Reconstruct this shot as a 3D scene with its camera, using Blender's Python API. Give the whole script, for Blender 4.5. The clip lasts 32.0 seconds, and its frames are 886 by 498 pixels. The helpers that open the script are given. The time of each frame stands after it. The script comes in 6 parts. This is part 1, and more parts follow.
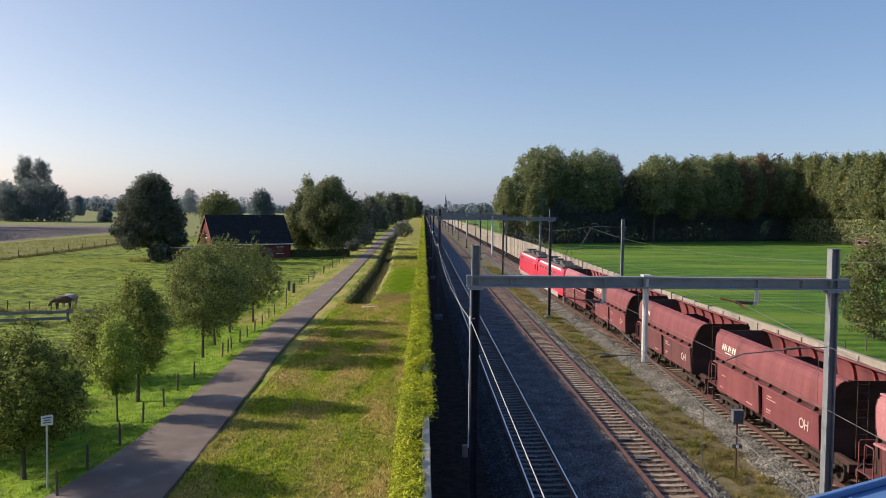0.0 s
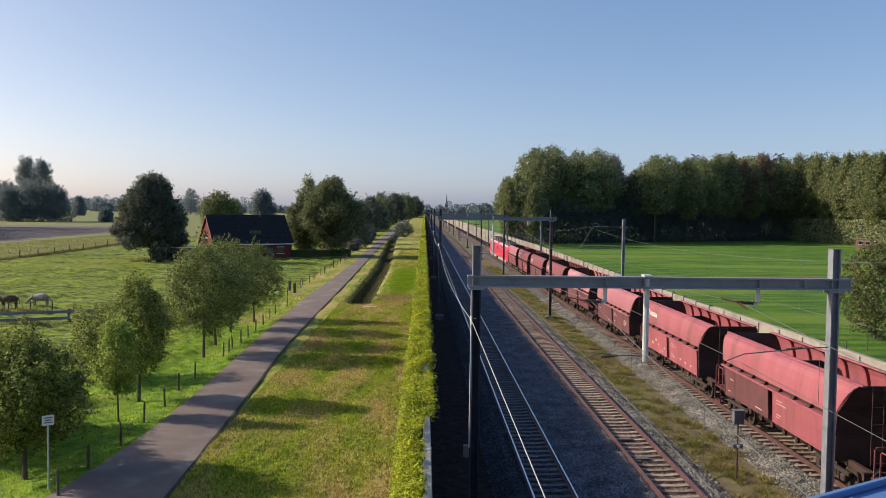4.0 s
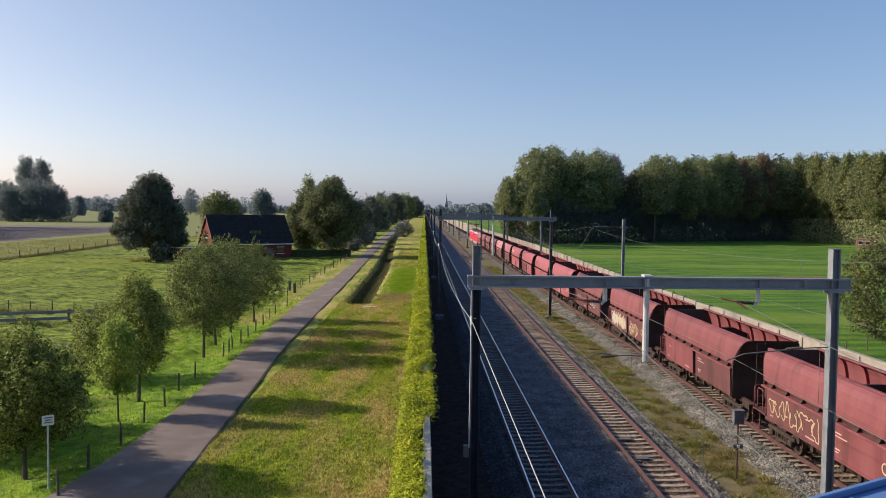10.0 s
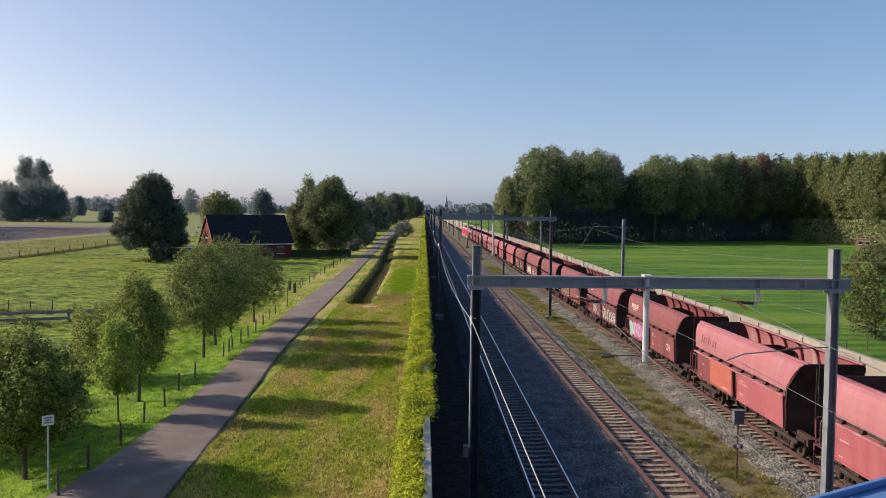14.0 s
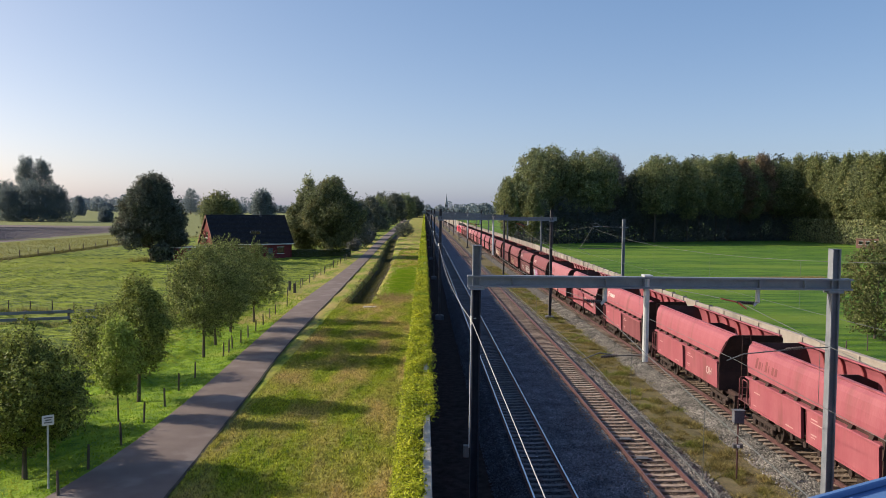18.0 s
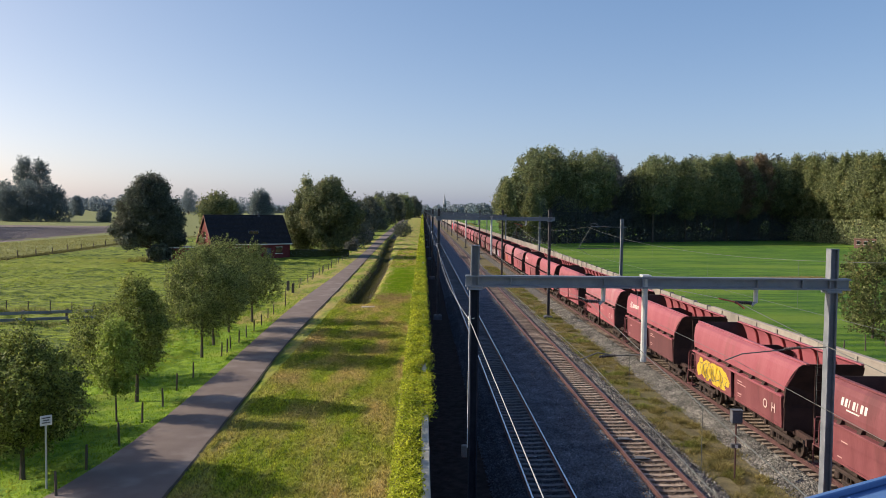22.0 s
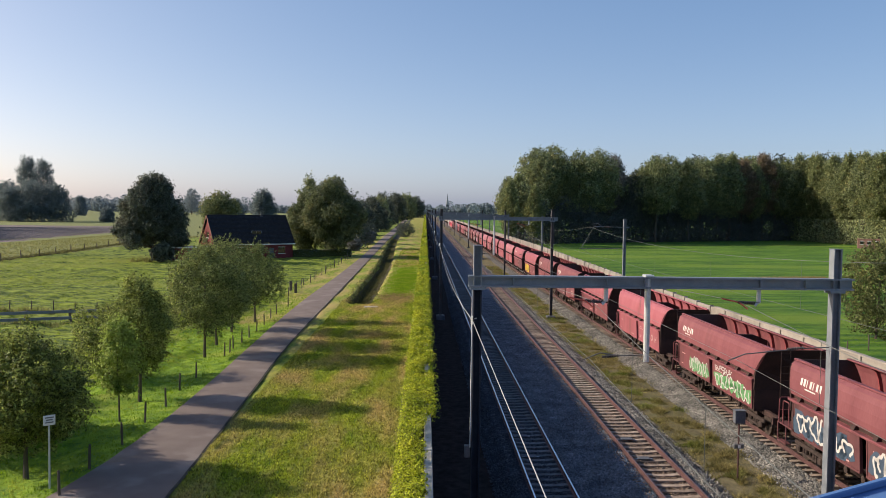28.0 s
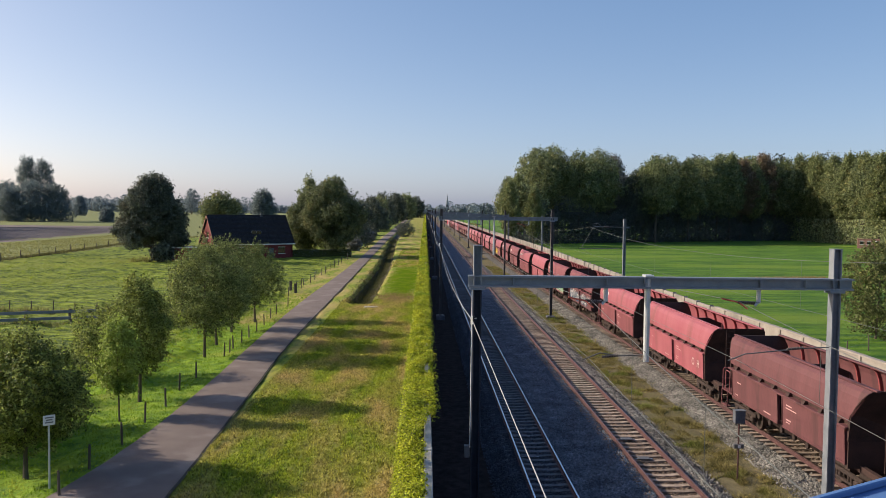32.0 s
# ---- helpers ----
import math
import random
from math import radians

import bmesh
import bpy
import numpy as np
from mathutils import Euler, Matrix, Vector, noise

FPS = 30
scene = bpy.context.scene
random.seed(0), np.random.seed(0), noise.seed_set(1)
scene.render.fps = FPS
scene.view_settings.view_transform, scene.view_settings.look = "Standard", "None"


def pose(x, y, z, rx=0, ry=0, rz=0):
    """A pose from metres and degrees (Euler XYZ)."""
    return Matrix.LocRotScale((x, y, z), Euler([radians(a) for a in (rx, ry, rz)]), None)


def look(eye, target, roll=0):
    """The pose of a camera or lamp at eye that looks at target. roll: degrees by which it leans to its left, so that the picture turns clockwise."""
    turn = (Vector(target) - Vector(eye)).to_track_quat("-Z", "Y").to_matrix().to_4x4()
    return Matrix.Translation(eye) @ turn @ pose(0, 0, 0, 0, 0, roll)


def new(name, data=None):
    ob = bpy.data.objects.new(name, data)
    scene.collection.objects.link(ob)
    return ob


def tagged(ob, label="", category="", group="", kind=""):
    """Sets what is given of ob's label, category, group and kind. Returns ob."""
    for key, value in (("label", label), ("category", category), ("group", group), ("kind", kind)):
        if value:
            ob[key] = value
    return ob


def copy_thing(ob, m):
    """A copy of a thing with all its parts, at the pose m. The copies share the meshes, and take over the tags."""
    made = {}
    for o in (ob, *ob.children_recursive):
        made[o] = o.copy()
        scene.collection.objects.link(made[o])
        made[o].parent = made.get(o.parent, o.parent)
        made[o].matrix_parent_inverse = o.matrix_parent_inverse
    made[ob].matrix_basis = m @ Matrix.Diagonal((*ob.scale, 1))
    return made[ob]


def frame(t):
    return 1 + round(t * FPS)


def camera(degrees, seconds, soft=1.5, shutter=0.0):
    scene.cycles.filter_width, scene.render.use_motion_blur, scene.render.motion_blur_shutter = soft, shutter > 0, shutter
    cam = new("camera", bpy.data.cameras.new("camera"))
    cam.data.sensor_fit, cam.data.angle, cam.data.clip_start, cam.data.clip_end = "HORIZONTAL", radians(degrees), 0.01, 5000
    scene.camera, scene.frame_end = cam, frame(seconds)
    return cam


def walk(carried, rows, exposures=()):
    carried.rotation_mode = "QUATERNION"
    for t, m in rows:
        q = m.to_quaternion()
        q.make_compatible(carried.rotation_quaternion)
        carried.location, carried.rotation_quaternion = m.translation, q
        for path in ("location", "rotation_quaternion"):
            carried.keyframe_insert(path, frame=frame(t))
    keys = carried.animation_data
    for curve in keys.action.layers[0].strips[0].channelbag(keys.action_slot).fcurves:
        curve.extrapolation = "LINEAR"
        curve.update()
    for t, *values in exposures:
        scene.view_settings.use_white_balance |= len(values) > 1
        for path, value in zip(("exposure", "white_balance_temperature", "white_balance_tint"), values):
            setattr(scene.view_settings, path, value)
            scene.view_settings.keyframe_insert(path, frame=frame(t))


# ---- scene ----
# ---- camera ----
cam = camera(57.13, 32.0, soft=0.3)
EYE = (0.0, 0.0, 9.83)


def gaze(swing=0.0):
    """The camera's pose on the bridge; swing is a small turn to the right, in degrees."""
    yaw, dip = radians(1.346 + swing), radians(2.694)
    way = Vector((math.sin(yaw) * math.cos(dip), math.cos(yaw) * math.cos(dip), -math.sin(dip)))
    return look(EYE, Vector(EYE) + way * 10, 0.67)


STEP = 0.0398
SWINGS = ((0, 1.5), (0.4, 0), (6.0, 0), (6.5, 2.0), (7.5, 1.5), (8.2, 0), (20.1, 0), (20.6, 1.0), (21.0, 4.0), (21.5, 4.0), (22.0, 3.0),
          (22.5, 1.5), (23.0, 1.4), (23.5, 0), (24.3, 0), (25.0, -1.7), (30.5, -1.7), (31.0, -0.6), (31.5, -1.5), (32.0, -1.5))
walk(cam, [(t, gaze(s * STEP)) for t, s in SWINGS])

# ---- world and sun ----
SUN_EL, SUN_AZ = radians(27.2), radians(-78)  # azimuth from +y towards +x
world = bpy.data.worlds.new("sky")
scene.world = world
world.use_nodes = True
wn = world.node_tree
sky = wn.nodes.new("ShaderNodeTexSky")
sky.sky_type, sky.sun_disc = "NISHITA", False
sky.sun_elevation, sky.sun_rotation = SUN_EL, SUN_AZ
sky.air_density, sky.dust_density, sky.ozone_density = 0.6, 1.5, 1.0
pale = wn.nodes.new("ShaderNodeMix")
pale.data_type, pale.blend_type = "RGBA", "ADD"
pale.inputs[0].default_value = 1.0
pale.inputs[7].default_value = (0.0, 0.6, 2.4, 1)
wn.links.new(sky.outputs[0], pale.inputs[6])
haze = wn.nodes.new("ShaderNodeMix")
haze.data_type, haze.blend_type = "RGBA", "MULTIPLY"
haze.inputs[0].default_value, haze.inputs[7].default_value = 1.0, (1.37, 1.135, 0.875, 1)
wn.links.new(pale.outputs[2], haze.inputs[6])
wn.links.new(haze.outputs[2], wn.nodes["Background"].inputs[0])
wn.nodes["Background"].inputs[1].default_value = 0.1
sun = new("sun", bpy.data.lights.new("sun", "SUN"))
sun.data.energy, sun.data.angle, sun.data.color = 5.0, radians(0.55), (1.0, 0.88, 0.70)
to_sun = Vector((math.sin(SUN_AZ) * math.cos(SUN_EL), math.cos(SUN_AZ) * math.cos(SUN_EL), math.sin(SUN_EL)))
sun.matrix_world = look((0, 0, 60), Vector((0, 0, 60)) - to_sun)
scene.view_settings.exposure = 0.3


# ---- materials ----
def mat(name, low, high, rough=0.8, scale=6.0, fine=60.0, bump=0.3, metal=0.0, third=None, third_scale=0.6, third_cut=0.55,
        wide=0.12, stretch=(1, 1, 1), depth=0.02, random_tint=0.0, where="Object", through_light=0.0, spec=0.35, shift=0.0, third_soft=0.12):
    """A procedural surface: two colours mixed by noise at two scales, a third in patches, and a fine relief."""
    m = bpy.data.materials.new(name)
    m.use_nodes = True
    t = m.node_tree
    b = t.nodes["Principled BSDF"]
    add, link = t.nodes.new, t.links.new
    co = add("ShaderNodeTexCoord")
    mp = add("ShaderNodeMapping")
    mp.inputs["Scale"].default_value = stretch
    if where == "World":
        geo = add("ShaderNodeNewGeometry")
        link(geo.outputs["Position"], mp.inputs[0])
    else:
        link(co.outputs["Object"], mp.inputs[0])
    if shift:
        own = add("ShaderNodeObjectInfo")
        far_off = add("ShaderNodeMath")
        far_off.operation, far_off.inputs[1].default_value = "MULTIPLY", shift
        link(own.outputs["Random"], far_off.inputs[0])
        link(far_off.outputs[0], mp.inputs["Location"])

    def noise_of(s, detail=4.0):
        n = add("ShaderNodeTexNoise")
        n.inputs["Scale"].default_value, n.inputs["Detail"].default_value = s, detail
        link(mp.outputs[0], n.inputs["Vector"])
        return n

    def mix(fac, a, c, blend="MIX"):
        x = add("ShaderNodeMix")
        x.data_type, x.blend_type = "RGBA", blend
        for k, s in ((0, fac), (6, a), (7, c)):
            if isinstance(s, (int, float)):
                x.inputs[k].default_value = s
            elif isinstance(s, tuple):
                x.inputs[k].default_value = (*s, 1) if len(s) == 3 else s
            else:
                link(s, x.inputs[k])
        return x.outputs[2]

    def steep(sock, lo, hi):
        r = add("ShaderNodeMapRange")
        r.inputs[1].default_value, r.inputs[2].default_value = lo, hi
        link(sock, r.inputs[0])
        return r.outputs[0]

    n1, n2 = noise_of(scale), noise_of(fine, 3.0)
    both = add("ShaderNodeMath")
    both.operation = "ADD"
    half = add("ShaderNodeMath")
    half.operation, half.inputs[1].default_value = "MULTIPLY", 0.6
    link(n2.outputs[0], half.inputs[0])
    link(n1.outputs[0], both.inputs[0])
    link(half.outputs[0], both.inputs[1])
    col = mix(steep(both.outputs[0], 0.8 - wide * 2.2, 0.8 + wide * 2.2), low, high)
    if third:
        col = mix(steep(noise_of(third_scale, 5.0).outputs[0], third_cut, third_cut + third_soft), col, third)
    if random_tint:
        oi = add("ShaderNodeObjectInfo")
        r = add("ShaderNodeMapRange")
        r.inputs[3].default_value, r.inputs[4].default_value = 1 - random_tint, 1 + random_tint
        link(oi.outputs["Random"], r.inputs[0])
        cr = add("ShaderNodeCombineColor")
        for k in range(3):
            link(r.outputs[0], cr.inputs[k])
        col = mix(1.0, col, cr.outputs[0], "MULTIPLY")
    link(col, b.inputs["Base Color"])
    b.inputs["Roughness"].default_value, b.inputs["Metallic"].default_value = rough, metal
    b.inputs["Specular IOR Level"].default_value = spec
    if bump:
        bp = add("ShaderNodeBump")
        bp.inputs["Strength"].default_value, bp.inputs["Distance"].default_value = bump, depth
        link(both.outputs[0], bp.inputs["Height"])
        link(bp.outputs[0], b.inputs["Normal"])
    if through_light:
        tr = add("ShaderNodeBsdfTranslucent")
        link(col, tr.inputs[0])
        ms = add("ShaderNodeMixShader")
        ms.inputs[0].default_value = through_light
        link(b.outputs[0], ms.inputs[1])
        link(tr.outputs[0], ms.inputs[2])
        link(ms.outputs[0], t.nodes["Material Output"].inputs[0])
    return m


def leafy(name, low, high, third=None, through_light=0.42, least=0.6, most=1.45, stretch=(1, 1, 1), third_scale=0.35, third_cut=0.56, third_soft=0.12):
    """Foliage: colour varies leaf by leaf and in drifts over the crown."""
    m = mat(name, low, high, rough=0.6, scale=0.9, fine=7.0, bump=0, third=third, third_scale=third_scale, third_cut=third_cut, third_soft=third_soft, through_light=through_light, wide=0.14, spec=0.25, stretch=stretch)
    t = m.node_tree
    geo = t.nodes.new("ShaderNodeNewGeometry")
    b = t.nodes["Principled BSDF"]
    src = b.inputs["Base Color"].links[0].from_socket
    r = t.nodes.new("ShaderNodeMapRange")
    r.inputs[3].default_value, r.inputs[4].default_value = least, most
    t.links.new(geo.outputs["Random Per Island"], r.inputs[0])
    x = t.nodes.new("ShaderNodeMix")
    x.data_type, x.blend_type = "RGBA", "MULTIPLY"
    x.inputs[0].default_value = 1.0
    cr = t.nodes.new("ShaderNodeCombineColor")
    for k in range(3):
        t.links.new(r.outputs[0], cr.inputs[k])
    t.links.new(src, x.inputs[6])
    t.links.new(cr.outputs[0], x.inputs[7])
    for l in list(src.links):
        if l.to_node != x:
            t.links.new(x.outputs[2], l.to_socket)
    return m


M = {}
M["pasture"] = mat("pasture", (0.045, 0.082, 0.006), (0.28, 0.345, 0.03), 0.95, 0.9, 6, 1.0, third=(0.23, 0.27, 0.032), third_scale=0.05, third_cut=0.5, stretch=(0.4, 1.7, 1), depth=0.5, where="World", wide=0.06)
M["verge"] = mat("verge", (0.05, 0.105, 0.006), (0.35, 0.395, 0.03), 0.95, 1.7, 16, 1.0, third=(0.4, 0.3, 0.11), third_scale=0.26, third_cut=0.4, third_soft=0.26, depth=0.18, where="World", wide=0.1, stretch=(1.9, 0.5, 1))
M["lush"] = mat("lush", (0.022, 0.09, 0.003), (0.125, 0.235, 0.01), 0.95, 0.35, 5, 1.0, third=(0.14, 0.225, 0.016), third_scale=0.04, third_cut=0.5, stretch=(0.35, 1.8, 1), depth=0.45, where="World", wide=0.08)
M["bank"] = mat("bank", (0.06, 0.135, 0.005), (0.22, 0.34, 0.016), 0.95, 1.2, 16, 0.9, third=(0.24, 0.29, 0.035), third_scale=0.3, third_cut=0.56, depth=0.1, where="World", wide=0.08)
M["ploughed"] = mat("ploughed", (0.09, 0.068, 0.068), (0.165, 0.128, 0.125), 0.95, 0.5, 8, 0.8, third=(0.16, 0.15, 0.07), third_scale=0.08, third_cut=0.58, depth=0.1, where="World")
M["reeds"] = mat("reeds", (0.1, 0.125, 0.03), (0.2, 0.21, 0.07), 0.95, 0.8, 9, 0.9, depth=0.1, where="World")
M["asphalt"] = mat("asphalt", (0.135, 0.102, 0.092), (0.19, 0.15, 0.135), 0.9, 0.8, 70, 0.4, third=(0.215, 0.177, 0.162), third_scale=0.4, third_cut=0.55, depth=0.01, where="World")
M["edge_soil"] = mat("edge_soil", (0.03, 0.026, 0.018), (0.08, 0.068, 0.045), 0.95, 3, 30, 0.6, where="World")
M["ballast"] = mat("ballast", (0.035, 0.034, 0.036), (0.22, 0.205, 0.19), 0.95, 11, 28, 1.0, third=(0.15, 0.122, 0.097), third_scale=0.5, third_cut=0.62, depth=0.06, where="World", wide=0.1, spec=0.15)
# Shaded copies of the ballast: the left wall's shadow is put into their colour.
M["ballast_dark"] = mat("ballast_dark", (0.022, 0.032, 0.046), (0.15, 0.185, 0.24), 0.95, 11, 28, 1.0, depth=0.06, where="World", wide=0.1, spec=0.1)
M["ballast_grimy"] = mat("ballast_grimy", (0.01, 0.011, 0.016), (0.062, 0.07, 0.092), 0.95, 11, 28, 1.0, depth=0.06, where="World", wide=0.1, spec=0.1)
M["ballast_rusty"] = mat("ballast_rusty", (0.13, 0.09, 0.065), (0.36, 0.27, 0.2), 0.95, 11, 28, 1.0, depth=0.06, where="World", wide=0.1)
M["between_rails"] = mat("between_rails", (0.03, 0.021, 0.017), (0.13, 0.09, 0.068), 0.95, 9, 28, 1.0, depth=0.06, where="World", wide=0.1)
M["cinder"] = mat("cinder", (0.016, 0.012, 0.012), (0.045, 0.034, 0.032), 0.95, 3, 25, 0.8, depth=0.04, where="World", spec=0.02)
M["strip_soil"] = mat("strip_soil", (0.06, 0.052, 0.026), (0.2, 0.165, 0.085), 0.95, 1.5, 14, 1.0, third=(0.13, 0.12, 0.045), third_scale=0.5, third_cut=0.5, third_soft=0.2, depth=0.1, where="World")
M["rail_rusty"] = mat("rail_rusty", (0.075, 0.036, 0.036), (0.13, 0.066, 0.064), 0.7, 2, 30, 0.2, metal=0.2, where="World")
M["rail_top_rusty"] = mat("rail_top_rusty", (0.13, 0.075, 0.072), (0.22, 0.135, 0.125), 0.5, 2, 30, 0.1, metal=0.4, where="World")
M["rail_top_bright"] = mat("rail_top_bright", (0.6, 0.6, 0.62), (0.75, 0.75, 0.77), 0.25, 2, 30, 0.05, metal=1.0, where="World")
M["sleeper"] = mat("sleeper", (0.15, 0.11, 0.085), (0.36, 0.28, 0.22), 0.9, 4, 40, 0.5, random_tint=0.3, where="World")
# Sleepers of the left track, with the wall's shade put into their colour.
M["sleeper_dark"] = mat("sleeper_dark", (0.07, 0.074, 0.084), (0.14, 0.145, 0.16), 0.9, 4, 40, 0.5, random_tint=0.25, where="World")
M["concrete"] = mat("concrete", (0.33, 0.31, 0.27), (0.5, 0.47, 0.41), 0.9, 1.5, 30, 0.3, third=(0.24, 0.23, 0.18), third_scale=0.5, third_cut=0.58, random_tint=0.08, where="World")
M["panel"] = mat("panel", (0.238, 0.208, 0.183), (0.323, 0.289, 0.255), 0.9, 1.2, 30, 0.3, third=(0.187, 0.170, 0.149), third_scale=0.35, third_cut=0.6, random_tint=0.1, where="World")
M["galvanised"] = mat("galvanised", (0.17, 0.19, 0.225), (0.25, 0.275, 0.31), 0.55, 2.5, 35, 0.1, metal=0.35)
M["mast_steel"] = mat("mast_steel", (0.14, 0.155, 0.18), (0.24, 0.255, 0.28), 0.55, 2.5, 35, 0.1, metal=0.2)
# Masts of the farther portals, their faces' shade put into the colour.
M["mast_dark"] = mat("mast_dark", (0.06, 0.055, 0.058), (0.12, 0.11, 0.112), 0.7, 2.5, 35, 0.1, metal=0.1, spec=0.15)
M["steel_dark"] = mat("steel_dark", (0.1, 0.1, 0.105), (0.17, 0.17, 0.175), 0.6, 3, 30, 0.1, metal=0.3)
M["wire"] = mat("wire", (0.13, 0.14, 0.135), (0.2, 0.21, 0.2), 0.5, 3, 30, 0.0, metal=0.5)
M["wire_pale"] = mat("wire_pale", (0.3, 0.31, 0.32), (0.42, 0.43, 0.44), 0.6, 3, 30, 0.0)
# Near left mast below its beam, with its shade put into the colour.
M["mast_old"] = mat("mast_old", (0.016, 0.019, 0.03), (0.034, 0.039, 0.055), 0.7, 2.5, 35, 0.1, metal=0.0, spec=0.15)
M["insulator"] = mat("insulator", (0.07, 0.055, 0.052), (0.12, 0.095, 0.085), 0.35, 8, 40, 0.0)
M["red_cap"] = mat("red_cap", (0.55, 0.1, 0.07), (0.65, 0.16, 0.1), 0.5, 8, 40, 0.0)
M["blue_steel"] = mat("blue_steel", (0.07, 0.15, 0.34), (0.1, 0.19, 0.4), 0.4, 2, 40, 0.05)
M["paint_red"] = mat("paint_red", (0.273, 0.068, 0.088), (0.336, 0.108, 0.125), 0.55, 0.8, 14, 0.12, third=(0.226, 0.074, 0.078), third_scale=0.5, third_cut=0.56, stretch=(1, 1.7, 0.3), shift=40.0, random_tint=0.07)
M["paint_pink"] = mat("paint_pink", (0.287, 0.092, 0.112), (0.346, 0.144, 0.162), 0.6, 0.7, 12, 0.12, third=(0.368, 0.246, 0.239), third_scale=0.45, third_cut=0.6, stretch=(1, 1.7, 0.3), shift=40.0, random_tint=0.07)
M["paint_oxide"] = mat("paint_oxide", (0.150, 0.040, 0.048), (0.211, 0.069, 0.076), 0.65, 0.8, 14, 0.12, third=(0.122, 0.039, 0.042), third_scale=0.6, third_cut=0.55, stretch=(1, 1.7, 0.3), shift=40.0, random_tint=0.07)
M["paint_faded"] = mat("paint_faded", (0.328, 0.123, 0.143), (0.410, 0.193, 0.205), 0.65, 0.7, 12, 0.12, third=(0.492, 0.328, 0.312), third_scale=0.5, third_cut=0.57, third_soft=0.2, stretch=(1, 0.8, 0.6), shift=40.0)
M["paint_brown"] = mat("paint_brown", (0.098, 0.035, 0.039), (0.141, 0.053, 0.056), 0.7, 0.9, 14, 0.15, third=(0.077, 0.032, 0.034), third_scale=0.6, third_cut=0.55, stretch=(1, 1.7, 0.3), shift=40.0, random_tint=0.07)
M["hopper_inside"] = mat("hopper_inside", (0.2, 0.04, 0.042), (0.28, 0.065, 0.066), 0.8, 1.0, 14, 0.15, third=(0.12, 0.04, 0.036), third_scale=0.5, third_cut=0.58)
# Dirty wagon steel, with the shade of ends and slots put into its colour.
M["sooty"] = mat("sooty", (0.03, 0.018, 0.016), (0.07, 0.035, 0.03), 0.85, 1.5, 20, 0.2)
M["running_gear"] = mat("running_gear", (0.022, 0.015, 0.014), (0.06, 0.038, 0.032), 0.8, 5, 40, 0.2)
M["wheel_steel"] = mat("wheel_steel", (0.05, 0.036, 0.033), (0.11, 0.085, 0.075), 0.5, 5, 40, 0.1, metal=0.5)
M["marking_white"] = mat("marking_white", (0.54, 0.46, 0.43), (0.7, 0.62, 0.58), 0.7, 3, 30, 0.0)
M["marking_pale"] = mat("marking_pale", (0.5, 0.36, 0.34), (0.62, 0.48, 0.45), 0.7, 3, 30, 0.0)
M["marking_dark"] = mat("marking_dark", (0.16, 0.05, 0.05), (0.22, 0.07, 0.07), 0.7, 3, 30, 0.0)
M["marking_faint"] = mat("marking_faint", (0.42, 0.22, 0.21), (0.56, 0.36, 0.34), 0.7, 3, 30, 0.0)
M["tan_patch"] = mat("tan_patch", (0.5, 0.36, 0.26), (0.62, 0.46, 0.34), 0.7, 3, 30, 0.0)
M["rust_patch"] = mat("rust_patch", (0.31, 0.085, 0.066), (0.39, 0.115, 0.085), 0.7, 3, 30, 0.0)
for spray, c in (("spray_yellow", (0.62, 0.42, 0.04)), ("spray_green", (0.12, 0.3, 0.12)), ("spray_white", (0.55, 0.52, 0.5)), ("spray_blue", (0.055, 0.085, 0.13)),
                 ("spray_teal", (0.25, 0.42, 0.42)), ("spray_magenta", (0.4, 0.15, 0.34)), ("spray_cream", (0.5, 0.38, 0.25))):
    M[spray] = mat(spray, tuple(k * 0.85 for k in c), c, 0.6, 4, 30, 0.0)
M["loco_red"] = mat("loco_red", (0.5, 0.035, 0.07), (0.6, 0.06, 0.1), 0.35, 0.8, 20, 0.03)
M["loco_grey"] = mat("loco_grey", (0.3, 0.28, 0.28), (0.4, 0.38, 0.37), 0.5, 2, 20, 0.05)
M["loco_white"] = mat("loco_white", (0.7, 0.6, 0.6), (0.8, 0.72, 0.71), 0.45, 2, 20, 0.03)
M["roof_gear"] = mat("roof_gear", (0.06, 0.055, 0.055), (0.13, 0.12, 0.115), 0.7, 3, 30, 0.1)
M["safety_yellow"] = mat("safety_yellow", (0.75, 0.5, 0.03), (0.85, 0.6, 0.05), 0.5, 3, 20, 0.0)
M["glass_dark"] = mat("glass_dark", (0.015, 0.018, 0.02), (0.03, 0.032, 0.035), 0.08, 1, 10, 0.0, spec=0.8)
M["bark"] = mat("bark", (0.06, 0.048, 0.036), (0.12, 0.1, 0.08), 0.95, 3, 25, 0.8, stretch=(1, 1, 0.3))
M["post_wood"] = mat("post_wood", (0.07, 0.058, 0.045), (0.13, 0.11, 0.09), 0.9, 4, 40, 0.4, stretch=(1, 1, 0.2), random_tint=0.2)
M["sign_white"] = mat("sign_white", (0.6, 0.6, 0.6), (0.72, 0.72, 0.72), 0.5, 4, 40, 0.0)
M["sign_post"] = mat("sign_post", (0.45, 0.46, 0.47), (0.58, 0.59, 0.6), 0.5, 4, 40, 0.0, metal=0.3)
M["brick"] = mat("brick", (0.115, 0.022, 0.026), (0.18, 0.038, 0.04), 0.9, 2, 25, 0.4)
M["brick_pale"] = mat("brick_pale", (0.24, 0.12, 0.1), (0.32, 0.18, 0.15), 0.9, 2, 25, 0.4)
M["roof_tile"] = mat("roof_tile", (0.016, 0.016, 0.021), (0.034, 0.034, 0.041), 0.6, 2, 20, 0.3, spec=0.12)
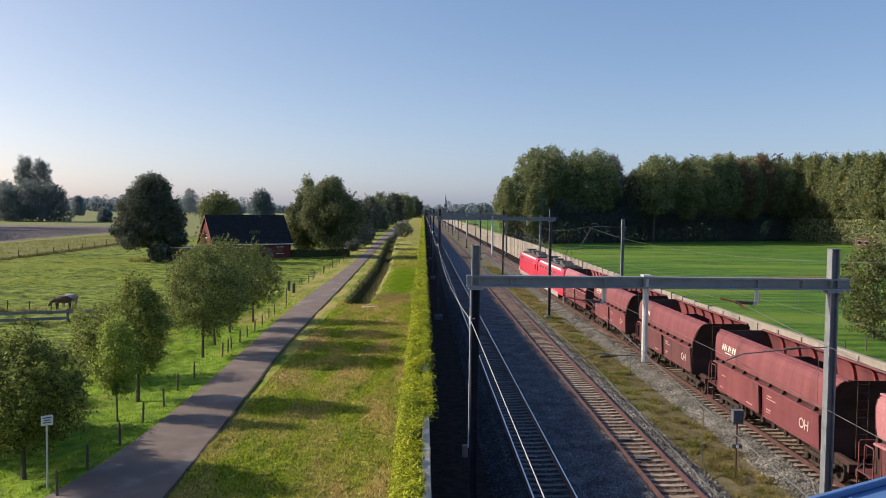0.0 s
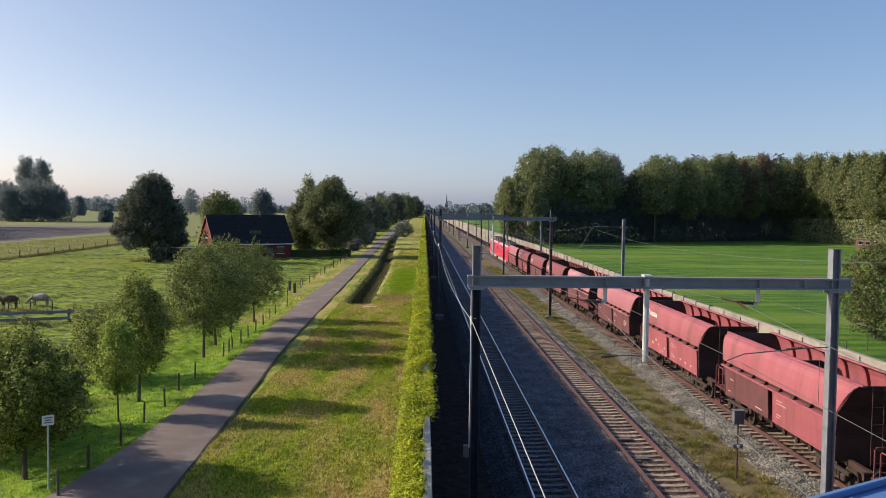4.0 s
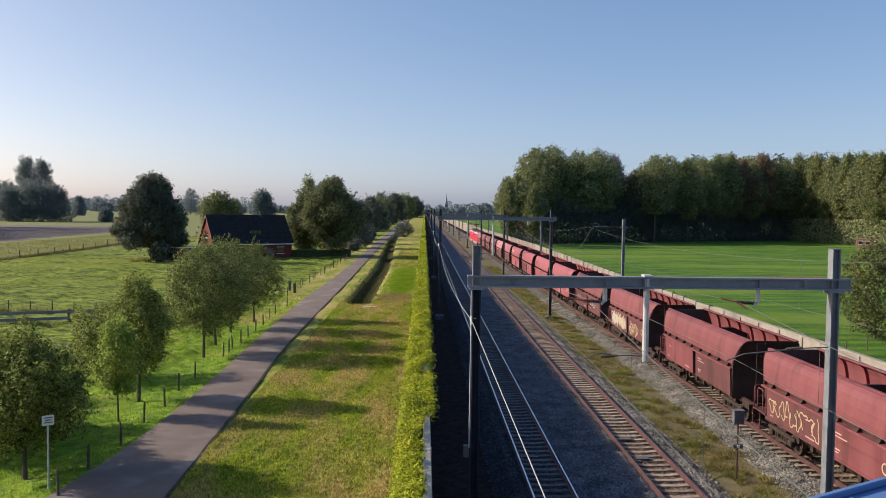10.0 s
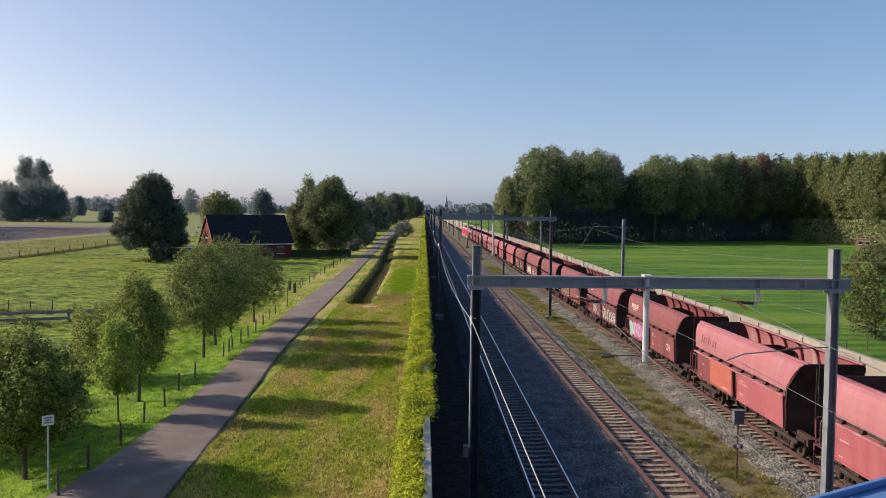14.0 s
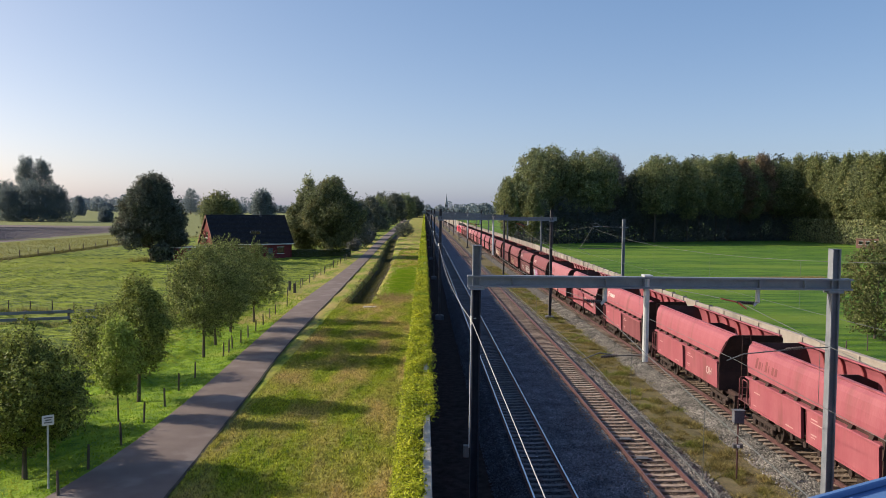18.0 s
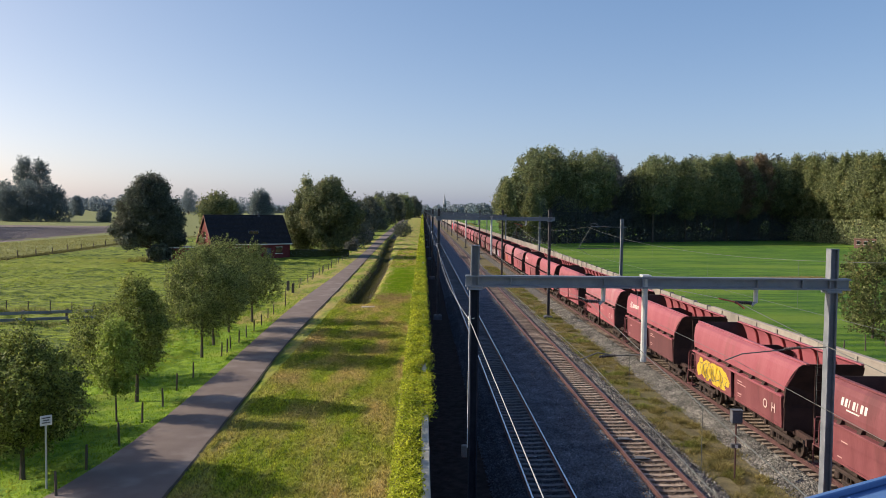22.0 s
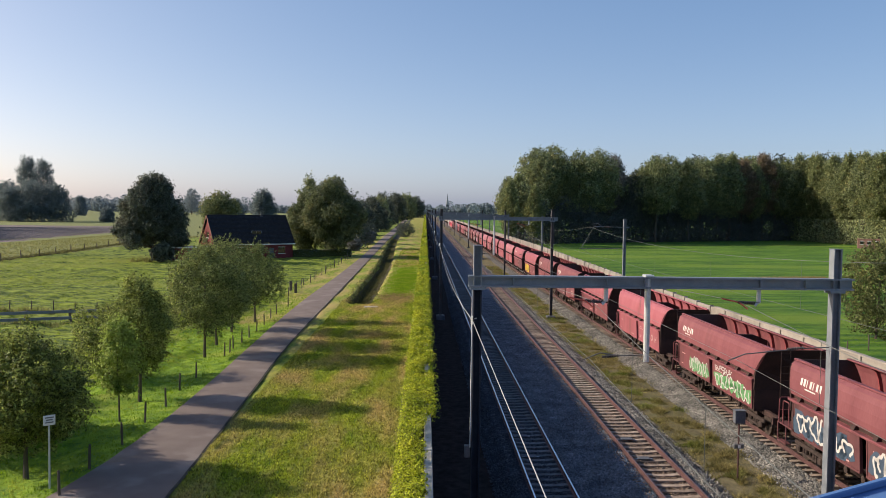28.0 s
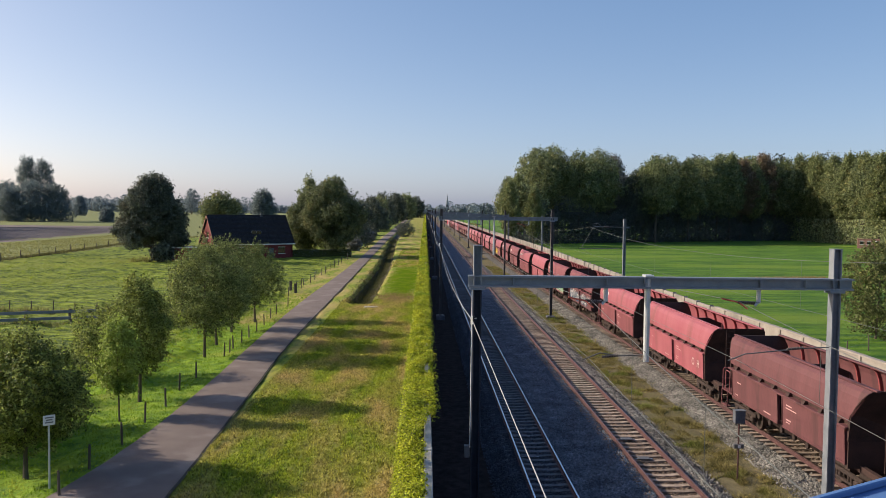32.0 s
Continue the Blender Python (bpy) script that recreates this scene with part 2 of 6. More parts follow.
M["white_trim"] = mat("white_trim", (0.68, 0.68, 0.66), (0.8, 0.8, 0.78), 0.5, 3, 30, 0.0)
M["ivy"] = leafy("ivy", (0.13, 0.2, 0.009), (0.5, 0.51, 0.028), third=(0.2, 0.32, 0.022), through_light=0.38, least=0.3, most=1.6)
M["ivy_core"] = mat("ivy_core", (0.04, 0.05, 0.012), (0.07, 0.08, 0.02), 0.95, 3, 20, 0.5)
M["leaf_road"] = leafy("leaf_road", (0.05, 0.074, 0.026), (0.25, 0.285, 0.09), third=(0.26, 0.27, 0.09), through_light=0.32, least=0.3, most=1.9)
M["leaf_bright"] = leafy("leaf_bright", (0.06, 0.088, 0.024), (0.3, 0.335, 0.08), third=(0.33, 0.31, 0.085), through_light=0.36, least=0.3, most=1.9)
M["leaf_young"] = leafy("leaf_young", (0.13, 0.2, 0.03), (0.36, 0.43, 0.1), through_light=0.35)
M["leaf_dark"] = leafy("leaf_dark", (0.06, 0.076, 0.066), (0.13, 0.148, 0.105), third=(0.13, 0.125, 0.085), through_light=0.3, least=0.4, most=1.6)
# Leaves low in the wood, with its deep shade put into their colour.
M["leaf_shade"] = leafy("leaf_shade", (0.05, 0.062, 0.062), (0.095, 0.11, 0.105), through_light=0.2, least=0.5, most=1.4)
M["leaf_lime"] = leafy("leaf_lime", (0.07, 0.09, 0.055), (0.185, 0.205, 0.08), third=(0.2, 0.19, 0.075), through_light=0.32, least=0.35, most=1.8)
M["leaf_wood"] = leafy("leaf_wood", (0.1, 0.13, 0.085), (0.265, 0.29, 0.115), third=(0.28, 0.265, 0.105), through_light=0.34, least=0.3, most=1.9)
M["leaf_poplar"] = leafy("leaf_poplar", (0.1, 0.13, 0.065), (0.23, 0.25, 0.095), third=(0.24, 0.225, 0.08), through_light=0.32, least=0.4, most=1.7)
M["leaf_rust"] = leafy("leaf_rust", (0.17, 0.13, 0.085), (0.25, 0.185, 0.12))
M["leaf_silver"] = leafy("leaf_silver", (0.16, 0.16, 0.15), (0.28, 0.28, 0.265))
# Distant leaves, paled and blued: the haze is put into their colour.
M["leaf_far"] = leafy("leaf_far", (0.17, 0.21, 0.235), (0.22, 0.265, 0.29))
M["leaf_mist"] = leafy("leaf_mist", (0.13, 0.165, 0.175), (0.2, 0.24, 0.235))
M["leaf_willow"] = leafy("leaf_willow", (0.05, 0.066, 0.024), (0.19, 0.2, 0.07), third=(0.2, 0.185, 0.06), through_light=0.25, least=0.4, most=1.7)
M["grass_blade"] = leafy("grass_blade", (0.14, 0.235, 0.012), (0.43, 0.46, 0.045), third=(0.48, 0.36, 0.14), through_light=0.4, least=0.35, most=1.5, stretch=(1.9, 0.5, 1), third_scale=0.26, third_cut=0.4, third_soft=0.26)
M["grass_pasture"] = leafy("grass_pasture", (0.13, 0.2, 0.015), (0.36, 0.42, 0.04), through_light=0.45, least=0.6, most=1.3)
M["grass_green"] = leafy("grass_green", (0.1, 0.2, 0.008), (0.24, 0.36, 0.018), third=(0.27, 0.31, 0.045), through_light=0.6, least=0.8, most=1.2)
M["grass_grazed"] = leafy("grass_grazed", (0.15, 0.16, 0.05), (0.27, 0.26, 0.1), through_light=0.6, least=0.8, most=1.2)
M["reed_dark"] = leafy("reed_dark", (0.07, 0.075, 0.025), (0.14, 0.13, 0.05))
M["reed_brown"] = leafy("reed_brown", (0.2, 0.15, 0.065), (0.38, 0.28, 0.125))
M["weed"] = leafy("weed", (0.13, 0.12, 0.04), (0.4, 0.33, 0.13), third=(0.19, 0.22, 0.045), least=0.4, most=1.5, third_cut=0.5)
M["cow_brown"] = mat("cow_brown", (0.06, 0.035, 0.025), (0.12, 0.07, 0.05), 0.8, 3, 20, 0.2)
M["cow_pale"] = mat("cow_pale", (0.4, 0.34, 0.29), (0.52, 0.45, 0.39), 0.8, 3, 20, 0.2)
M["cow_grey"] = mat("cow_grey", (0.24, 0.19, 0.165), (0.36, 0.29, 0.25), 0.8, 3, 20, 0.2)
M["slate"] = mat("slate", (0.07, 0.075, 0.09), (0.12, 0.125, 0.145), 0.8, 3, 20, 0.2)


# ---- building helpers ----
def mesh_of(bm, name, material):
    me = bpy.data.meshes.new(name)
    bm.to_mesh(me)
    bm.free()
    me.materials.append(material)
    return me


def part(name, bm, material, parent, label=""):
    """Links a bmesh, or a ready mesh, as one object under a thing or a part."""
    me = bm if isinstance(bm, bpy.types.Mesh) else mesh_of(bm, name, material)
    ob = new(name, me)
    ob.parent = parent
    if label:
        ob["label"] = label
    return ob


def thing(name, label, category, at=None, group="", kind=""):
    """An Empty at a thing's base, to parent its parts."""
    ob = new(name)
    ob.matrix_basis = at if at is not None else Matrix()
    return tagged(ob, label, category, group, kind)


def solid(name, bm, material, label, category="", kind="", at=None, group=""):
    ob = new(name, bm if isinstance(bm, bpy.types.Mesh) else mesh_of(bm, name, material))
    if at is not None:
        ob.matrix_basis = at
    return tagged(ob, label, category, group, kind)


def box(bm, x0, x1, y0, y1, z0, z1, bevel=0.0):
    vs = [bm.verts.new((x, y, z)) for z in (z0, z1) for x, y in ((x0, y0), (x1, y0), (x1, y1), (x0, y1))]
    fs = [bm.faces.new([vs[i] for i in q]) for q in ((3, 2, 1, 0), (4, 5, 6, 7), (0, 1, 5, 4), (1, 2, 6, 5), (2, 3, 7, 6), (3, 0, 4, 7))]
    if bevel:
        bmesh.ops.bevel(bm, geom=list({e for f in fs for e in f.edges}), offset=bevel, segments=1, affect="EDGES")
    return bm


def boxed(*spans, bevel=0.0):
    return box(bmesh.new(), *spans, bevel=bevel)


def tube(bm, points, radius, sides=8, taper=None):
    """A tube along points, with closed ends."""
    rings = []
    pts = [Vector(p) for p in points]
    for i, p in enumerate(pts):
        d = (pts[min(i + 1, len(pts) - 1)] - pts[max(i - 1, 0)]).normalized()
        a = d.orthogonal().normalized() if abs(d.z) > 0.95 else d.cross(Vector((0, 0, 1))).normalized()
        b = d.cross(a)
        r = radius if taper is None else radius + (taper - radius) * i / (len(pts) - 1)
        rings.append([bm.verts.new(p + r * (a * math.cos(k * math.tau / sides) + b * math.sin(k * math.tau / sides))) for k in range(sides)])
    for r0, r1 in zip(rings, rings[1:]):
        for k in range(sides):
            bm.faces.new((r0[k], r0[(k + 1) % sides], r1[(k + 1) % sides], r1[k]))
    bm.faces.new(rings[0][::-1])
    bm.faces.new(rings[-1])
    return bm


def rod(a, b, radii, sides=8):
    """One turned body from a to b, with a radius at each even step."""
    bm = bmesh.new()
    a, b = Vector(a), Vector(b)
    d = (b - a).normalized()
    u = d.orthogonal().normalized()
    w = d.cross(u)
    rings = []
    for i, r in enumerate(radii):
        p = a.lerp(b, i / (len(radii) - 1))
        rings.append([bm.verts.new(p + r * (u * math.cos(k * math.tau / sides) + w * math.sin(k * math.tau / sides))) for k in range(sides)])
    for r0, r1 in zip(rings, rings[1:]):
        for k in range(sides):
            bm.faces.new((r0[k], r0[(k + 1) % sides], r1[(k + 1) % sides], r1[k]))
    bm.faces.new(rings[0][::-1])
    bm.faces.new(rings[-1])
    return bm


def tubed(points, radius, sides=8, taper=None):
    return tube(bmesh.new(), points, radius, sides, taper)


def disc(bm, centre, radius, width, sides=20):
    """A wheel-like drum with its axle along x."""
    cx, cy, cz = centre
    return tube(bm, [(cx - width / 2, cy, cz), (cx + width / 2, cy, cz)], radius, sides)


def prism(bm, outline, y0, y1):
    """A closed outline in x and z, drawn out along y."""
    a = [bm.verts.new((x, y0, z)) for x, z in outline]
    b = [bm.verts.new((x, y1, z)) for x, z in outline]
    n = len(a)
    for i in range(n):
        bm.faces.new((a[i], a[(i + 1) % n], b[(i + 1) % n], b[i]))
    bm.faces.new(a[::-1])
    bm.faces.new(b)
    bmesh.ops.recalc_face_normals(bm, faces=bm.faces)
    return bm


def soup(name, corners, material):
    """A mesh of loose faces from an array of n faces with k corners each."""
    n, k = corners.shape[:2]
    me = bpy.data.meshes.new(name)
    me.vertices.add(n * k)
    me.vertices.foreach_set("co", corners.reshape(-1).astype(np.float32))
    me.loops.add(n * k)
    me.loops.foreach_set("vertex_index", np.arange(n * k, dtype=np.int32))
    me.polygons.add(n)
    me.polygons.foreach_set("loop_start", np.arange(0, n * k, k, dtype=np.int32))
    me.update(calc_edges=True)
    me.materials.append(material)
    return me


def indexed(name, verts, quads, material, smooth=False):
    me = bpy.data.meshes.new(name)
    quads = np.asarray(quads)
    k = quads.shape[1]
    me.vertices.add(len(verts))
    me.vertices.foreach_set("co", np.asarray(verts, np.float32).reshape(-1))
    me.loops.add(quads.size)
    me.loops.foreach_set("vertex_index", quads.reshape(-1).astype(np.int32))
    me.polygons.add(len(quads))
    me.polygons.foreach_set("loop_start", np.arange(0, quads.size, k, dtype=np.int32))
    if smooth:
        me.polygons.foreach_set("use_smooth", np.ones(len(quads), bool))
    me.update(calc_edges=True)
    me.materials.append(material)
    return me


def sheet(xs, ys, height):
    """Vertices and quads of a grid over xs and ys, with height(X, Y)."""
    X, Y = np.meshgrid(np.asarray(xs, float), np.asarray(ys, float))
    Z = height(X, Y) + 0 * X
    nx, ny = len(xs), len(ys)
    i = np.arange(nx * ny).reshape(ny, nx)
    q = np.stack([i[:-1, :-1], i[:-1, 1:], i[1:, 1:], i[1:, :-1]], -1).reshape(-1, 4)
    return np.stack([X, Y, Z], -1).reshape(-1, 3), q


def leaves(rng, centres, outward, size, spread=0.6, droop=0.0, aspect=0.62):
    """Diamond leaves at centres, facing roughly outward."""
    n = len(centres)
    nrm = outward + rng.normal(0, spread, (n, 3))
    nrm /= np.linalg.norm(nrm, axis=1, keepdims=True) + 1e-9
    a = np.cross(nrm, rng.normal(0, 1, (n, 3)))
    a /= np.linalg.norm(a, axis=1, keepdims=True) + 1e-9
    b = np.cross(nrm, a)
    s = (size * rng.uniform(0.6, 1.35, n))[:, None]
    a, b = a * s, b * s * aspect
    c = centres - np.array([0, 0, droop]) * s
    return np.stack([c - a, c - b * 0.9 - a * 0.15, c + a, c + b * 0.9 - a * 0.15], 1)


def drift(x, y, cell, seed):
    """Smooth random unevenness from a lattice, between -1 and 1."""
    table = np.random.default_rng(seed).uniform(-1, 1, (64, 64))
    u, v = np.asarray(x, float) / cell, np.asarray(y, float) / cell
    i, j = np.floor(u).astype(int), np.floor(v).astype(int)
    fu, fv = u - i, v - j
    fu, fv = fu * fu * (3 - 2 * fu), fv * fv * (3 - 2 * fv)
    a, b = table[i % 64, j % 64], table[(i + 1) % 64, j % 64]
    c, d = table[i % 64, (j + 1) % 64], table[(i + 1) % 64, (j + 1) % 64]
    return (a * (1 - fu) + b * fu) * (1 - fv) + (c * (1 - fu) + d * fu) * fv


def wob(x, y, a=0.13, b=0.07):
    """Smooth unevenness for grounds."""
    return np.sin(x * a + 1.3 * np.sin(y * b)) * np.cos(y * b * 1.3 + 0.7 * np.sin(x * a * 0.6))


# ---- ground, road and beds ----
GROUND = -0.6
R = np.random.default_rng(7)


def ditch_x(y):
    return np.interp(y, (60, 92, 153, 285, 669, 2000), (-7.1, -7.2, -7.5, -10.9, -13.6, -30))


def ground_height(X, Y):
    z = GROUND + 0.05 * wob(X, Y, 0.4, 0.3) * (np.abs(X + 7) < 60) * (X < 1)
    d = np.abs(X - ditch_x(Y))
    open_ditch = np.clip((Y - 89.5) / 2.5, 0, 1) * np.clip((900 - Y) / 50, 0, 1)
    z = z - 0.95 * np.clip(1.55 - d, 0, 0.9) / 0.9 * open_ditch
    z = z + (X < -16.5) * (X > -110) * (Y > 40) * (Y < 330) * (0.15 * drift(X, Y * 0.7, 0.75, 1) + 0.14 * drift(X, Y, 1.9, 2))
    z = z + (X > -9) * (X < -1.0) * (Y < 120) * (0.05 * drift(X, Y, 0.75, 3) + 0.05 * drift(X, Y, 2.2, 5)) + (X > 23) * (X < 140) * (Y < 300) * 0.05 * drift(X, Y, 3.1, 4)
    z = z + (X > -21) * (X < -12.3) * (Y < 100) * (0.06 * drift(X, Y, 0.7, 6) + 0.07 * drift(X, Y, 1.9, 7))
    bank = np.exp(-((X + 15.8) / 1.6) ** 2) * (Y < 100)
    z = z - 0.25 * bank
    return np.where((X > 0.2) & (X < 22.2), GROUND - 0.1, z)


def field_edge(y):
    return np.interp(y, (150, 231, 285, 337, 451), (-112, -119, -122, -126, -160)) - 2 + 2.0 * drift(y, y, 9.0, 8)


def build_furrows():
    """Ploughed ridges that run up the field towards the distant trees."""
    rng = np.random.default_rng(41)
    along, across = np.array([-0.342, 0.94]), np.array([0.94, 0.342])
    start = np.array([-125.0, 285.0])
    out = []
    for k in range(-156, 56):
        s0 = start + across * k * 1.2
        for j in range(-12, 26):
            a = s0 + along * j * 5 + across * rng.normal(0, 0.08)
            e = s0 + along * (j * 5 + 5.2) + across * rng.normal(0, 0.08)
            if a[1] < 235 or e[1] > 440 or max(a[0] - field_edge(a[1]), e[0] - field_edge(e[1])) > -1.5:
                continue
            h = 0.24 * (0.75 + 0.25 * drift(a[0], a[1], 17.0, 9)) * rng.uniform(0.8, 1.15)
            for w in (-0.44, 0.44):
                l0, l1 = a + across * w, e + across * w
                out.append([(*l0, GROUND - 0.1), (*l1, GROUND - 0.1), (*e, GROUND + h), (*a, GROUND + h)])
    tagged(new("furrows", soup("furrows", np.array(out), M["ploughed"])), "straight brown ridges of a ploughed field", "furrows", kind="stuff")


def build_ground():
    xs = [-3500, -2200, -1400, -900, -600, -420, -340] + list(np.arange(-300, -96, 6.0)) + [-92, -86] + list(np.arange(-84, -20.5, 0.36))
    xs += list(np.arange(-20, 0.3, 0.32)) + [1, 6, 12, 18, 22] + list(np.arange(23, 130, 2.2)) + [130, 170, 220, 300, 420, 600, 900, 1500, 2500, 3500]
    ys = [-300, -120, -60, -30, -10] + list(np.arange(0, 20, 2.0)) + list(np.arange(20, 180, 0.48)) + list(np.arange(180, 300, 2.0))
    ys += list(np.arange(300, 500, 12.0)) + [500, 530, 570, 620, 680, 760, 900, 1100, 1400, 1900, 2600, 3600, 4800]
    v, q = sheet(xs, ys, ground_height)
    me = indexed("ground", v, q, M["pasture"], smooth=True)
    for k in ("verge", "lush", "ploughed", "reeds", "edge_soil", "bank"):
        me.materials.append(M[k])
    c = v[q].mean(1)
    x, y = c[:, 0], c[:, 1]
    idx = np.zeros(len(q), np.int32)
    idx[(x > -17) & (x < 0.3)] = 1
    idx[(x > -20) & (x < -11.5) & (y < 75)] = 6
    idx[x > 21] = 2
    idx[(x < -80) & (y > 120) & (y < 500)] = 4
    idx[(x < -45) & (y > 440)] = 4
    idx[(x < field_edge(y) - 1) & (y > 235) & (y < 445)] = 3
    idx[(np.abs(x - ditch_x(y)) < 1.1) & (y > 90) & (y < 900)] = 5
    me.polygons.foreach_set("material_index", idx)
    tagged(new("ground", me), "flat grassland with mown verge, pasture and ploughed soil", "ground", kind="structure")


def eased(y, ys, xs):
    """Joins stations along the lane without kinks."""
    return sum(np.interp(np.asarray(y, float) + s * 0.12 * np.clip(np.abs(y), 20, 200), ys, xs) for s in (-1, -0.5, 0, 0.5, 1)) / 5


def road_left(y):
    return eased(y, (-20, 20, 27, 33, 40, 45, 59, 79, 97, 130, 180, 260, 459, 855, 1600), (-21, -15.2, -13.6, -12.7, -12.6, -12.6, -13.0, -13.6, -13.8, -13.6, -13.9, -15.3, -17.7, -23, -45))


def road_right(y):
    return eased(y, (-20, 20, 29, 45, 60, 85, 103, 161, 260, 461, 860, 1600), (-9.5, -9.0, -9.2, -9.7, -10.4, -10.7, -10.8, -11.5, -12.7, -13.9, -18, -40))


def build_road():
    ys = np.concatenate([np.arange(-20, 120, 0.8), np.arange(120, 400, 4), np.arange(400, 1600, 40)])
    across = np.linspace(0, 1, 7)
    l, r = road_left(ys), road_right(ys)
    wl = 0.012 * R.normal(size=len(ys)) * (ys < 150)
    wr = 0.012 * R.normal(size=len(ys)) * (ys < 150)
    for margin, z, name, m, label in ((0.11, GROUND + 0.065, "road_shoulder", "edge_soil", "bare dark soil along the edges of the lane"),
                                      (0.0, GROUND + 0.085, "road", "asphalt", "narrow worn grey asphalt lane without markings")):
        X = (l + wl - margin * 0.25)[:, None] * (1 - across) + (r + wr + margin)[:, None] * across
        Z = z + 0.03 * np.sin(across * np.pi)[None, :] + 0 * X
        Y = ys[:, None] + 0 * X
        n = len(across)
        i = np.arange(X.size).reshape(X.shape)
        q = np.stack([i[:-1, :-1], i[:-1, 1:], i[1:, 1:], i[1:, :-1]], -1).reshape(-1, 4)
        v = np.stack([X, Y, Z], -1).reshape(-1, 3)
        tagged(new(name, indexed(name, v, q, M[m], smooth=True)), label, "road", kind="structure")


# The darker ballast covers the strip where the left wall's shadow falls.
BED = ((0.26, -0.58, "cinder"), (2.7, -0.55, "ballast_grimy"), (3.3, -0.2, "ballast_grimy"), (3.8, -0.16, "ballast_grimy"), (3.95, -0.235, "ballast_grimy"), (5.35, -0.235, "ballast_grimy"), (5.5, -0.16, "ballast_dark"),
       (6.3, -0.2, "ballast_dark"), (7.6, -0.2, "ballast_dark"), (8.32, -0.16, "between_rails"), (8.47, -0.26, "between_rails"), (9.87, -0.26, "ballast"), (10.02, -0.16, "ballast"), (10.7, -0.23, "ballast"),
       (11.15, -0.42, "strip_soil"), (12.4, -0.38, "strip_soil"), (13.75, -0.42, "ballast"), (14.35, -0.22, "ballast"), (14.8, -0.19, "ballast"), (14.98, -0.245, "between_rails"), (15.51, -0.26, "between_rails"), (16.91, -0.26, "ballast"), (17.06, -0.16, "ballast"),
       (18.1, -0.24, "ballast"), (18.8, -0.52, "cinder"), (21.3, -0.55, "cinder"))


def bed_height(x):
    return np.interp(x, [b[0] for b in BED], [b[1] for b in BED])


def build_bed():
    ys = list(np.arange(-30, 120, 2.0)) + list(np.arange(120, 400, 20)) + [400, 600, 1000, 1800]
    xs = []
    for (a, _, _), (b, _, _) in zip(BED, BED[1:]):
        xs += list(np.linspace(a, b, max(2, int((b - a) / 0.4)))[:-1])
    xs.append(BED[-1][0])
    v, q = sheet(xs, ys, lambda X, Y: bed_height(X) + 0.015 * wob(X * 3, Y * 2, 1.0, 1.0))
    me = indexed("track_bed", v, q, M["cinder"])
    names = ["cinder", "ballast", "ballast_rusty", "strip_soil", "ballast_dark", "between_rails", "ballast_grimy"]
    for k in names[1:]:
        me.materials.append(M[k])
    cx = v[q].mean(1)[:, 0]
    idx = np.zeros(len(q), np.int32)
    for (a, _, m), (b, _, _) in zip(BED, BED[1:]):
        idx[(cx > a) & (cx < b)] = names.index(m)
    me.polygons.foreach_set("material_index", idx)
    tagged(new("track_bed", me), "grey crushed stone ballast beds with a weedy strip between", "track bed", kind="structure")


def stones(rng, x0, x1, y0, y1, n, size, power=1.6):
    """Loose four-sided stones, denser near y0."""
    y = y0 + (y1 - y0) * rng.random(n) ** power
    x = rng.uniform(x0, x1, n)
    c = np.stack([x, y, bed_height(x) + size * 0.15], -1)
    tet = np.array([(1, 1, 1), (1, -1, -1), (-1, 1, -1), (-1, -1, 1)], float) * 0.6
    q = rng.normal(size=(n, 4))
    q /= np.linalg.norm(q, axis=1, keepdims=True)
    w, a, b, d = q.T
    rot = np.stack([1 - 2 * (b * b + d * d), 2 * (a * b - d * w), 2 * (a * d + b * w), 2 * (a * b + d * w), 1 - 2 * (a * a + d * d), 2 * (b * d - a * w),
                    2 * (a * d - b * w), 2 * (b * d + a * w), 1 - 2 * (a * a + b * b)], -1).reshape(n, 3, 3)
    s = size * rng.uniform(0.6, 1.4, (n, 1, 1)) * rng.uniform(0.7, 1.3, (n, 1, 3))
    v = np.einsum("nij,kj->nki", rot, tet) * s + c[:, None, :]
    f = np.array([(0, 1, 2), (0, 3, 1), (0, 2, 3), (1, 3, 2)])
    return v.reshape(-1, 3), (np.arange(n)[:, None, None] * 4 + f[None]).reshape(-1, 3)


TRACKS = (("railway_track", 4.65, "rail_top_bright", "straight railway track with polished rails on concrete sleepers"),
          ("railway_track", 9.17, "rail_top_rusty", "straight railway track with brown rusty rails on sleepers"),
          ("railway_track", 16.21, "rail_top_rusty", "straight railway track carrying the freight train"))


def rail_mesh(material):
    bm = bmesh.new()
    prism(bm, ((-0.07, -0.17), (0.07, -0.17), (0.07, -0.155), (0.012, -0.13), (0.012, -0.045), (0.036, -0.035), (0.036, -0.002), (-0.036, -0.002), (-0.036, -0.035),
               (-0.012, -0.045), (-0.012, -0.13), (-0.07, -0.155)), -30, 1800)
    return mesh_of(bm, "rail", material)


def sleeper_mesh(material):
    bm = bmesh.new()
    prism(bm, ((-1.26, -0.32), (1.26, -0.32), (1.25, -0.185), (0.95, -0.172), (0.5, -0.178), (0.3, -0.2), (-0.3, -0.2), (-0.5, -0.178), (-0.95, -0.172), (-1.25, -0.185)), -0.125, 0.125)
    return mesh_of(bm, "sleeper", material)


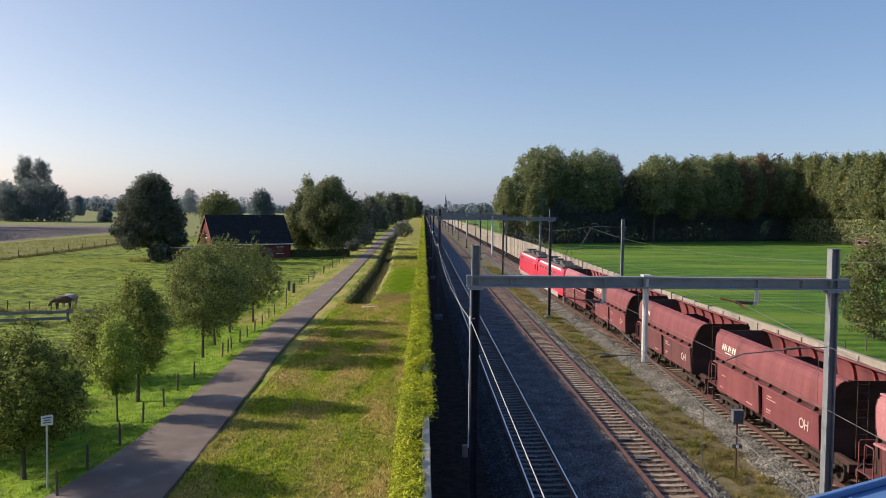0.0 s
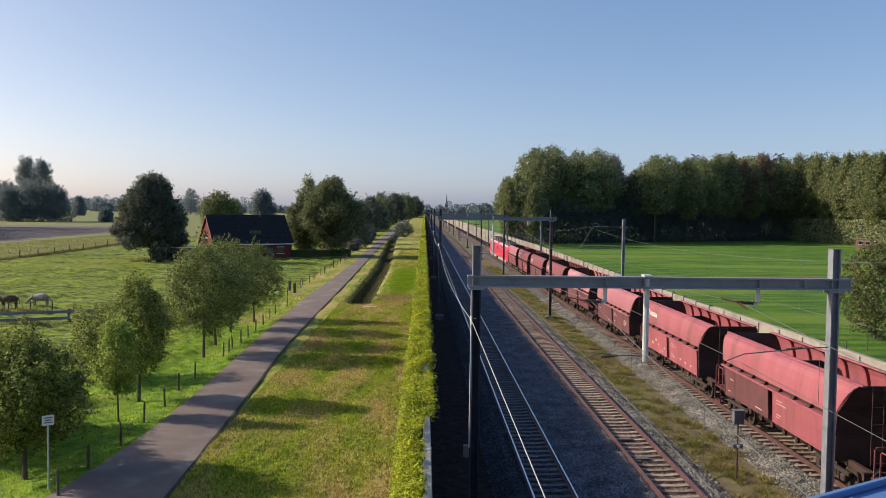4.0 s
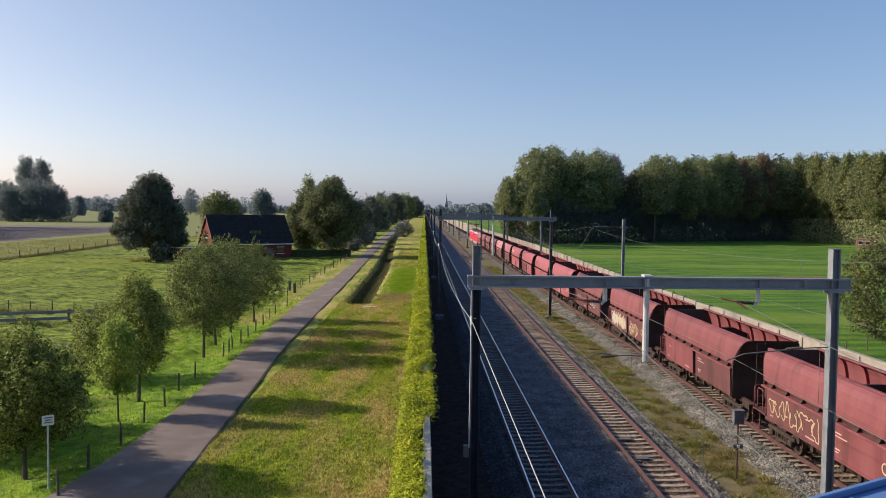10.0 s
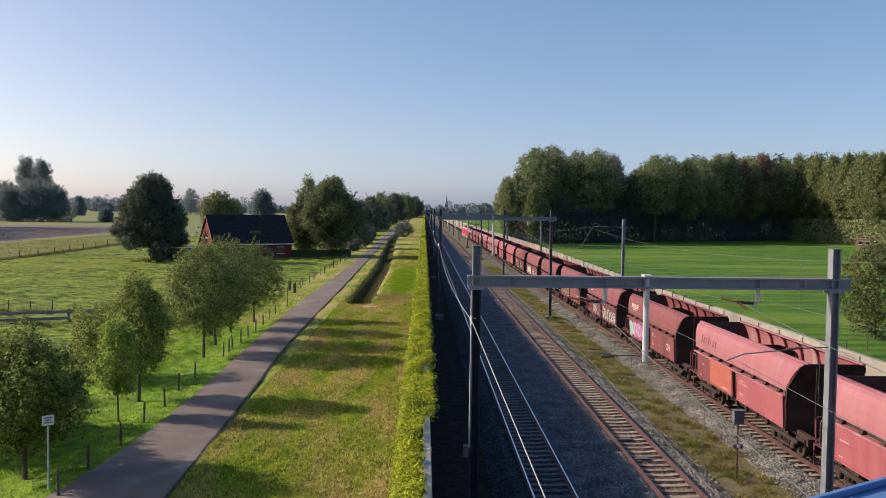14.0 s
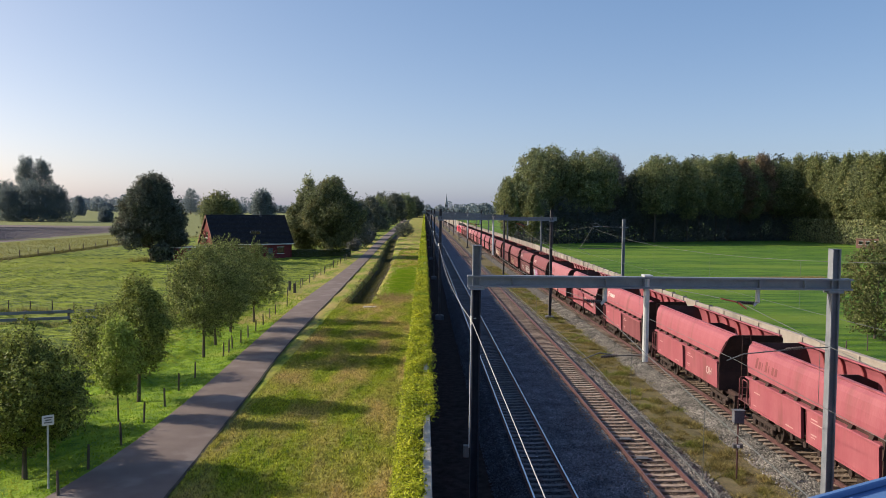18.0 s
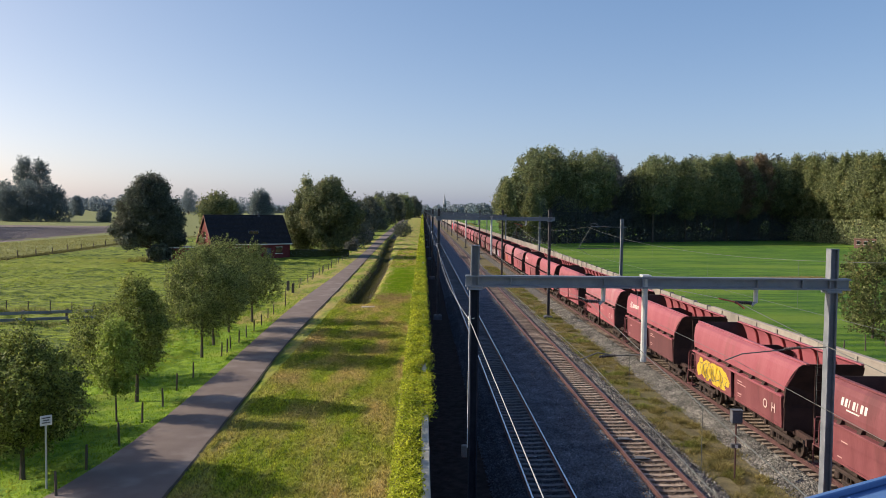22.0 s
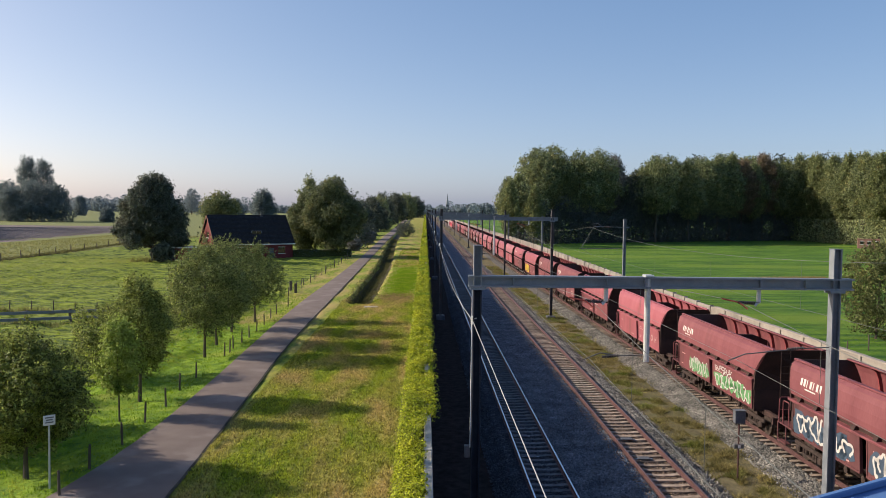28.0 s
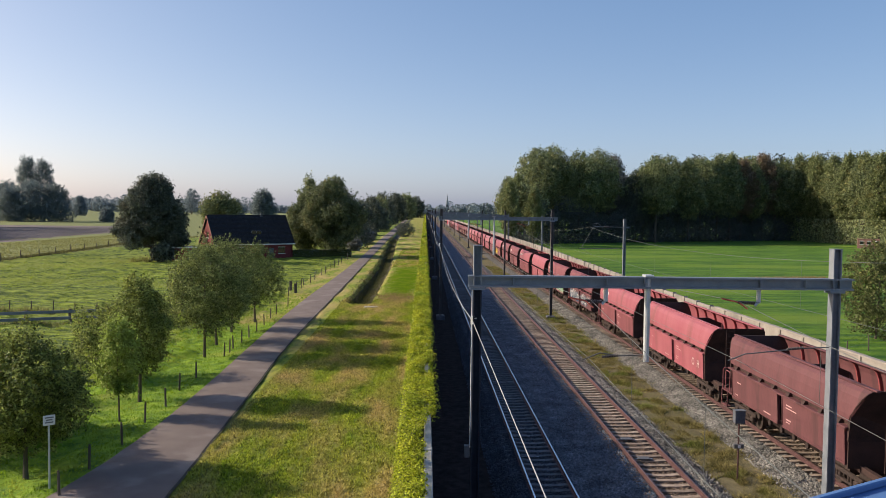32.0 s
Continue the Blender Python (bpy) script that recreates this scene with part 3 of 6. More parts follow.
def build_tracks():
    rail = rail_mesh(M["rail_rusty"])
    kinds = {k: sleeper_mesh(M[k]) for k in ("sleeper", "sleeper_dark")}
    heads = {}
    for name, x, top, label in TRACKS:
        t = thing(name, label, "railway track", pose(x, 0, 0), "parallel railway tracks")
        if top not in heads:
            heads[top] = mesh_of(boxed(-0.03, 0.03, -30, 1800, -0.0025, 0.0015), "rail_head", M[top])
        for side in (-0.7535, 0.7535):
            r = part("rail", rail, None, t)
            r.location.x = side
            part("rail_head", heads[top], None, r)
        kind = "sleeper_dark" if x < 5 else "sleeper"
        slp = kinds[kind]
        for i in range(270):
            s = part("sleeper", slp, None, t)
            s.location = (0, 18 + i * 0.6, 0)
        ys = np.arange(180, 900, 0.6)
        bmv = np.array([(sx, sy, -0.178) for sx, sy in ((-1.25, -0.12), (1.25, -0.12), (1.25, 0.12), (-1.25, 0.12))])
        far = bmv[None] + np.stack([0 * ys, ys, 0 * ys], -1)[:, None, :]
        tagged(part("far_sleepers", soup("far_sleepers", far, M[kind]), None, t), kind="stuff")
    # flat track beacons between the rails
    for x, ys in ((4.4, (35.7, 32.7)), (9.0, (35.3, 32.5))):
        for y in ys:
            b = thing("track_beacon", "flat grey track beacon fixed between the rails", "track beacon", pose(x, y, -0.17), "track beacons")
            part("beacon_plate", boxed(-0.24, 0.24, -0.16, 0.16, 0.02, 0.06, bevel=0.012), M["slate"], b)
            part("beacon_bracket", boxed(-0.36, 0.36, -0.04, 0.04, 0.0, 0.025), M["galvanised"], b)


def build_stones():
    rng = np.random.default_rng(3)
    for name, m, spans in (("ballast_stones", "ballast", ((10.0, 11.3, 12000), (13.5, 14.93, 21000), (14.93, 15.4, 1600), (17.0, 18.6, 4000))),
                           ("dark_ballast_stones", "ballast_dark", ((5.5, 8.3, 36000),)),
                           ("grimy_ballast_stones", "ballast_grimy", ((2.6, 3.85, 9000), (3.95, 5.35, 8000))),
                           ("rusty_ballast_stones", "ballast_rusty", ((8.48, 9.86, 9000), (7.9, 8.45, 3000), (15.5, 16.9, 4000)))):
        vs, fs, base = [], [], 0
        for x0, x1, n in spans:
            v, f = stones(rng, x0, x1, 20, 95, int(n * 1.25), 0.05)
            vs.append(v), fs.append(f + base)
            base += len(v)
        tagged(new(name, indexed(name, np.concatenate(vs), np.concatenate(fs), M[m + "_stone"])), "loose crushed stones on the track bed", "ballast", kind="stuff")


M["ballast_stone"] = leafy("ballast_stone", (0.04, 0.039, 0.039), (0.36, 0.335, 0.3), through_light=0.0, least=0.45, most=1.55)
# Next two: loose stones with the same wall shadow in their colour.
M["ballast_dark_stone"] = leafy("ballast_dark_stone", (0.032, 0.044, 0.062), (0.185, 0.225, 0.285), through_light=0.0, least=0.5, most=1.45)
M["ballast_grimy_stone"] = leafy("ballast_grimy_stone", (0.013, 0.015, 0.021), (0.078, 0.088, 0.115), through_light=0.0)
M["ballast_rusty_stone"] = leafy("ballast_rusty_stone", (0.09, 0.06, 0.045), (0.26, 0.19, 0.14), through_light=0.0)


def blades(rng, x, y, z, height, width=0.02, lean=0.5):
    """Single grass blades: thin triangles."""
    n = len(x)
    h = height * rng.uniform(0.5, 1.3, n)
    a = rng.uniform(0, math.tau, n)
    base = np.stack([x, y, z], -1)
    side = np.stack([np.cos(a), np.sin(a), 0 * a], -1) * (width * rng.uniform(0.7, 1.5, n))[:, None]
    tip = base + np.stack([rng.normal(0, lean, n) * h, rng.normal(0, lean, n) * h, h], -1)
    return np.stack([base - side, base + side, tip], 1)


def build_grass():
    rng = np.random.default_rng(11)
    out = []
    for x0, x1, y0, y1, n, h in ((-9.3, -0.7, 22, 95, 120000, 0.09), (-6.0, -1.0, 150, 220, 4000, 0.16)):
        y = y0 + (y1 - y0) * rng.random(n) ** 1.4
        x = rng.uniform(x0, x1, n)
        ok = (x > road_right(y) + 0.15) | (x < road_left(y) - 0.15)
        x, y = x[ok], y[ok]
        clump = 0.6 + 0.9 * (wob(x * 5, y * 5, 1.1, 0.9) * 0.5 + 0.5)
        out.append(blades(rng, x, y, ground_height(x, y) - 0.01, h * clump, 0.022 + 0.0003 * y))
    tagged(new("grass", soup("grass", np.concatenate(out), M["grass_blade"])), "short mown grass, green with straw-coloured patches", "grass", kind="stuff")
    n = 60000
    y = 24 + 76 * rng.random(n) ** 1.3
    x = rng.uniform(-24, -12.4, n)
    ok = x < road_left(y) - 0.15
    x, y = x[ok], y[ok]
    tagged(new("bank_grass", soup("bank_grass", blades(rng, x, y, ground_height(x, y) - 0.01, 0.085 * (0.5 + (wob(x * 6, y * 6, 1.1, 0.9) * 0.5 + 0.5)), 0.022), M["grass_green"])), "fresh bright green grass between trees and lane", "grass", kind="stuff")
    n = 20000
    y = rng.normal(122, 14, n)
    x = rng.normal(-2.9, 1.1, n)
    ok = (x < -0.8) & (y > 96 + 3 * drift(x, y, 1.2, 81)) & (x > ditch_x(y) + 1.6)
    x, y = x[ok], y[ok]
    tagged(new("bank_grass", soup("bank_grass", blades(rng, x, y, ground_height(x, y) - 0.01, 0.14, 0.05), M["grass_green"])), "fresh green grass between ditch and ivy", "grass", kind="stuff")
    # tall pale grass along the pasture fence, under the chestnut and at the field's corner
    tall = []
    for x0, x1, y0, y1, n, h, w in ((-60.0, -24.0, 79.3, 80.4, 5200, 0.5, 0.03), (-56.0, -52.5, 154.8, 158.0, 700, 1.0, 0.06), (-47.0, -28.0, 71.5, 73.0, 1500, 0.35, 0.03)):
        x, y = rng.uniform(x0, x1, n), rng.uniform(y0, y1, n)
        ok = drift(x, y, 1.3, 71) > -0.35
        x, y = x[ok], y[ok]
        tall.append(blades(rng, x, y, ground_height(x, y) - 0.02, h, w, 0.3))
    tagged(new("tall_grass", soup("tall_grass", np.concatenate(tall), M["grass_grazed"])), "tall pale grass left standing along the pasture fence", "grass", kind="stuff")
    n = 2600
    x = rng.uniform(52, 65, n)
    rough = blades(rng, x, 127 + 0.25 * (x - 52) + rng.normal(0, 0.9, n), 0 * x + GROUND - 0.02, 0.5, 0.07, 0.4)
    x, y = rng.normal(-3.3, 1.0, 4200), rng.normal(97.0, 2.3, 4200)
    rough = np.concatenate([rough, blades(rng, x, y, ground_height(x, y) - 0.01, 0.14, 0.05, 0.8)])
    tagged(new("rough_grass", soup("rough_grass", rough, M["reed_brown"])), "brown withered grass beside the green fields", "grass", kind="stuff")
    out = []
    n = 160000
    y = 20 + 130 * rng.random(n) ** 1.6
    x = rng.normal(12.42, 0.6, n)
    x = np.where((x < 11.1) | (x > 13.75), rng.uniform(11.4, 13.5, n), x)
    keep = drift(x, y, 0.9, 21) + 0.6 * drift(x, y, 3.1, 22) > -0.55
    x, y = x[keep], y[keep]
    out.append(blades(rng, x, y, bed_height(x) - 0.02, 0.12 * (0.35 + np.clip(0.5 + drift(x, y, 0.55, 23), 0, 1) ** 2 * 1.8), 0.016, 0.8))
    tagged(new("weeds", soup("weeds", np.concatenate(out), M["weed"])), "dry straw-coloured weeds between two ballast beds", "weeds", kind="stuff")
    n = 70000
    y = 45 + 125 * rng.random(n) ** 1.2
    x = rng.uniform(-82, -16.8, n)
    ok = (x > -0.62 * y - 3) & (drift(x, y * 1.6, 1.1, 61) + 0.5 * drift(x, y, 4.0, 62) > 0.0)
    x, y = x[ok], y[ok]
    tagged(new("pasture_grass", soup("pasture_grass", blades(rng, x, y, ground_height(x, y) - 0.01, 0.14, 0.045), M["grass_pasture"])), "uneven grazed tussocks in the pasture", "grass", kind="stuff")
    # reeds in the ditch and along the field fence
    n = 12000
    y = 91.5 + 220 * rng.random(n) ** 1.6
    x = ditch_x(y) + rng.normal(-0.25, 0.7, n)
    a = blades(rng, x, y, ground_height(x, y), 0.3, 0.04, 0.35)
    tagged(new("ditch_reeds", soup("ditch_reeds", a, M["reed_dark"])), "dark rough reeds in the ditch", "reeds", kind="stuff")
    n = 20000
    y2 = rng.uniform(120, 300, n)
    x2 = rng.uniform(-116, -80, n)
    b = blades(rng, x2, y2, 0 * x2 + GROUND, 0.3, 0.1, 0.5)
    y3 = rng.uniform(126, 300, 5000)
    s = blades(rng, -79.6 - (y3 - 150) * 0.05 + rng.normal(0, 0.5, 5000), y3, 0 * y3 + GROUND, 0.55, 0.09, 0.4)
    tagged(new("reeds", soup("reeds", s, M["reed_dark"])), "dark scrub along the foot of the field fence", "reeds", kind="stuff")
    tagged(new("reeds", soup("reeds", b, M["grass_grazed"])), "rough grass along the field edge", "reeds", kind="stuff")


# ---- walls beside the railway ----
def build_hedge_wall():
    w = tagged(new("wall_left"), "concrete noise wall overgrown with yellow-green ivy", "wall", kind="structure")
    panel = mesh_of(boxed(-0.1, 0.1, 0.03, 3.97, -0.7 - 3.9, 0.0, bevel=0.02), "wall_panel", M["concrete"])
    post = mesh_of(boxed(-0.11, 0.11, -0.14, 0.14, -0.7 - 3.9, 0.03, bevel=0.02), "wall_post", M["concrete"])
    for i in range(120):
        o = part("wall_panel", panel, None, w)
        o.location = (0.13, -20 + i * 4.0, 3.9)
        o = part("wall_post", post, None, w)
        o.location = (0.13, -20 + i * 4.0, 3.9)
    part("far_wall_panel", boxed(0.03, 0.23, 460, 1300, GROUND - 0.1, 3.9), M["concrete"], w)
    # solid dark olive body under the ivy leaves
    rng = np.random.default_rng(5)
    ys = np.concatenate([np.arange(10, 120, 0.6), np.arange(120, 400, 3), np.arange(400, 1300, 15)])
    outline = np.array([(-0.94, GROUND - 0.05), (-0.82, 1.0), (-0.69, 2.4), (-0.55, 3.4), (-0.38, 3.82), (-0.1, 3.88), (0.02, 3.84), (0.02, GROUND)])
    n = len(outline)
    V = np.repeat(outline[None], len(ys), 0) + rng.normal(0, 0.05, (len(ys), n, 2)) * np.array([1, 1] )
    V = np.concatenate([V[:, :, :1], np.repeat(ys[:, None, None], n, 1), V[:, :, 1:]], -1)
    i = np.arange(len(ys) * n).reshape(len(ys), n)
    q = np.stack([i[:-1, :-1], i[:-1, 1:], i[1:, 1:], i[1:, :-1]], -1).reshape(-1, 4)
    ivy = thing("ivy_hedge", "thick ivy hedge, yellow-green in the sun, over a concrete wall", "hedge", pose(0, 0, 0))
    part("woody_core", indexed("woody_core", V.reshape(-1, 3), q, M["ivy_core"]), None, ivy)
    out = []
    for y0, y1, n, size in ((15, 32, 60000, 0.034), (32, 60, 48000, 0.046), (60, 140, 32000, 0.08), (140, 400, 15000, 0.19), (400, 1300, 9000, 0.42)):
        y = rng.uniform(y0, y1, n)
        u = rng.random(n)
        side = u < 0.42
        zz = np.where(side, rng.uniform(-0.5, 3.6, n), 3.95)
        xx = np.where(side, -0.56 - (3.4 - zz) * 0.1, rng.uniform(-0.56, 0.3, n))
        zz = np.where(side, zz, 3.99 - 0.5 * np.clip(-0.28 - xx, 0, 1) ** 1.2)
        lump = 0.10 * wob(xx * 7, y * 9, 1.0, 0.5) + 0.08 * np.sin(y * 1.7) * np.cos(y * 0.43)
        over = (~side) & (xx > 0.0 + 0.05 * np.sin(y * 2.3))
        bare = over & ((y < 23.4 + 0.4 * np.sin(xx * 40)) | (np.abs(y - 30.3) < 0.7) | (np.abs(y - 91) < 2))
        c = np.stack([xx + np.where(side, -lump, 0.0), y, zz + np.where(side, 0, lump)], -1) + rng.normal(0, 0.05, (n, 3))
        out_dir = np.where(side[:, None], np.array([-1, 0, 0.35]), np.array([-0.25, 0, 1.0]))
        c, out_dir = c[~bare], out_dir[~bare]
        out.append(leaves(rng, c, out_dir, size, 0.55))
    # sprigs that hang out over the track side
    n = 1500
    y = 18 + 190 * rng.random(n) ** 1.4
    reach = rng.uniform(0.05, 0.34, n)
    for k in range(7):
        t = k / 6
        c = np.stack([0.2 + t * reach, y + rng.normal(0, 0.06, n), 4.0 - 0.15 * t + rng.normal(0, 0.07, n)], -1)
        bare = y < 23.4
        out.append(leaves(rng, c[~bare], np.tile((0.3, 0, 1.0), ((~bare).sum(), 1)), 0.04, 0.6))
    tagged(part("foliage", soup("foliage", np.concatenate(out), M["ivy"]), None, ivy), kind="stuff")


def build_field_wall():
    w = tagged(new("wall_right"), "low pale concrete noise wall between the railway and a field", "wall", kind="structure")
    panel = mesh_of(boxed(-0.09, 0.09, 0.1, 2.9, 0, 1, bevel=0.015), "wall_panel", M["panel"])
    post = mesh_of(boxed(-0.16, 0.16, -0.1, 0.1, 0, 1.02, bevel=0.02), "wall_post", M["panel"])
    hatch = mesh_of(boxed(-0.13, -0.1, 1.1, 1.9, 0.0, 0.55, bevel=0.01), "wall_hatch", M["steel_dark"])
    for i in range(125):
        y = 15 + i * 3.0
        top = float(np.interp(y, (60, 150), (2.95, 3.55)))
        for me, dz in ((panel, 0.0), (post, 0.015)):
            o = part(me.name, me, None, w)
            o.location, o.scale = (21.42, y, GROUND - 0.1), (1, 1, top - GROUND + 0.1 + dz)
        if y > 140 and i % 5 == 0:
            o = part("wall_hatch", hatch, None, w)
            o.location = (21.42, y, 1.8)
    part("far_wall_panel", boxed(21.33, 21.51, 390, 1300, GROUND - 0.1, 3.6), M["panel"], w)
    part("wall_coping", boxed(21.28, 21.56, 15, 59, 2.97, 3.05), M["panel"], w)


def build_bridge():
    """The bridge rail in front of the camera, on its posts and deck."""
    b = thing("bridge_railing", "blue painted steel bridge railing with bolts", "railing", pose(1.5, 3.22, 7.6, 0, 0, 29.7))
    part("top_rail", boxed(-20, 30, -0.2, 0.0, 0.966, 1.036, bevel=0.012), M["blue_steel"], b)
    part("rail_lip", boxed(-20, 30, -0.03, 0.0, 1.036, 1.066, bevel=0.005), M["blue_steel"], b)
    bolt = mesh_of(tubed([(0, 0, 1.036), (0, 0, 1.046)], 0.007, 6), "bolt", M["blue_steel"])
    for i in range(24):
        o = part("bolt", bolt, None, b)
        o.location = (-4 + i * 0.36, -0.06, 0)
    for i in range(25):
        part("post", boxed(-20 + i * 2, -19.92 + i * 2, -0.14, -0.06, 0.0, 0.966), M["blue_steel"], b)
    d = tagged(new("bridge_deck", mesh_of(boxed(-40, 40, -4.5, 0.1, -0.5, 0), "bridge_deck", M["concrete"])), "concrete deck of the road bridge over the railway", "bridge", kind="structure")
    d.matrix_basis = pose(1.5, 3.22, 7.6, 0, 0, 29.7)
    for s in (-11, 12.5):
        p = tagged(new("bridge_pier", mesh_of(boxed(-0.5, 0.5, -3, -1, -8.3, -0.5), "bridge_pier", M["concrete"])), "concrete pier under the road bridge", "bridge pier", kind="structure")
        p.matrix_basis = pose(1.5, 3.22, 7.6, 0, 0, 29.7) @ pose(s, 0, 0)


build_ground()
build_furrows()
build_road()
build_bed()
build_tracks()
build_hedge_wall()
build_field_wall()
build_bridge()


# ---- masts, portals and wires ----
def i_beam(x0, x1, y0, y1, z0, z1, along):
    """One H-section between two corners along an axis."""
    t = 0.022
    h = [(-1, -1), (1, -1), (1, -1 + t * 14), (t * 7, -1 + t * 14), (t * 7, 1 - t * 14), (1, 1 - t * 14), (1, 1), (-1, 1), (-1, 1 - t * 14), (-t * 7, 1 - t * 14), (-t * 7, -1 + t * 14), (-1, -1 + t * 14)]
    bm = prism(bmesh.new(), h, 0, 1)
    for v in bm.verts:
        a, s, b = v.co
        if along == "z":
            v.co = ((x0 + x1) / 2 + b * (x1 - x0) / 2, (y0 + y1) / 2 + a * (y1 - y0) / 2, z0 + s * (z1 - z0))
        else:
            v.co = (x0 + s * (x1 - x0), (y0 + y1) / 2 + a * (y1 - y0) / 2, (z0 + z1) / 2 + b * (z1 - z0) / 2)
    bmesh.ops.recalc_face_normals(bm, faces=bm.faces)
    return bm


def ribbed(a, b, n=7, r=0.055):
    """An insulator: one turned body with sheds."""
    radii = [r * 0.45]
    for i in range(n):
        radii += [r, r * 0.9, r * 0.45]
    return rod(a, b, radii)


def build_portal(y, beam, top, near=False):
    p = thing("catenary_portal", "galvanised steel catenary portal spanning two railway tracks", "catenary portal", pose(0, y, 0), "catenary portals")
    for x in (1.55, 12.12):
        in_shade = near and x < 5
        # The near left mast is split: shade-coloured below the beam, lighter head above.
        m = part("mast", i_beam(x - 0.12, x + 0.12, -0.15, 0.15, -0.35, beam - 0.34 if in_shade else top, "z"), M["mast_old" if in_shade else "mast_steel" if near else "mast_dark"], p)
        if in_shade:
            part("mast_head", i_beam(x - 0.12, x + 0.12, -0.15, 0.15, beam - 0.34, top, "z"), M["mast_steel"], m)
            part("earth_cable", tubed([(x - 0.16, -0.17, beam - 0.4), (x - 0.16, -0.17, 6.6), (x - 0.17, -0.17, 2.9)], 0.013, 6), M["white_trim"], m)
        part("foundation", boxed(x - 0.4, x + 0.4, -0.4, 0.4, -0.62, -0.12, bevel=0.04), M["slate"], m)
        part("base_plate", boxed(x - 0.25, x + 0.25, -0.25, 0.25, -0.12, -0.07), M["steel_dark"], m)
        part("beam_bracket", boxed(x - 0.22, x + 0.22, -0.2, 0.2, beam - 0.42, beam - 0.345), M["galvanised"], m)
        part("mast_cap", boxed(x - 0.13, x + 0.13, -0.16, 0.16, top, top + 0.02), M["galvanised"], m)
    b = part("beam", i_beam(1.28, 12.62, -0.16, 0.16, beam - 0.34, beam, "x"), M["galvanised"], p)
    for x in (2.6, 5.33, 6.45, 9.86, 11.2):
        part("stiffener", boxed(x - 0.012, x + 0.012, -0.15, 0.15, beam - 0.318, beam - 0.022), M["galvanised"], b)
    reg = 5.5 if near else 5.7
    d = part("drop_post", tubed([(6.56, 0, beam - 0.02), (6.56, 0, reg - 0.05)], 0.09, 10), M["sign_post"], p)
    part("clamp", boxed(6.44, 6.7, -0.18, 0.18, beam, beam + 0.06, bevel=0.01), M["sign_post"], d)
    for x in (5.33, 9.86):
        h = part("hanger", tubed([(x, 0, beam - 0.3), (x, 0, beam - 0.72), (x - 0.12, 0, beam - 0.8)], 0.07, 8), M["sign_post"], p)
        part("insulator", ribbed((x - 0.1, 0, beam - 0.75), (x - 0.62, 0, beam - 0.72), 8, 0.06), M["insulator"], h)
        part("arm_end", tubed([(x - 0.62, 0, beam - 0.72), (x - 1.1, 0, beam - 0.62)], 0.025, 6), M["red_cap"], h)
        part("arm_end", tubed([(x - 0.6, -0.05, beam - 0.72), (x - 0.4, -0.2, beam - 0.9)], 0.025, 6), M["red_cap"], h)
    for x0, x1 in ((6.5, 4.7), (12.0, 9.0)):
        a = part("registration_arm", tubed([(x0, 0, reg + 0.42 if x0 > 8 else reg + 0.15), (x0 - 0.75, 0, reg + 0.38 if x0 > 8 else reg + 0.12), (x1 + 0.5, 0, reg + 0.2), (x1, 0, reg)], 0.019, 6), M["steel_dark"], p)
        z = reg + 0.42 if x0 > 8 else reg + 0.15
        part("insulator", ribbed((x0 - 0.75, 0, z - 0.02), (x0 - 1.25, 0, z - 0.07), 7, 0.048), M["insulator"], a)
    f = part("feeder_bracket", tubed([(1.55, 0, 6.7), (1.38, 0, 6.66)], 0.03, 6), M["white_trim"], p)
    part("insulator", ribbed((1.42, -0.02, 6.76), (1.42, -0.02, 6.5), 4, 0.06), M["white_trim"], f)
    if near:
        part("cable_box", boxed(1.22, 1.38, -0.16, 0.02, 2.6, 2.95, bevel=0.015), M["steel_dark"], p)


def build_single_mast(y, first=False):
    """A mast behind the train track with a cantilever over it."""
    s = thing("catenary_mast", "slim galvanised catenary mast with a cantilever over one track", "catenary mast", pose(19.5, y, 0), "single catenary masts")
    m = part("mast", i_beam(-0.13, 0.13, -0.13, 0.13, -0.5, 9.2, "z"), M["mast_steel"], s)
    part("foundation", boxed(-0.4, 0.4, -0.4, 0.4, -0.6, -0.1, bevel=0.04), M["slate"], m)
    part("bracket", boxed(-0.3, 0.4, -0.16, 0.16, 8.38, 8.46), M["galvanised"], m)
    c = part("cantilever", tubed([(-0.1, 0, 8.42), (-3.0, 0, 8.45)], 0.03, 6), M["galvanised"], s)
    part("insulator", ribbed((-1.4, 0, 8.43), (-2.0, 0, 8.44), 7, 0.06), M["insulator"], c)
    part("hook", tubed([(-3.0, 0, 8.45), (-3.15, 0, 8.7), (-2.6, 0, 8.75), (-2.3, 0, 8.5)], 0.04, 6), M["steel_dark"], c)
    part("strut", tubed([(-3.05, 0, 8.4), (-4.2, 0.0, 6.4)], 0.022, 6), M["wire"], c)
    part("registration_arm", tubed([(-0.1, 0, 6.35), (-4.4, 0, 6.3)], 0.03, 6), M["steel_dark"], s)
    part("steady_arm", tubed([(-4.2, 0, 6.3), (-3.3, 0, 5.75)], 0.02, 6), M["steel_dark"], s)


PORTALS = (23.7, 77.3, 123.0, 172.0, 226.0, 282.0, 338.0, 394.0, 450.0, 510.0, 570.0, 640.0)
for k, y in enumerate(PORTALS):
    build_portal(y, 7.96 if k == 0 else 9.32, 8.82 if k == 0 else 10.02, k == 0)
MASTS = (24.0, 79.1, 135.0, 190.0, 246.0, 302.0, 358.0, 414.0)
for y in MASTS:
    build_single_mast(y)


def hung(a, b, sag, n=10):
    a, b = Vector(a), Vector(b)
    return [a.lerp(b, i / n) - Vector((0, 0, sag * 4 * (i / n) * (1 - i / n))) for i in range(n + 1)]


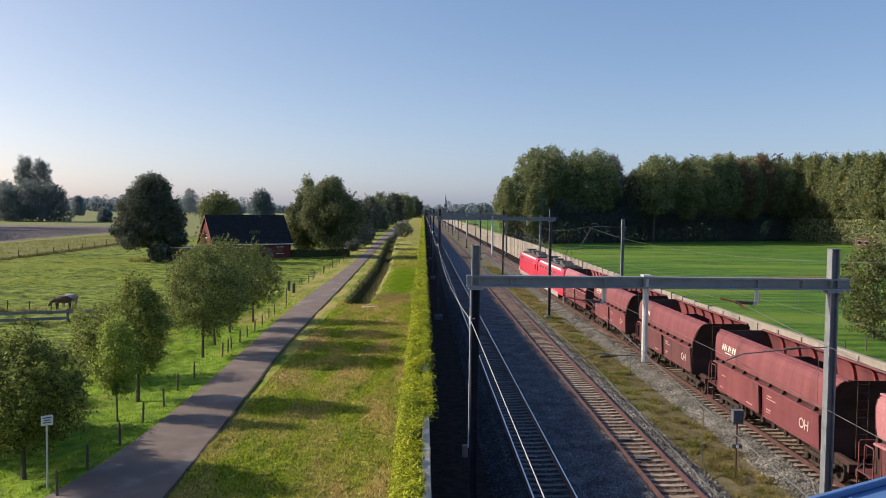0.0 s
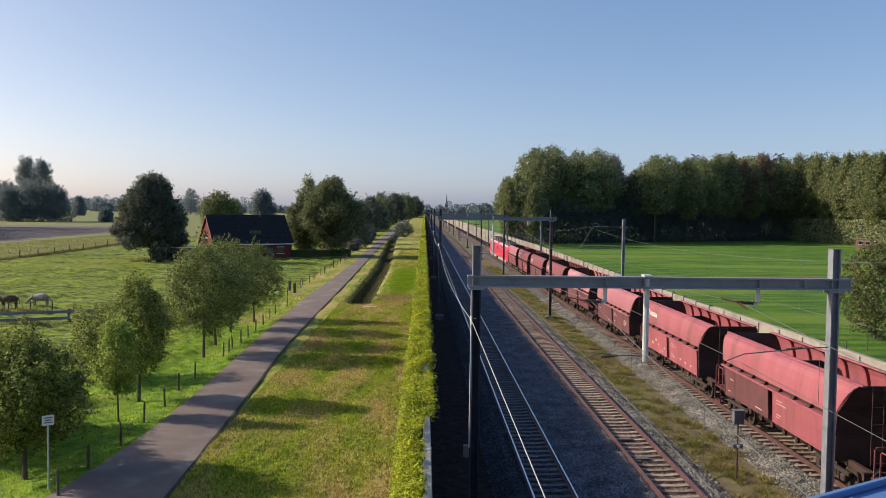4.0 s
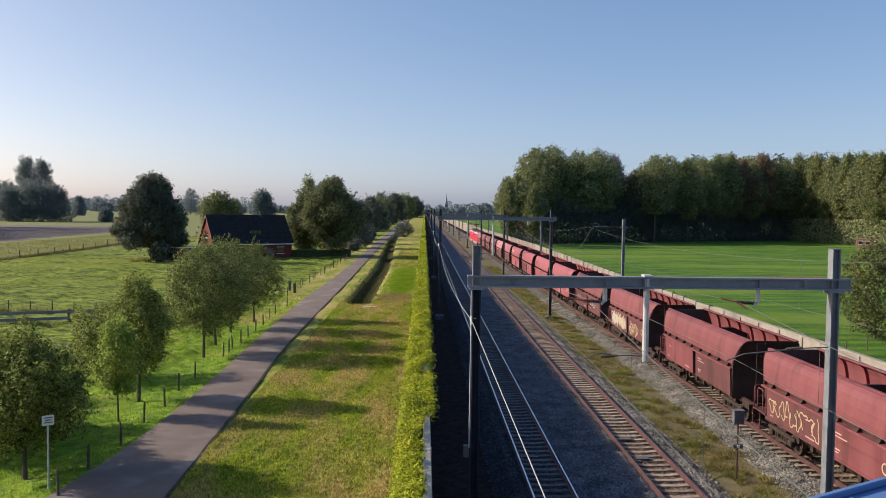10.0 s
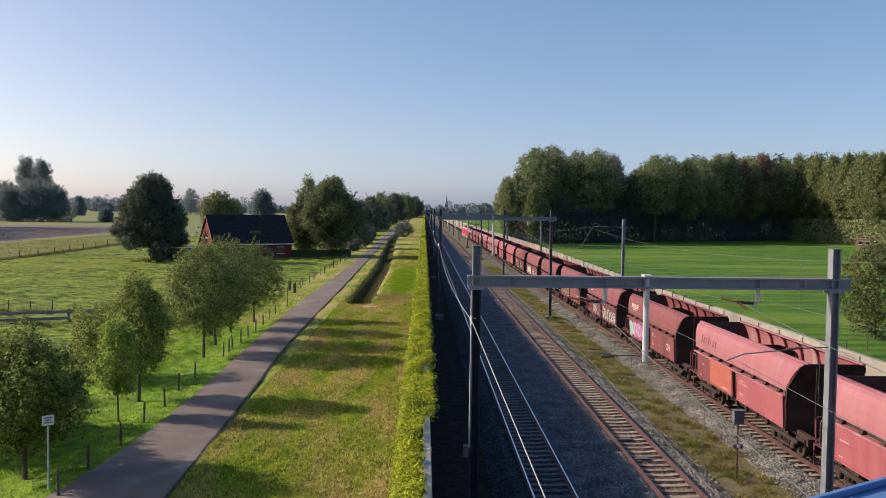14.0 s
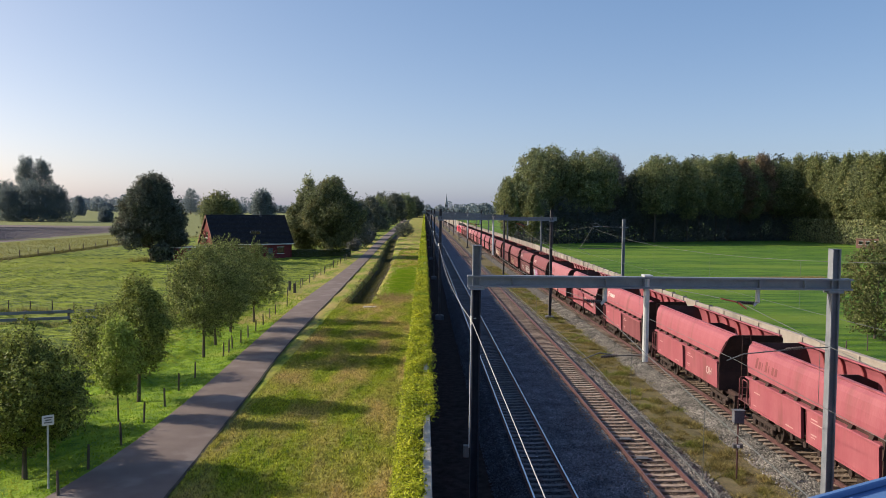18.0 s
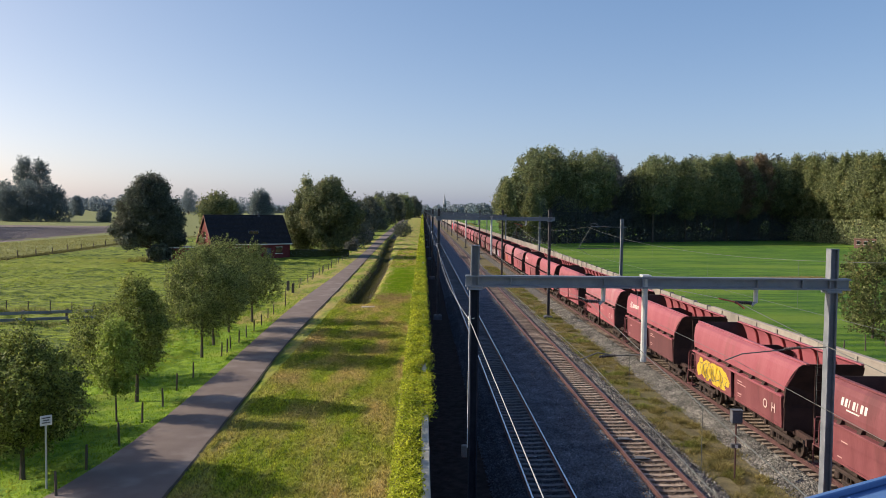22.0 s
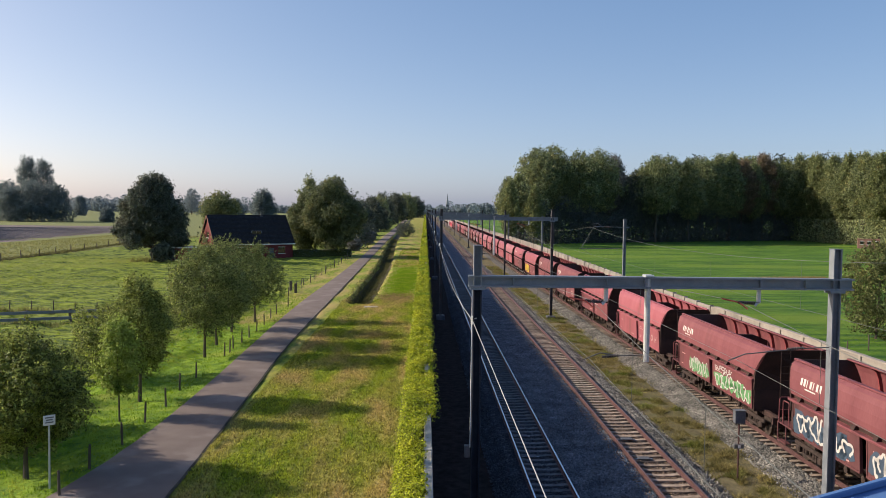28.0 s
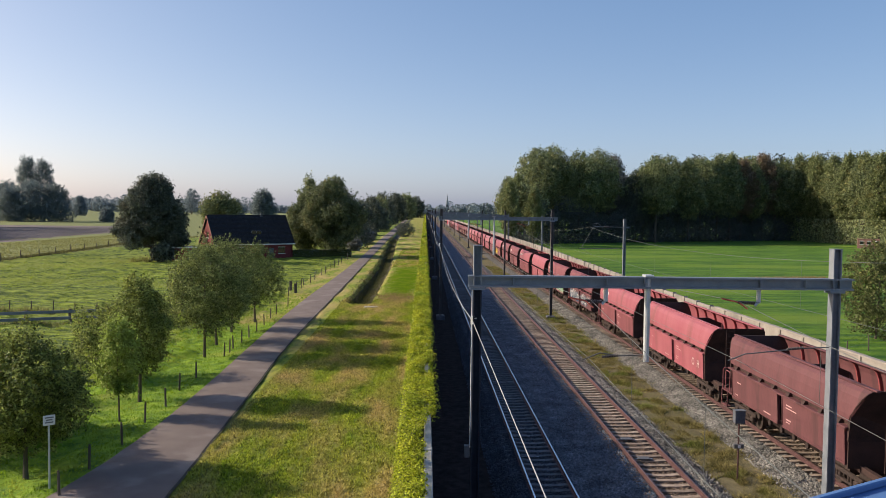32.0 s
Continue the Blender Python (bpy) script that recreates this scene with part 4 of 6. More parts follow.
def build_wires():
    two = [(p, 7.25 if k == 0 else 8.6, 5.5 if k == 0 else 5.7) for k, p in enumerate(PORTALS)]
    for x, seats in ((4.7, two), (9.1, two), (16.3, [(p, 8.42, 5.75) for p in MASTS])):
        line = thing("overhead_line", "thin contact and carrier wires hung over a track", "overhead line", pose(0, 0, 0), "overhead lines")
        top, low, drops = [], [], []
        spans = [(-2.0, 6.2, 5.2)] + seats
        for i, ((y0, m0, c0), (y1, m1, c1)) in enumerate(zip(spans, spans[1:])):
            z0, z1 = (0.2 if i % 2 else -0.2), (-0.2 if i % 2 else 0.2)
            a = hung((x + z0, y0, m0), (x + z1, y1, m1), 0.9 if i else 0.25)
            b = hung((x + z0, y0, c0), (x + z1, y1, c1), 0.03)
            drops += [(a[k], b[k]) for k in (2, 4, 6, 8)]
            top += a[1 if i else 0:]
            low += b[1 if i else 0:]
        carrier = part("carrier_wire", tubed(top, 0.009, 5), M["wire"], line)
        part("contact_wire", tubed(low, 0.008, 5), M["wire"], line)
        for a, b in drops[:24]:
            part("dropper", tubed([a, b], 0.006, 4), M["wire"], carrier)
    feeder = thing("feeder_line", "pale feeder wires along the portal masts", "feeder line", pose(0, 0, 0), "overhead lines")
    for dz in (0.0,):
        pts = hung((2.35, 2.0, 4.35 + dz), (1.42, 23.7, 6.62 + dz), 0.0)
        for a, b in zip(PORTALS, PORTALS[1:]):
            pts += hung((1.42, a, 6.62 + dz), (1.42, b, 6.62 + dz), 0.75)[1:]
        part("feeder_wire", tubed(pts, 0.011, 5), M["wire_pale"], feeder)


build_wires()


def build_signal_box():
    s = thing("trackside_box", "grey trackside box on a thin brown post", "trackside box", pose(12.04, 30.4, -0.42))
    part("post", tubed([(0, 0, -0.1), (0, 0, 2.35)], 0.035, 8), M["rail_rusty"], s)
    b = part("housing", boxed(-0.2, 0.2, -0.13, 0.13, 2.3, 2.78, bevel=0.02), M["slate"], s)
    part("lid", boxed(-0.215, 0.215, -0.15, 0.15, 2.78, 2.81), M["steel_dark"], b)
    c = part("clamp", boxed(-0.2, 0.2, -0.08, 0.08, 1.33, 1.5, bevel=0.02), M["steel_dark"], s)
    part("mark_plate", boxed(-0.05, 0.05, -0.11, -0.085, 1.36, 1.46), M["sign_white"], c)


build_signal_box()


# ---- the freight train ----
TRAIN_X, PITCH = 16.21, 14.5
UPPER = ((-1.5, 2.7), (-1.5, 2.95), (-1.46, 3.3), (-1.395, 3.62), (-1.31, 3.83), (-1.19, 3.94), (-1.08, 3.97))
BODY = 10.85


def mirrored(outline):
    return tuple((-x, z) for x, z in outline)[::-1]


def flared(bm):
    """Draws the upper ends out: the body is longer at its rim than at its doors."""
    for v in bm.verts:
        up = min(max((v.co.z - 2.6) / 1.45, 0.0), 1.05)
        if v.co.y > -BODY / 2:
            v.co.y += 0.5 * up
        else:
            v.co.y -= 1.05 * up ** 1.25
    return bm


def wagon_shell(top_paint):
    """Meshes that all wagons share, by paint."""
    out = {}
    wall = [(x, z) for x, z in UPPER] + [(x + 0.07, z) for x, z in UPPER[::-1]]
    out["side_panel"] = mesh_of(flared(prism(bmesh.new(), wall, -BODY, 0)), "side_panel", M[top_paint])
    out["side_panel_far"] = mesh_of(flared(prism(bmesh.new(), mirrored(wall), -BODY, 0)), "side_panel", M[top_paint])
    out["lip"] = mesh_of(boxed(-1.62, -1.34, -BODY - 0.02, 0.02, 2.43, 2.52, bevel=0.02), "lip", M[top_paint])
    rim = bmesh.new()
    box(rim, -1.16, -1.0, -BODY - 1.1, 0.54, 3.95, 4.02, bevel=0.015)
    out["rim"] = mesh_of(rim, "rim", M[top_paint])
    rim = bmesh.new()
    box(rim, 1.0, 1.16, -BODY - 1.1, 0.54, 3.95, 4.02, bevel=0.015)
    out["rim_far"] = mesh_of(rim, "rim", M[top_paint])
    out["slot_plate"] = mesh_of(boxed(-1.37, -1.33, -BODY, 0, 2.4, 2.78), "slot_plate", M["sooty"])
    out["end_plate"] = mesh_of(boxed(-1.46, 1.46, -0.05, 0.0, 1.05, 2.0), "end_plate", M["sooty"])
    end = bmesh.new()
    prism(end, [(x, z) for x, z in UPPER] + [(-x, z) for x, z in UPPER[::-1]] + [(1.48, 2.0), (-1.48, 2.0)], -0.06, 0.0)
    rear = end.copy()
    for v in rear.verts:
        v.co.y = -BODY - v.co.y
    bmesh.ops.reverse_faces(rear, faces=rear.faces)
    out["rear_wall"] = mesh_of(flared(rear), "end_wall", M["sooty"])
    flared(end)
    out["end_wall"] = mesh_of(end, "end_wall", M["sooty"])
    slope = bmesh.new()
    v = [slope.verts.new(c) for c in ((-1.45, 0, 2.0), (1.45, 0, 2.0), (1.3, -1.9, 0.95), (-1.3, -1.9, 0.95))]
    w = [slope.verts.new(c.co + Vector((0, 0.05, 0.05))) for c in v]
    slope.faces.new(v), slope.faces.new(w[::-1])
    for i in range(4):
        slope.faces.new((v[i], v[(i + 1) % 4], w[(i + 1) % 4], w[i]))
    out["end_slope"] = mesh_of(slope, "end_slope", M["sooty"])
    return out


def door_mesh(paint):
    bm = bmesh.new()
    prism(bm, ((-1.44, 1.16), (-1.5, 2.43), (-1.42, 2.43), (-1.34, 1.16)), -5.02, 0)
    for y in (-5.02, -0.05):
        prism(bm, ((-1.462, 1.16), (-1.522, 2.43), (-1.5, 2.43), (-1.44, 1.16)), y, y + 0.05)
    prism(bm, ((-1.47, 1.12), (-1.474, 1.2), (-1.44, 1.2), (-1.4, 1.12)), -5.02, 0)
    return mesh_of(bm, "door", M[paint])


def graffiti(rng, kinds, x, y0, y1, z0, z1, parent):
    """Sprayed blobs and strokes, flat on a door."""
    for kind, n, size in kinds:
        bm = bmesh.new()
        for i in range(n):
            cy = y0 + (y1 - y0) * (i + 0.5 + rng.uniform(-0.3, 0.3)) / n
            cz = (z0 + z1) / 2 + rng.uniform(-0.25, 0.25) * (z1 - z0) * (1.2 - size)
            ry, rz = abs(y1 - y0) / n * rng.uniform(0.6, 0.95) * size, (z1 - z0) * rng.uniform(0.38, 0.6) * size
            ph = rng.uniform(0, 6)
            ring = []
            for k in range(14):
                a = k * math.tau / 14
                w = 1 + 0.28 * math.sin(3 * a + ph) + 0.15 * math.sin(5 * a + ph * 2)
                yy, zz = cy + ry * w * math.cos(a), min(max(cz + rz * w * math.sin(a), z0), z1)
                ring.append(bm.verts.new((x - (zz - 1.16) * 0.046, yy, zz)))
            bm.faces.new(ring)
        x -= 0.004
        part("graffiti", bm, M[kind], parent)


def strokes(rng, material, n, y0, y1, z0, z1, parent, width=0.05, x=-1.452):
    """Curly sprayed lines: wavering rings and uprights drawn as flat ribbons."""
    for i in range(n):
        bm = bmesh.new()
        cy = y0 + (y1 - y0) * (i + 0.5) / n
        ry, rz = abs(y1 - y0) / n * rng.uniform(0.35, 0.65), (z1 - z0) * rng.uniform(0.25, 0.46)
        cz, ph, turn = (z0 + z1) / 2 + rng.uniform(-0.1, 0.1), rng.uniform(0, 6), rng.uniform(0.55, 1.1) * math.tau
        pts = []
        for k in range(17):
            a = ph + turn * k / 16
            w = 1 + 0.3 * math.sin(3 * a + i)
            pts.append((cy + ry * w * math.cos(a), min(max(cz + rz * w * math.sin(a), z0), z1)))
        prev = None
        for k, (yb, zb) in enumerate(pts):
            (ya, za), (yc, zc) = pts[max(k - 1, 0)], pts[min(k + 1, 16)]
            l = math.hypot(yc - ya, zc - za) + 1e-6
            oy, oz = -(zc - za) / l * width, (yc - ya) / l * width
            pair = [bm.verts.new((x - (z - 1.16) * 0.046, y, z)) for y, z in ((yb - oy, zb - oz), (yb + oy, zb + oz))]
            if prev:
                bm.faces.new((prev[0], pair[0], pair[1], prev[1]))
            prev = pair
        part("graffiti", bm, M[material], parent)


def bars(parent, x, rows, material, name="lettering"):
    """Unreadable small writing and brand marks as plain bars: rows of y0, y1, z0, z1."""
    for y0, y1, z0, z1 in rows:
        bm = bmesh.new()
        steps = [z0 + (z1 - z0) * k / 3 for k in range(4)]
        pairs = [[bm.verts.new((x(z), y, z)) for y in (y0, y1)] for z in steps]
        for a, b in zip(pairs, pairs[1:]):
            bm.faces.new((a[0], a[1], b[1], b[0]))
        part(name, bm, M[material], parent)


def door_x(z):
    return -1.447 - (z - 1.16) * 0.046


def panel_x(z):
    return -0.009 + np.interp(z, [p[1] for p in UPPER], [p[0] for p in UPPER])


GLYPHS = {}


def letters(text, size, parent, y, z, material):
    """Readable letters on a door, in the built-in font, as thin solid strokes."""
    o = None
    for k, c in enumerate(text):
        if c == " ":
            continue
        if (c, size, material) not in GLYPHS:
            cu = bpy.data.curves.new("letter", "FONT")
            cu.body, cu.size, cu.align_x, cu.offset = c, size, "CENTER", 0.006
            tmp = new("letter", cu)
            me = bpy.data.meshes.new_from_object(tmp.evaluated_get(bpy.context.evaluated_depsgraph_get()))
            bpy.data.objects.remove(tmp)
            me.materials.clear()
            me.materials.append(M[material])
            GLYPHS[c, size, material] = me
        o = part("letter", GLYPHS[c, size, material], None, parent)
        shift = (k - (len(text) - 1) / 2) * size * 0.74
        o.matrix_basis = Matrix(((0, 0, -1, door_x(z + size) - 0.004), (-1, 0, 0, y - shift), (0, 1, 0, z), (0, 0, 0, 1)))
    return o


def gear_meshes():
    g = {}
    f = bmesh.new()
    for x in (-1.02, 0.86):
        box(f, x, x + 0.16, -12.4, 1.55, 0.92, 1.14)
    for y in (1.45, -12.5, -0.2, -10.8, -5.4):
        box(f, -1.3 if y in (1.45, -12.5) else -1.0, 1.3 if y in (1.45, -12.5) else 1.0, y, y + 0.14, 0.88, 1.16)
    g["underframe"] = mesh_of(f, "underframe", M["sooty"])
    h = bmesh.new()
    prism(h, ((-1.38, 1.3), (1.38, 1.3), (0.55, 0.45), (-0.55, 0.45)), -9.2, -1.6)
    g["hopper_chute"] = mesh_of(h, "hopper_chute", M["sooty"])
    w = bmesh.new()
    for x in (-0.7535, 0.7535):
        disc(w, (x, 0, 0.46), 0.46, 0.13, 20)
        disc(w, (x - math.copysign(0.08, x), 0, 0.46), 0.49, 0.03, 20)
    tube(w, [(-1.0, 0, 0.46), (1.0, 0, 0.46)], 0.09, 8)
    g["wheelset"] = mesh_of(w, "wheelset", M["wheel_steel"])
    b = bmesh.new()
    for x in (-1.06, 1.06):
        box(b, x - 0.07, x + 0.07, -1.25, 1.25, 0.58, 0.74, bevel=0.03)
        for y in (-0.9, 0.9):
            box(b, x - 0.12, x + 0.12, y - 0.16, y + 0.16, 0.34, 0.6, bevel=0.04)
        for y in (-0.5, -0.3, 0.3, 0.5):
            tube(b, [(x, y, 0.38), (x, y, 0.6)], 0.075, 8)
        box(b, x - 0.08, x + 0.08, -0.6, 0.6, 0.3, 0.4, bevel=0.02)
    box(b, -1.0, 1.0, -0.2, 0.2, 0.6, 0.9)
    g["bogie"] = mesh_of(b, "bogie", M["running_gear"])
    bf = bmesh.new()
    tube(bf, [(0, 0, 1.05), (0, 0.16, 1.05)], 0.1, 10)
    tube(bf, [(0, 0.16, 1.05), (0, 0.21, 1.05)], 0.22, 14)
    g["buffer"] = mesh_of(bf, "buffer", M["running_gear"])
    k = bmesh.new()
    tube(k, [(0, 0, 1.0), (0, 0.2, 1.0), (0, 0.21, 0.75)], 0.05, 6)
    g["coupling"] = mesh_of(k, "coupling", M["running_gear"])
    p = bmesh.new()
    box(p, -1.35, 1.35, 0.15, 1.45, 1.15, 1.2)
    box(p, -1.42, -1.2, 0.5, 1.3, 0.45, 0.5)
    for y in (0.5, 1.25):
        box(p, -1.42, -1.38, y, y + 0.04, 0.45, 1.18)
    g["platform"] = mesh_of(p, "platform", M["paint_brown"])
    # Box added to fill the platform gap with dark, in place of shade.
    g["brake_cabinet"] = mesh_of(boxed(-0.95, 1.2, 0.12, 1.1, 0.7, 2.3, bevel=0.03), "brake_cabinet", M["sooty"])
    r = bmesh.new()
    tube(r, [(-1.33, 1.35, 1.2), (-1.33, 1.35, 2.15), (-1.28, 1.35, 2.22), (-0.5, 1.35, 2.22), (-0.45, 1.35, 2.15), (-0.45, 1.35, 1.2)], 0.028, 6)
    tube(r, [(-1.33, 1.35, 1.7), (-0.45, 1.35, 1.7)], 0.02, 6)
    tube(r, [(-1.33, 0.45, 1.2), (-1.33, 0.45, 2.1), (-1.33, 0.5, 2.17), (-1.33, 0.95, 2.17), (-1.33, 1.0, 2.1), (-1.33, 1.0, 1.2)], 0.026, 6)
    g["handrail"] = mesh_of(r, "handrail", M["paint_oxide"])
    la = bmesh.new()
    for x in (0.35, 0.75):
        tube(la, [(x, 0.09, 1.2), (x, 0.09, 3.92)], 0.02, 6)
    for i in range(9):
        tube(la, [(0.35, 0.09, 1.45 + i * 0.3), (0.75, 0.09, 1.45 + i * 0.3)], 0.016, 6)
    g["ladder"] = mesh_of(la, "ladder", M["sooty"])
    hb = bmesh.new()
    prism(hb, ((-1.56, 2.52), (-1.38, 2.52), (-1.38, 2.69), (-1.47, 2.69)), -0.12, 0.12)
    g["hinge"] = mesh_of(hb, "hinge", M["sooty"])
    pa = bmesh.new()
    prism(pa, ((-1.38, 2.7), (1.38, 2.7), (1.34, 3.4), (0.6, 3.7), (-0.6, 3.7), (-1.34, 3.4)), -5.5, -5.4)
    g["partition"] = mesh_of(pa, "partition", M["sooty"])
    lv = bmesh.new()
    disc(lv, (-1.12, 0, 0.8), 0.13, 0.1, 12)
    box(lv, -1.16, -1.1, -0.05, 0.05, 0.78, 1.14)
    g["lever"] = mesh_of(lv, "lever", M["running_gear"])
    ri = bmesh.new()
    prism(ri, tuple((-x - 0.07, z) for x, z in UPPER) + tuple((-x - 0.19, z) for x, z in UPPER[::-1]), -0.05, 0.05)
    g["inner_rib"] = mesh_of(ri, "inner_rib", M["hopper_inside"])
    fl = bmesh.new()
    v = [fl.verts.new(c) for c in ((-1.38, -0.1, 2.7), (1.38, -0.1, 2.7), (1.38, -BODY + 0.1, 2.7), (-1.38, -BODY + 0.1, 2.7), (-0.1, -2.4, 1.7), (0.1, -2.4, 1.7), (0.1, -BODY + 2.4, 1.7), (-0.1, -BODY + 2.4, 1.7))]
    for q in ((0, 1, 5, 4), (1, 2, 6, 5), (2, 3, 7, 6), (3, 0, 4, 7), (4, 5, 6, 7)):
        fl.faces.new([v[i] for i in q])
    bmesh.ops.solidify(fl, geom=fl.faces[:], thickness=0.03)
    g["hopper_floor"] = mesh_of(fl, "hopper_floor", M["hopper_inside"])
    return g


# paint above, front door, rear door, marks
W = {"faded": "paint_faded", "red": "paint_red", "pink": "paint_pink", "oxide": "paint_oxide", "brown": "paint_brown"}
WAGONS = (
    ("pink", "oxide", "oxide", "dark_name"), ("oxide", "oxide", "oxide", "name code"), ("oxide", "brown", "brown", "name code"), ("oxide", "oxide", "oxide", "name code"),
    ("faded", "brown", "brown", "dark_name"), ("pink", "brown", "brown", "code"), ("red", "red", "red", "logo tan"), ("red", "brown", "red", ""),
    ("red", "red", "red", "dark_name"), ("red", "red", "red", "code pale"), ("oxide", "brown", "brown", "scribble"), ("oxide", "brown", "brown", "cream code"),
    ("oxide", "oxide", "brown", ""), ("oxide", "brown", "oxide", "cream_thin code"), ("oxide", "brown", "brown", "name white"), ("oxide", "oxide", "oxide", "name magenta code"),
    ("pink", "oxide", "red", "dark_name rust"), ("pink", "red", "red", "code"), ("red", "red", "oxide", "logo"), ("red", "red", "red", "code"),
    ("red", "red", "red", "dark_name"), ("pink", "red", "red", "code"), ("red", "oxide", "brown", "logo"), ("red", "oxide", "oxide", "yellow code"),
    ("oxide", "oxide", "oxide", "name code"), ("oxide", "brown", "oxide", "name code"), ("red", "oxide", "oxide", "logo"), ("red", "red", "red", "code"),
    ("oxide", "oxide", "oxide", "name green"), ("oxide", "brown", "brown", "name blue code"), ("red", "oxide", "oxide", "logo"), ("red", "red", "red", "code"),
    ("brown", "brown", "brown", ""), ("oxide", "brown", "brown", "name"), ("red", "red", "red", "code"), ("oxide", "oxide", "oxide", "code"))
SAY = {"faded": "patchily faded pale pink", "red": "bright red", "pink": "faded pinkish red", "oxide": "dull red-brown", "brown": "dark brown"}


def build_wagon(i, gear, shells, doors):
    up, d1, d2, marks = WAGONS[i]
    rng = random.Random(100 + i)
    extra = " sprayed with graffiti" if any(k in marks for k in ("yellow", "green", "blue", "magenta", "cream", "white", "scribble")) else " worn"
    w = thing("hopper_wagon", f"open hopper wagon, {SAY[up]} over {SAY[d1]} doors,{extra}", "hopper wagon", pose(TRAIN_X, 0, 0), "hopper wagons of the freight train")
    s = shells[up]
    near = part("side_panel", s["side_panel"], None, w)
    far = part("side_panel", s["side_panel_far"], None, w)
    part("lip", s["lip"], None, w)
    part("rim", s["rim"], None, near)
    o = part("lip", s["lip"], None, w)
    o.matrix_basis = pose(0, -BODY, 0, 0, 0, 180)
    part("rim", s["rim_far"], None, far)
    for y, turn in ((0.0, 0), (-BODY, 180)):
        m = pose(0, y, 0, 0, 0, turn)
        o = part("end_wall", s["rear_wall" if turn else "end_wall"], None, w)
        q = part("end_plate" if turn else "end_slope", s["end_plate" if turn else "end_slope"], None, o)
        l = part("ladder", gear["ladder"], None, o)
        if turn:
            q.matrix_basis = m
            l.matrix_basis = m @ pose(0, 0.95, 0)
        else:
            l.location.y = 0.45
            o = part("platform", gear["platform"], None, w)
            part("handrail", gear["handrail"], None, o)
            part("brake_cabinet", gear["brake_cabinet"], None, o)
        for x in (-0.875, 0.875):
            o = part("buffer", gear["buffer"], None, w)
            o.matrix_basis = m @ pose(x, 1.6, 0)
        o = part("coupling", gear["coupling"], None, w)
        o.matrix_basis = m @ pose(0, 1.6, 0)
    for y in (-0.92, -BODY + 0.92):
        b = part("bogie", gear["bogie"], None, w)
        b.location.y = y
        for dy in (-0.9, 0.9):
            part("wheelset", gear["wheelset"], None, b).location.y = dy
    part("slot_plate", s["slot_plate"], None, w)
    part("partition", gear["partition"], None, w)
    for k in range(6):
        part("lever", gear["lever"], None, w).location.y = -2.6 - k * 1.15
    part("underframe", gear["underframe"], None, w)
    part("hopper_chute", gear["hopper_chute"], None, w)
    part("hopper_floor", gear["hopper_floor"], None, w)
    for k in range(6):
        part("inner_rib", gear["inner_rib"], None, far).location.y = -1.4 - k * 1.61
    d = []
    for y, paint in ((-0.2, d1), (-5.63, d2)):
        o = part("door", doors[paint], None, w)
        o.location.y = y
        d.append(o)
        for k in range(4):
            part("hinge", gear["hinge"], None, o).location.y = -0.55 - k * 1.34
        q = part("door", doors[paint], None, w)
        q.matrix_basis = pose(0, y - 5.02, 0, 0, 0, 180)
    small = [(-0.35 - rng.random() * 0.1, -0.9, 2.1, 2.15), (-0.35, -1.3, 1.98, 2.02), (-0.35, -0.8, 1.5, 1.56), (-0.35, -0.7, 1.4, 1.44)]
    bars(d[1], door_x, small, "marking_faint")
    bars(d[0], door_x, [(-0.4 - 0.5 * rng.random(), -1.1, 1.92, 1.97), (-0.4, -0.7, 1.32, 1.37), (-3.6, -4.3, 1.3, 1.36)], "marking_faint")
    if "name" in marks:
        dark = "dark_name" in marks
        y0 = -0.75
        step = 0.33 if dark else 0.25
        if dark:
            rows = [(y0 - k * step, y0 - k * step - (0.2 if k not in (2, 4) else 0.07), 3.06, 3.5 if k in (0, 3) else 3.38) for k in range(7)]
        else:
            rows = [(y0 - k * step, y0 - k * step - step * (0.62 if k not in (2, 4) else 0.25), 3.2, 3.48) for k in range(7)]
        if not dark:
            rows.append((-1.15, -2.0, 3.08, 3.13))
        bars(near, panel_x, rows, "marking_dark" if dark else "marking_white", "brand_mark")
    if "logo" in marks:
        rows = [(-0.7, -1.15, 3.52, 3.58), (-0.7, -1.15, 3.18, 3.24), (-0.7, -0.76, 3.24, 3.52), (-1.09, -1.15, 3.24, 3.52), (-0.84, -0.9, 3.28, 3.48), (-0.96, -1.02, 3.28, 3.48)]
        rows += [(-1.35 - k * 0.2, -1.49 - k * 0.2, 3.24, 3.48) for k in range(8)]
        bars(near, panel_x, rows, "marking_white", "brand_mark")
    if "code" in marks:
        letters("O H" if i > 20 else "OH", 0.55, d[1], -3.85, 1.6, "marking_pale" if "thin" not in marks else "spray_cream")
    ya, yb, za, zb = -0.4, -4.7, 1.22, 2.3
    if "yellow" in marks:
        graffiti(rng, (("spray_yellow", 6, 1.15),), -1.45, ya - 0.2, yb + 0.3, za, zb, d[0])
        strokes(rng, "spray_blue", 7, ya - 0.3, yb + 0.3, za + 0.1, zb - 0.1, d[0], 0.018, -1.456)
    if "green" in marks:
        for o, y0 in ((d[0], -1.8), (d[1], -0.4)):
            graffiti(rng, (("spray_green", 7, 0.95),), -1.45, y0, yb, za, 2.0, o)
            strokes(rng, "spray_white", 9, y0, yb, za, 2.05, o, 0.035, -1.456)
        strokes(rng, "spray_white", 7, -0.4, -2.6, 2.05, 2.3, d[1], 0.025, -1.456)
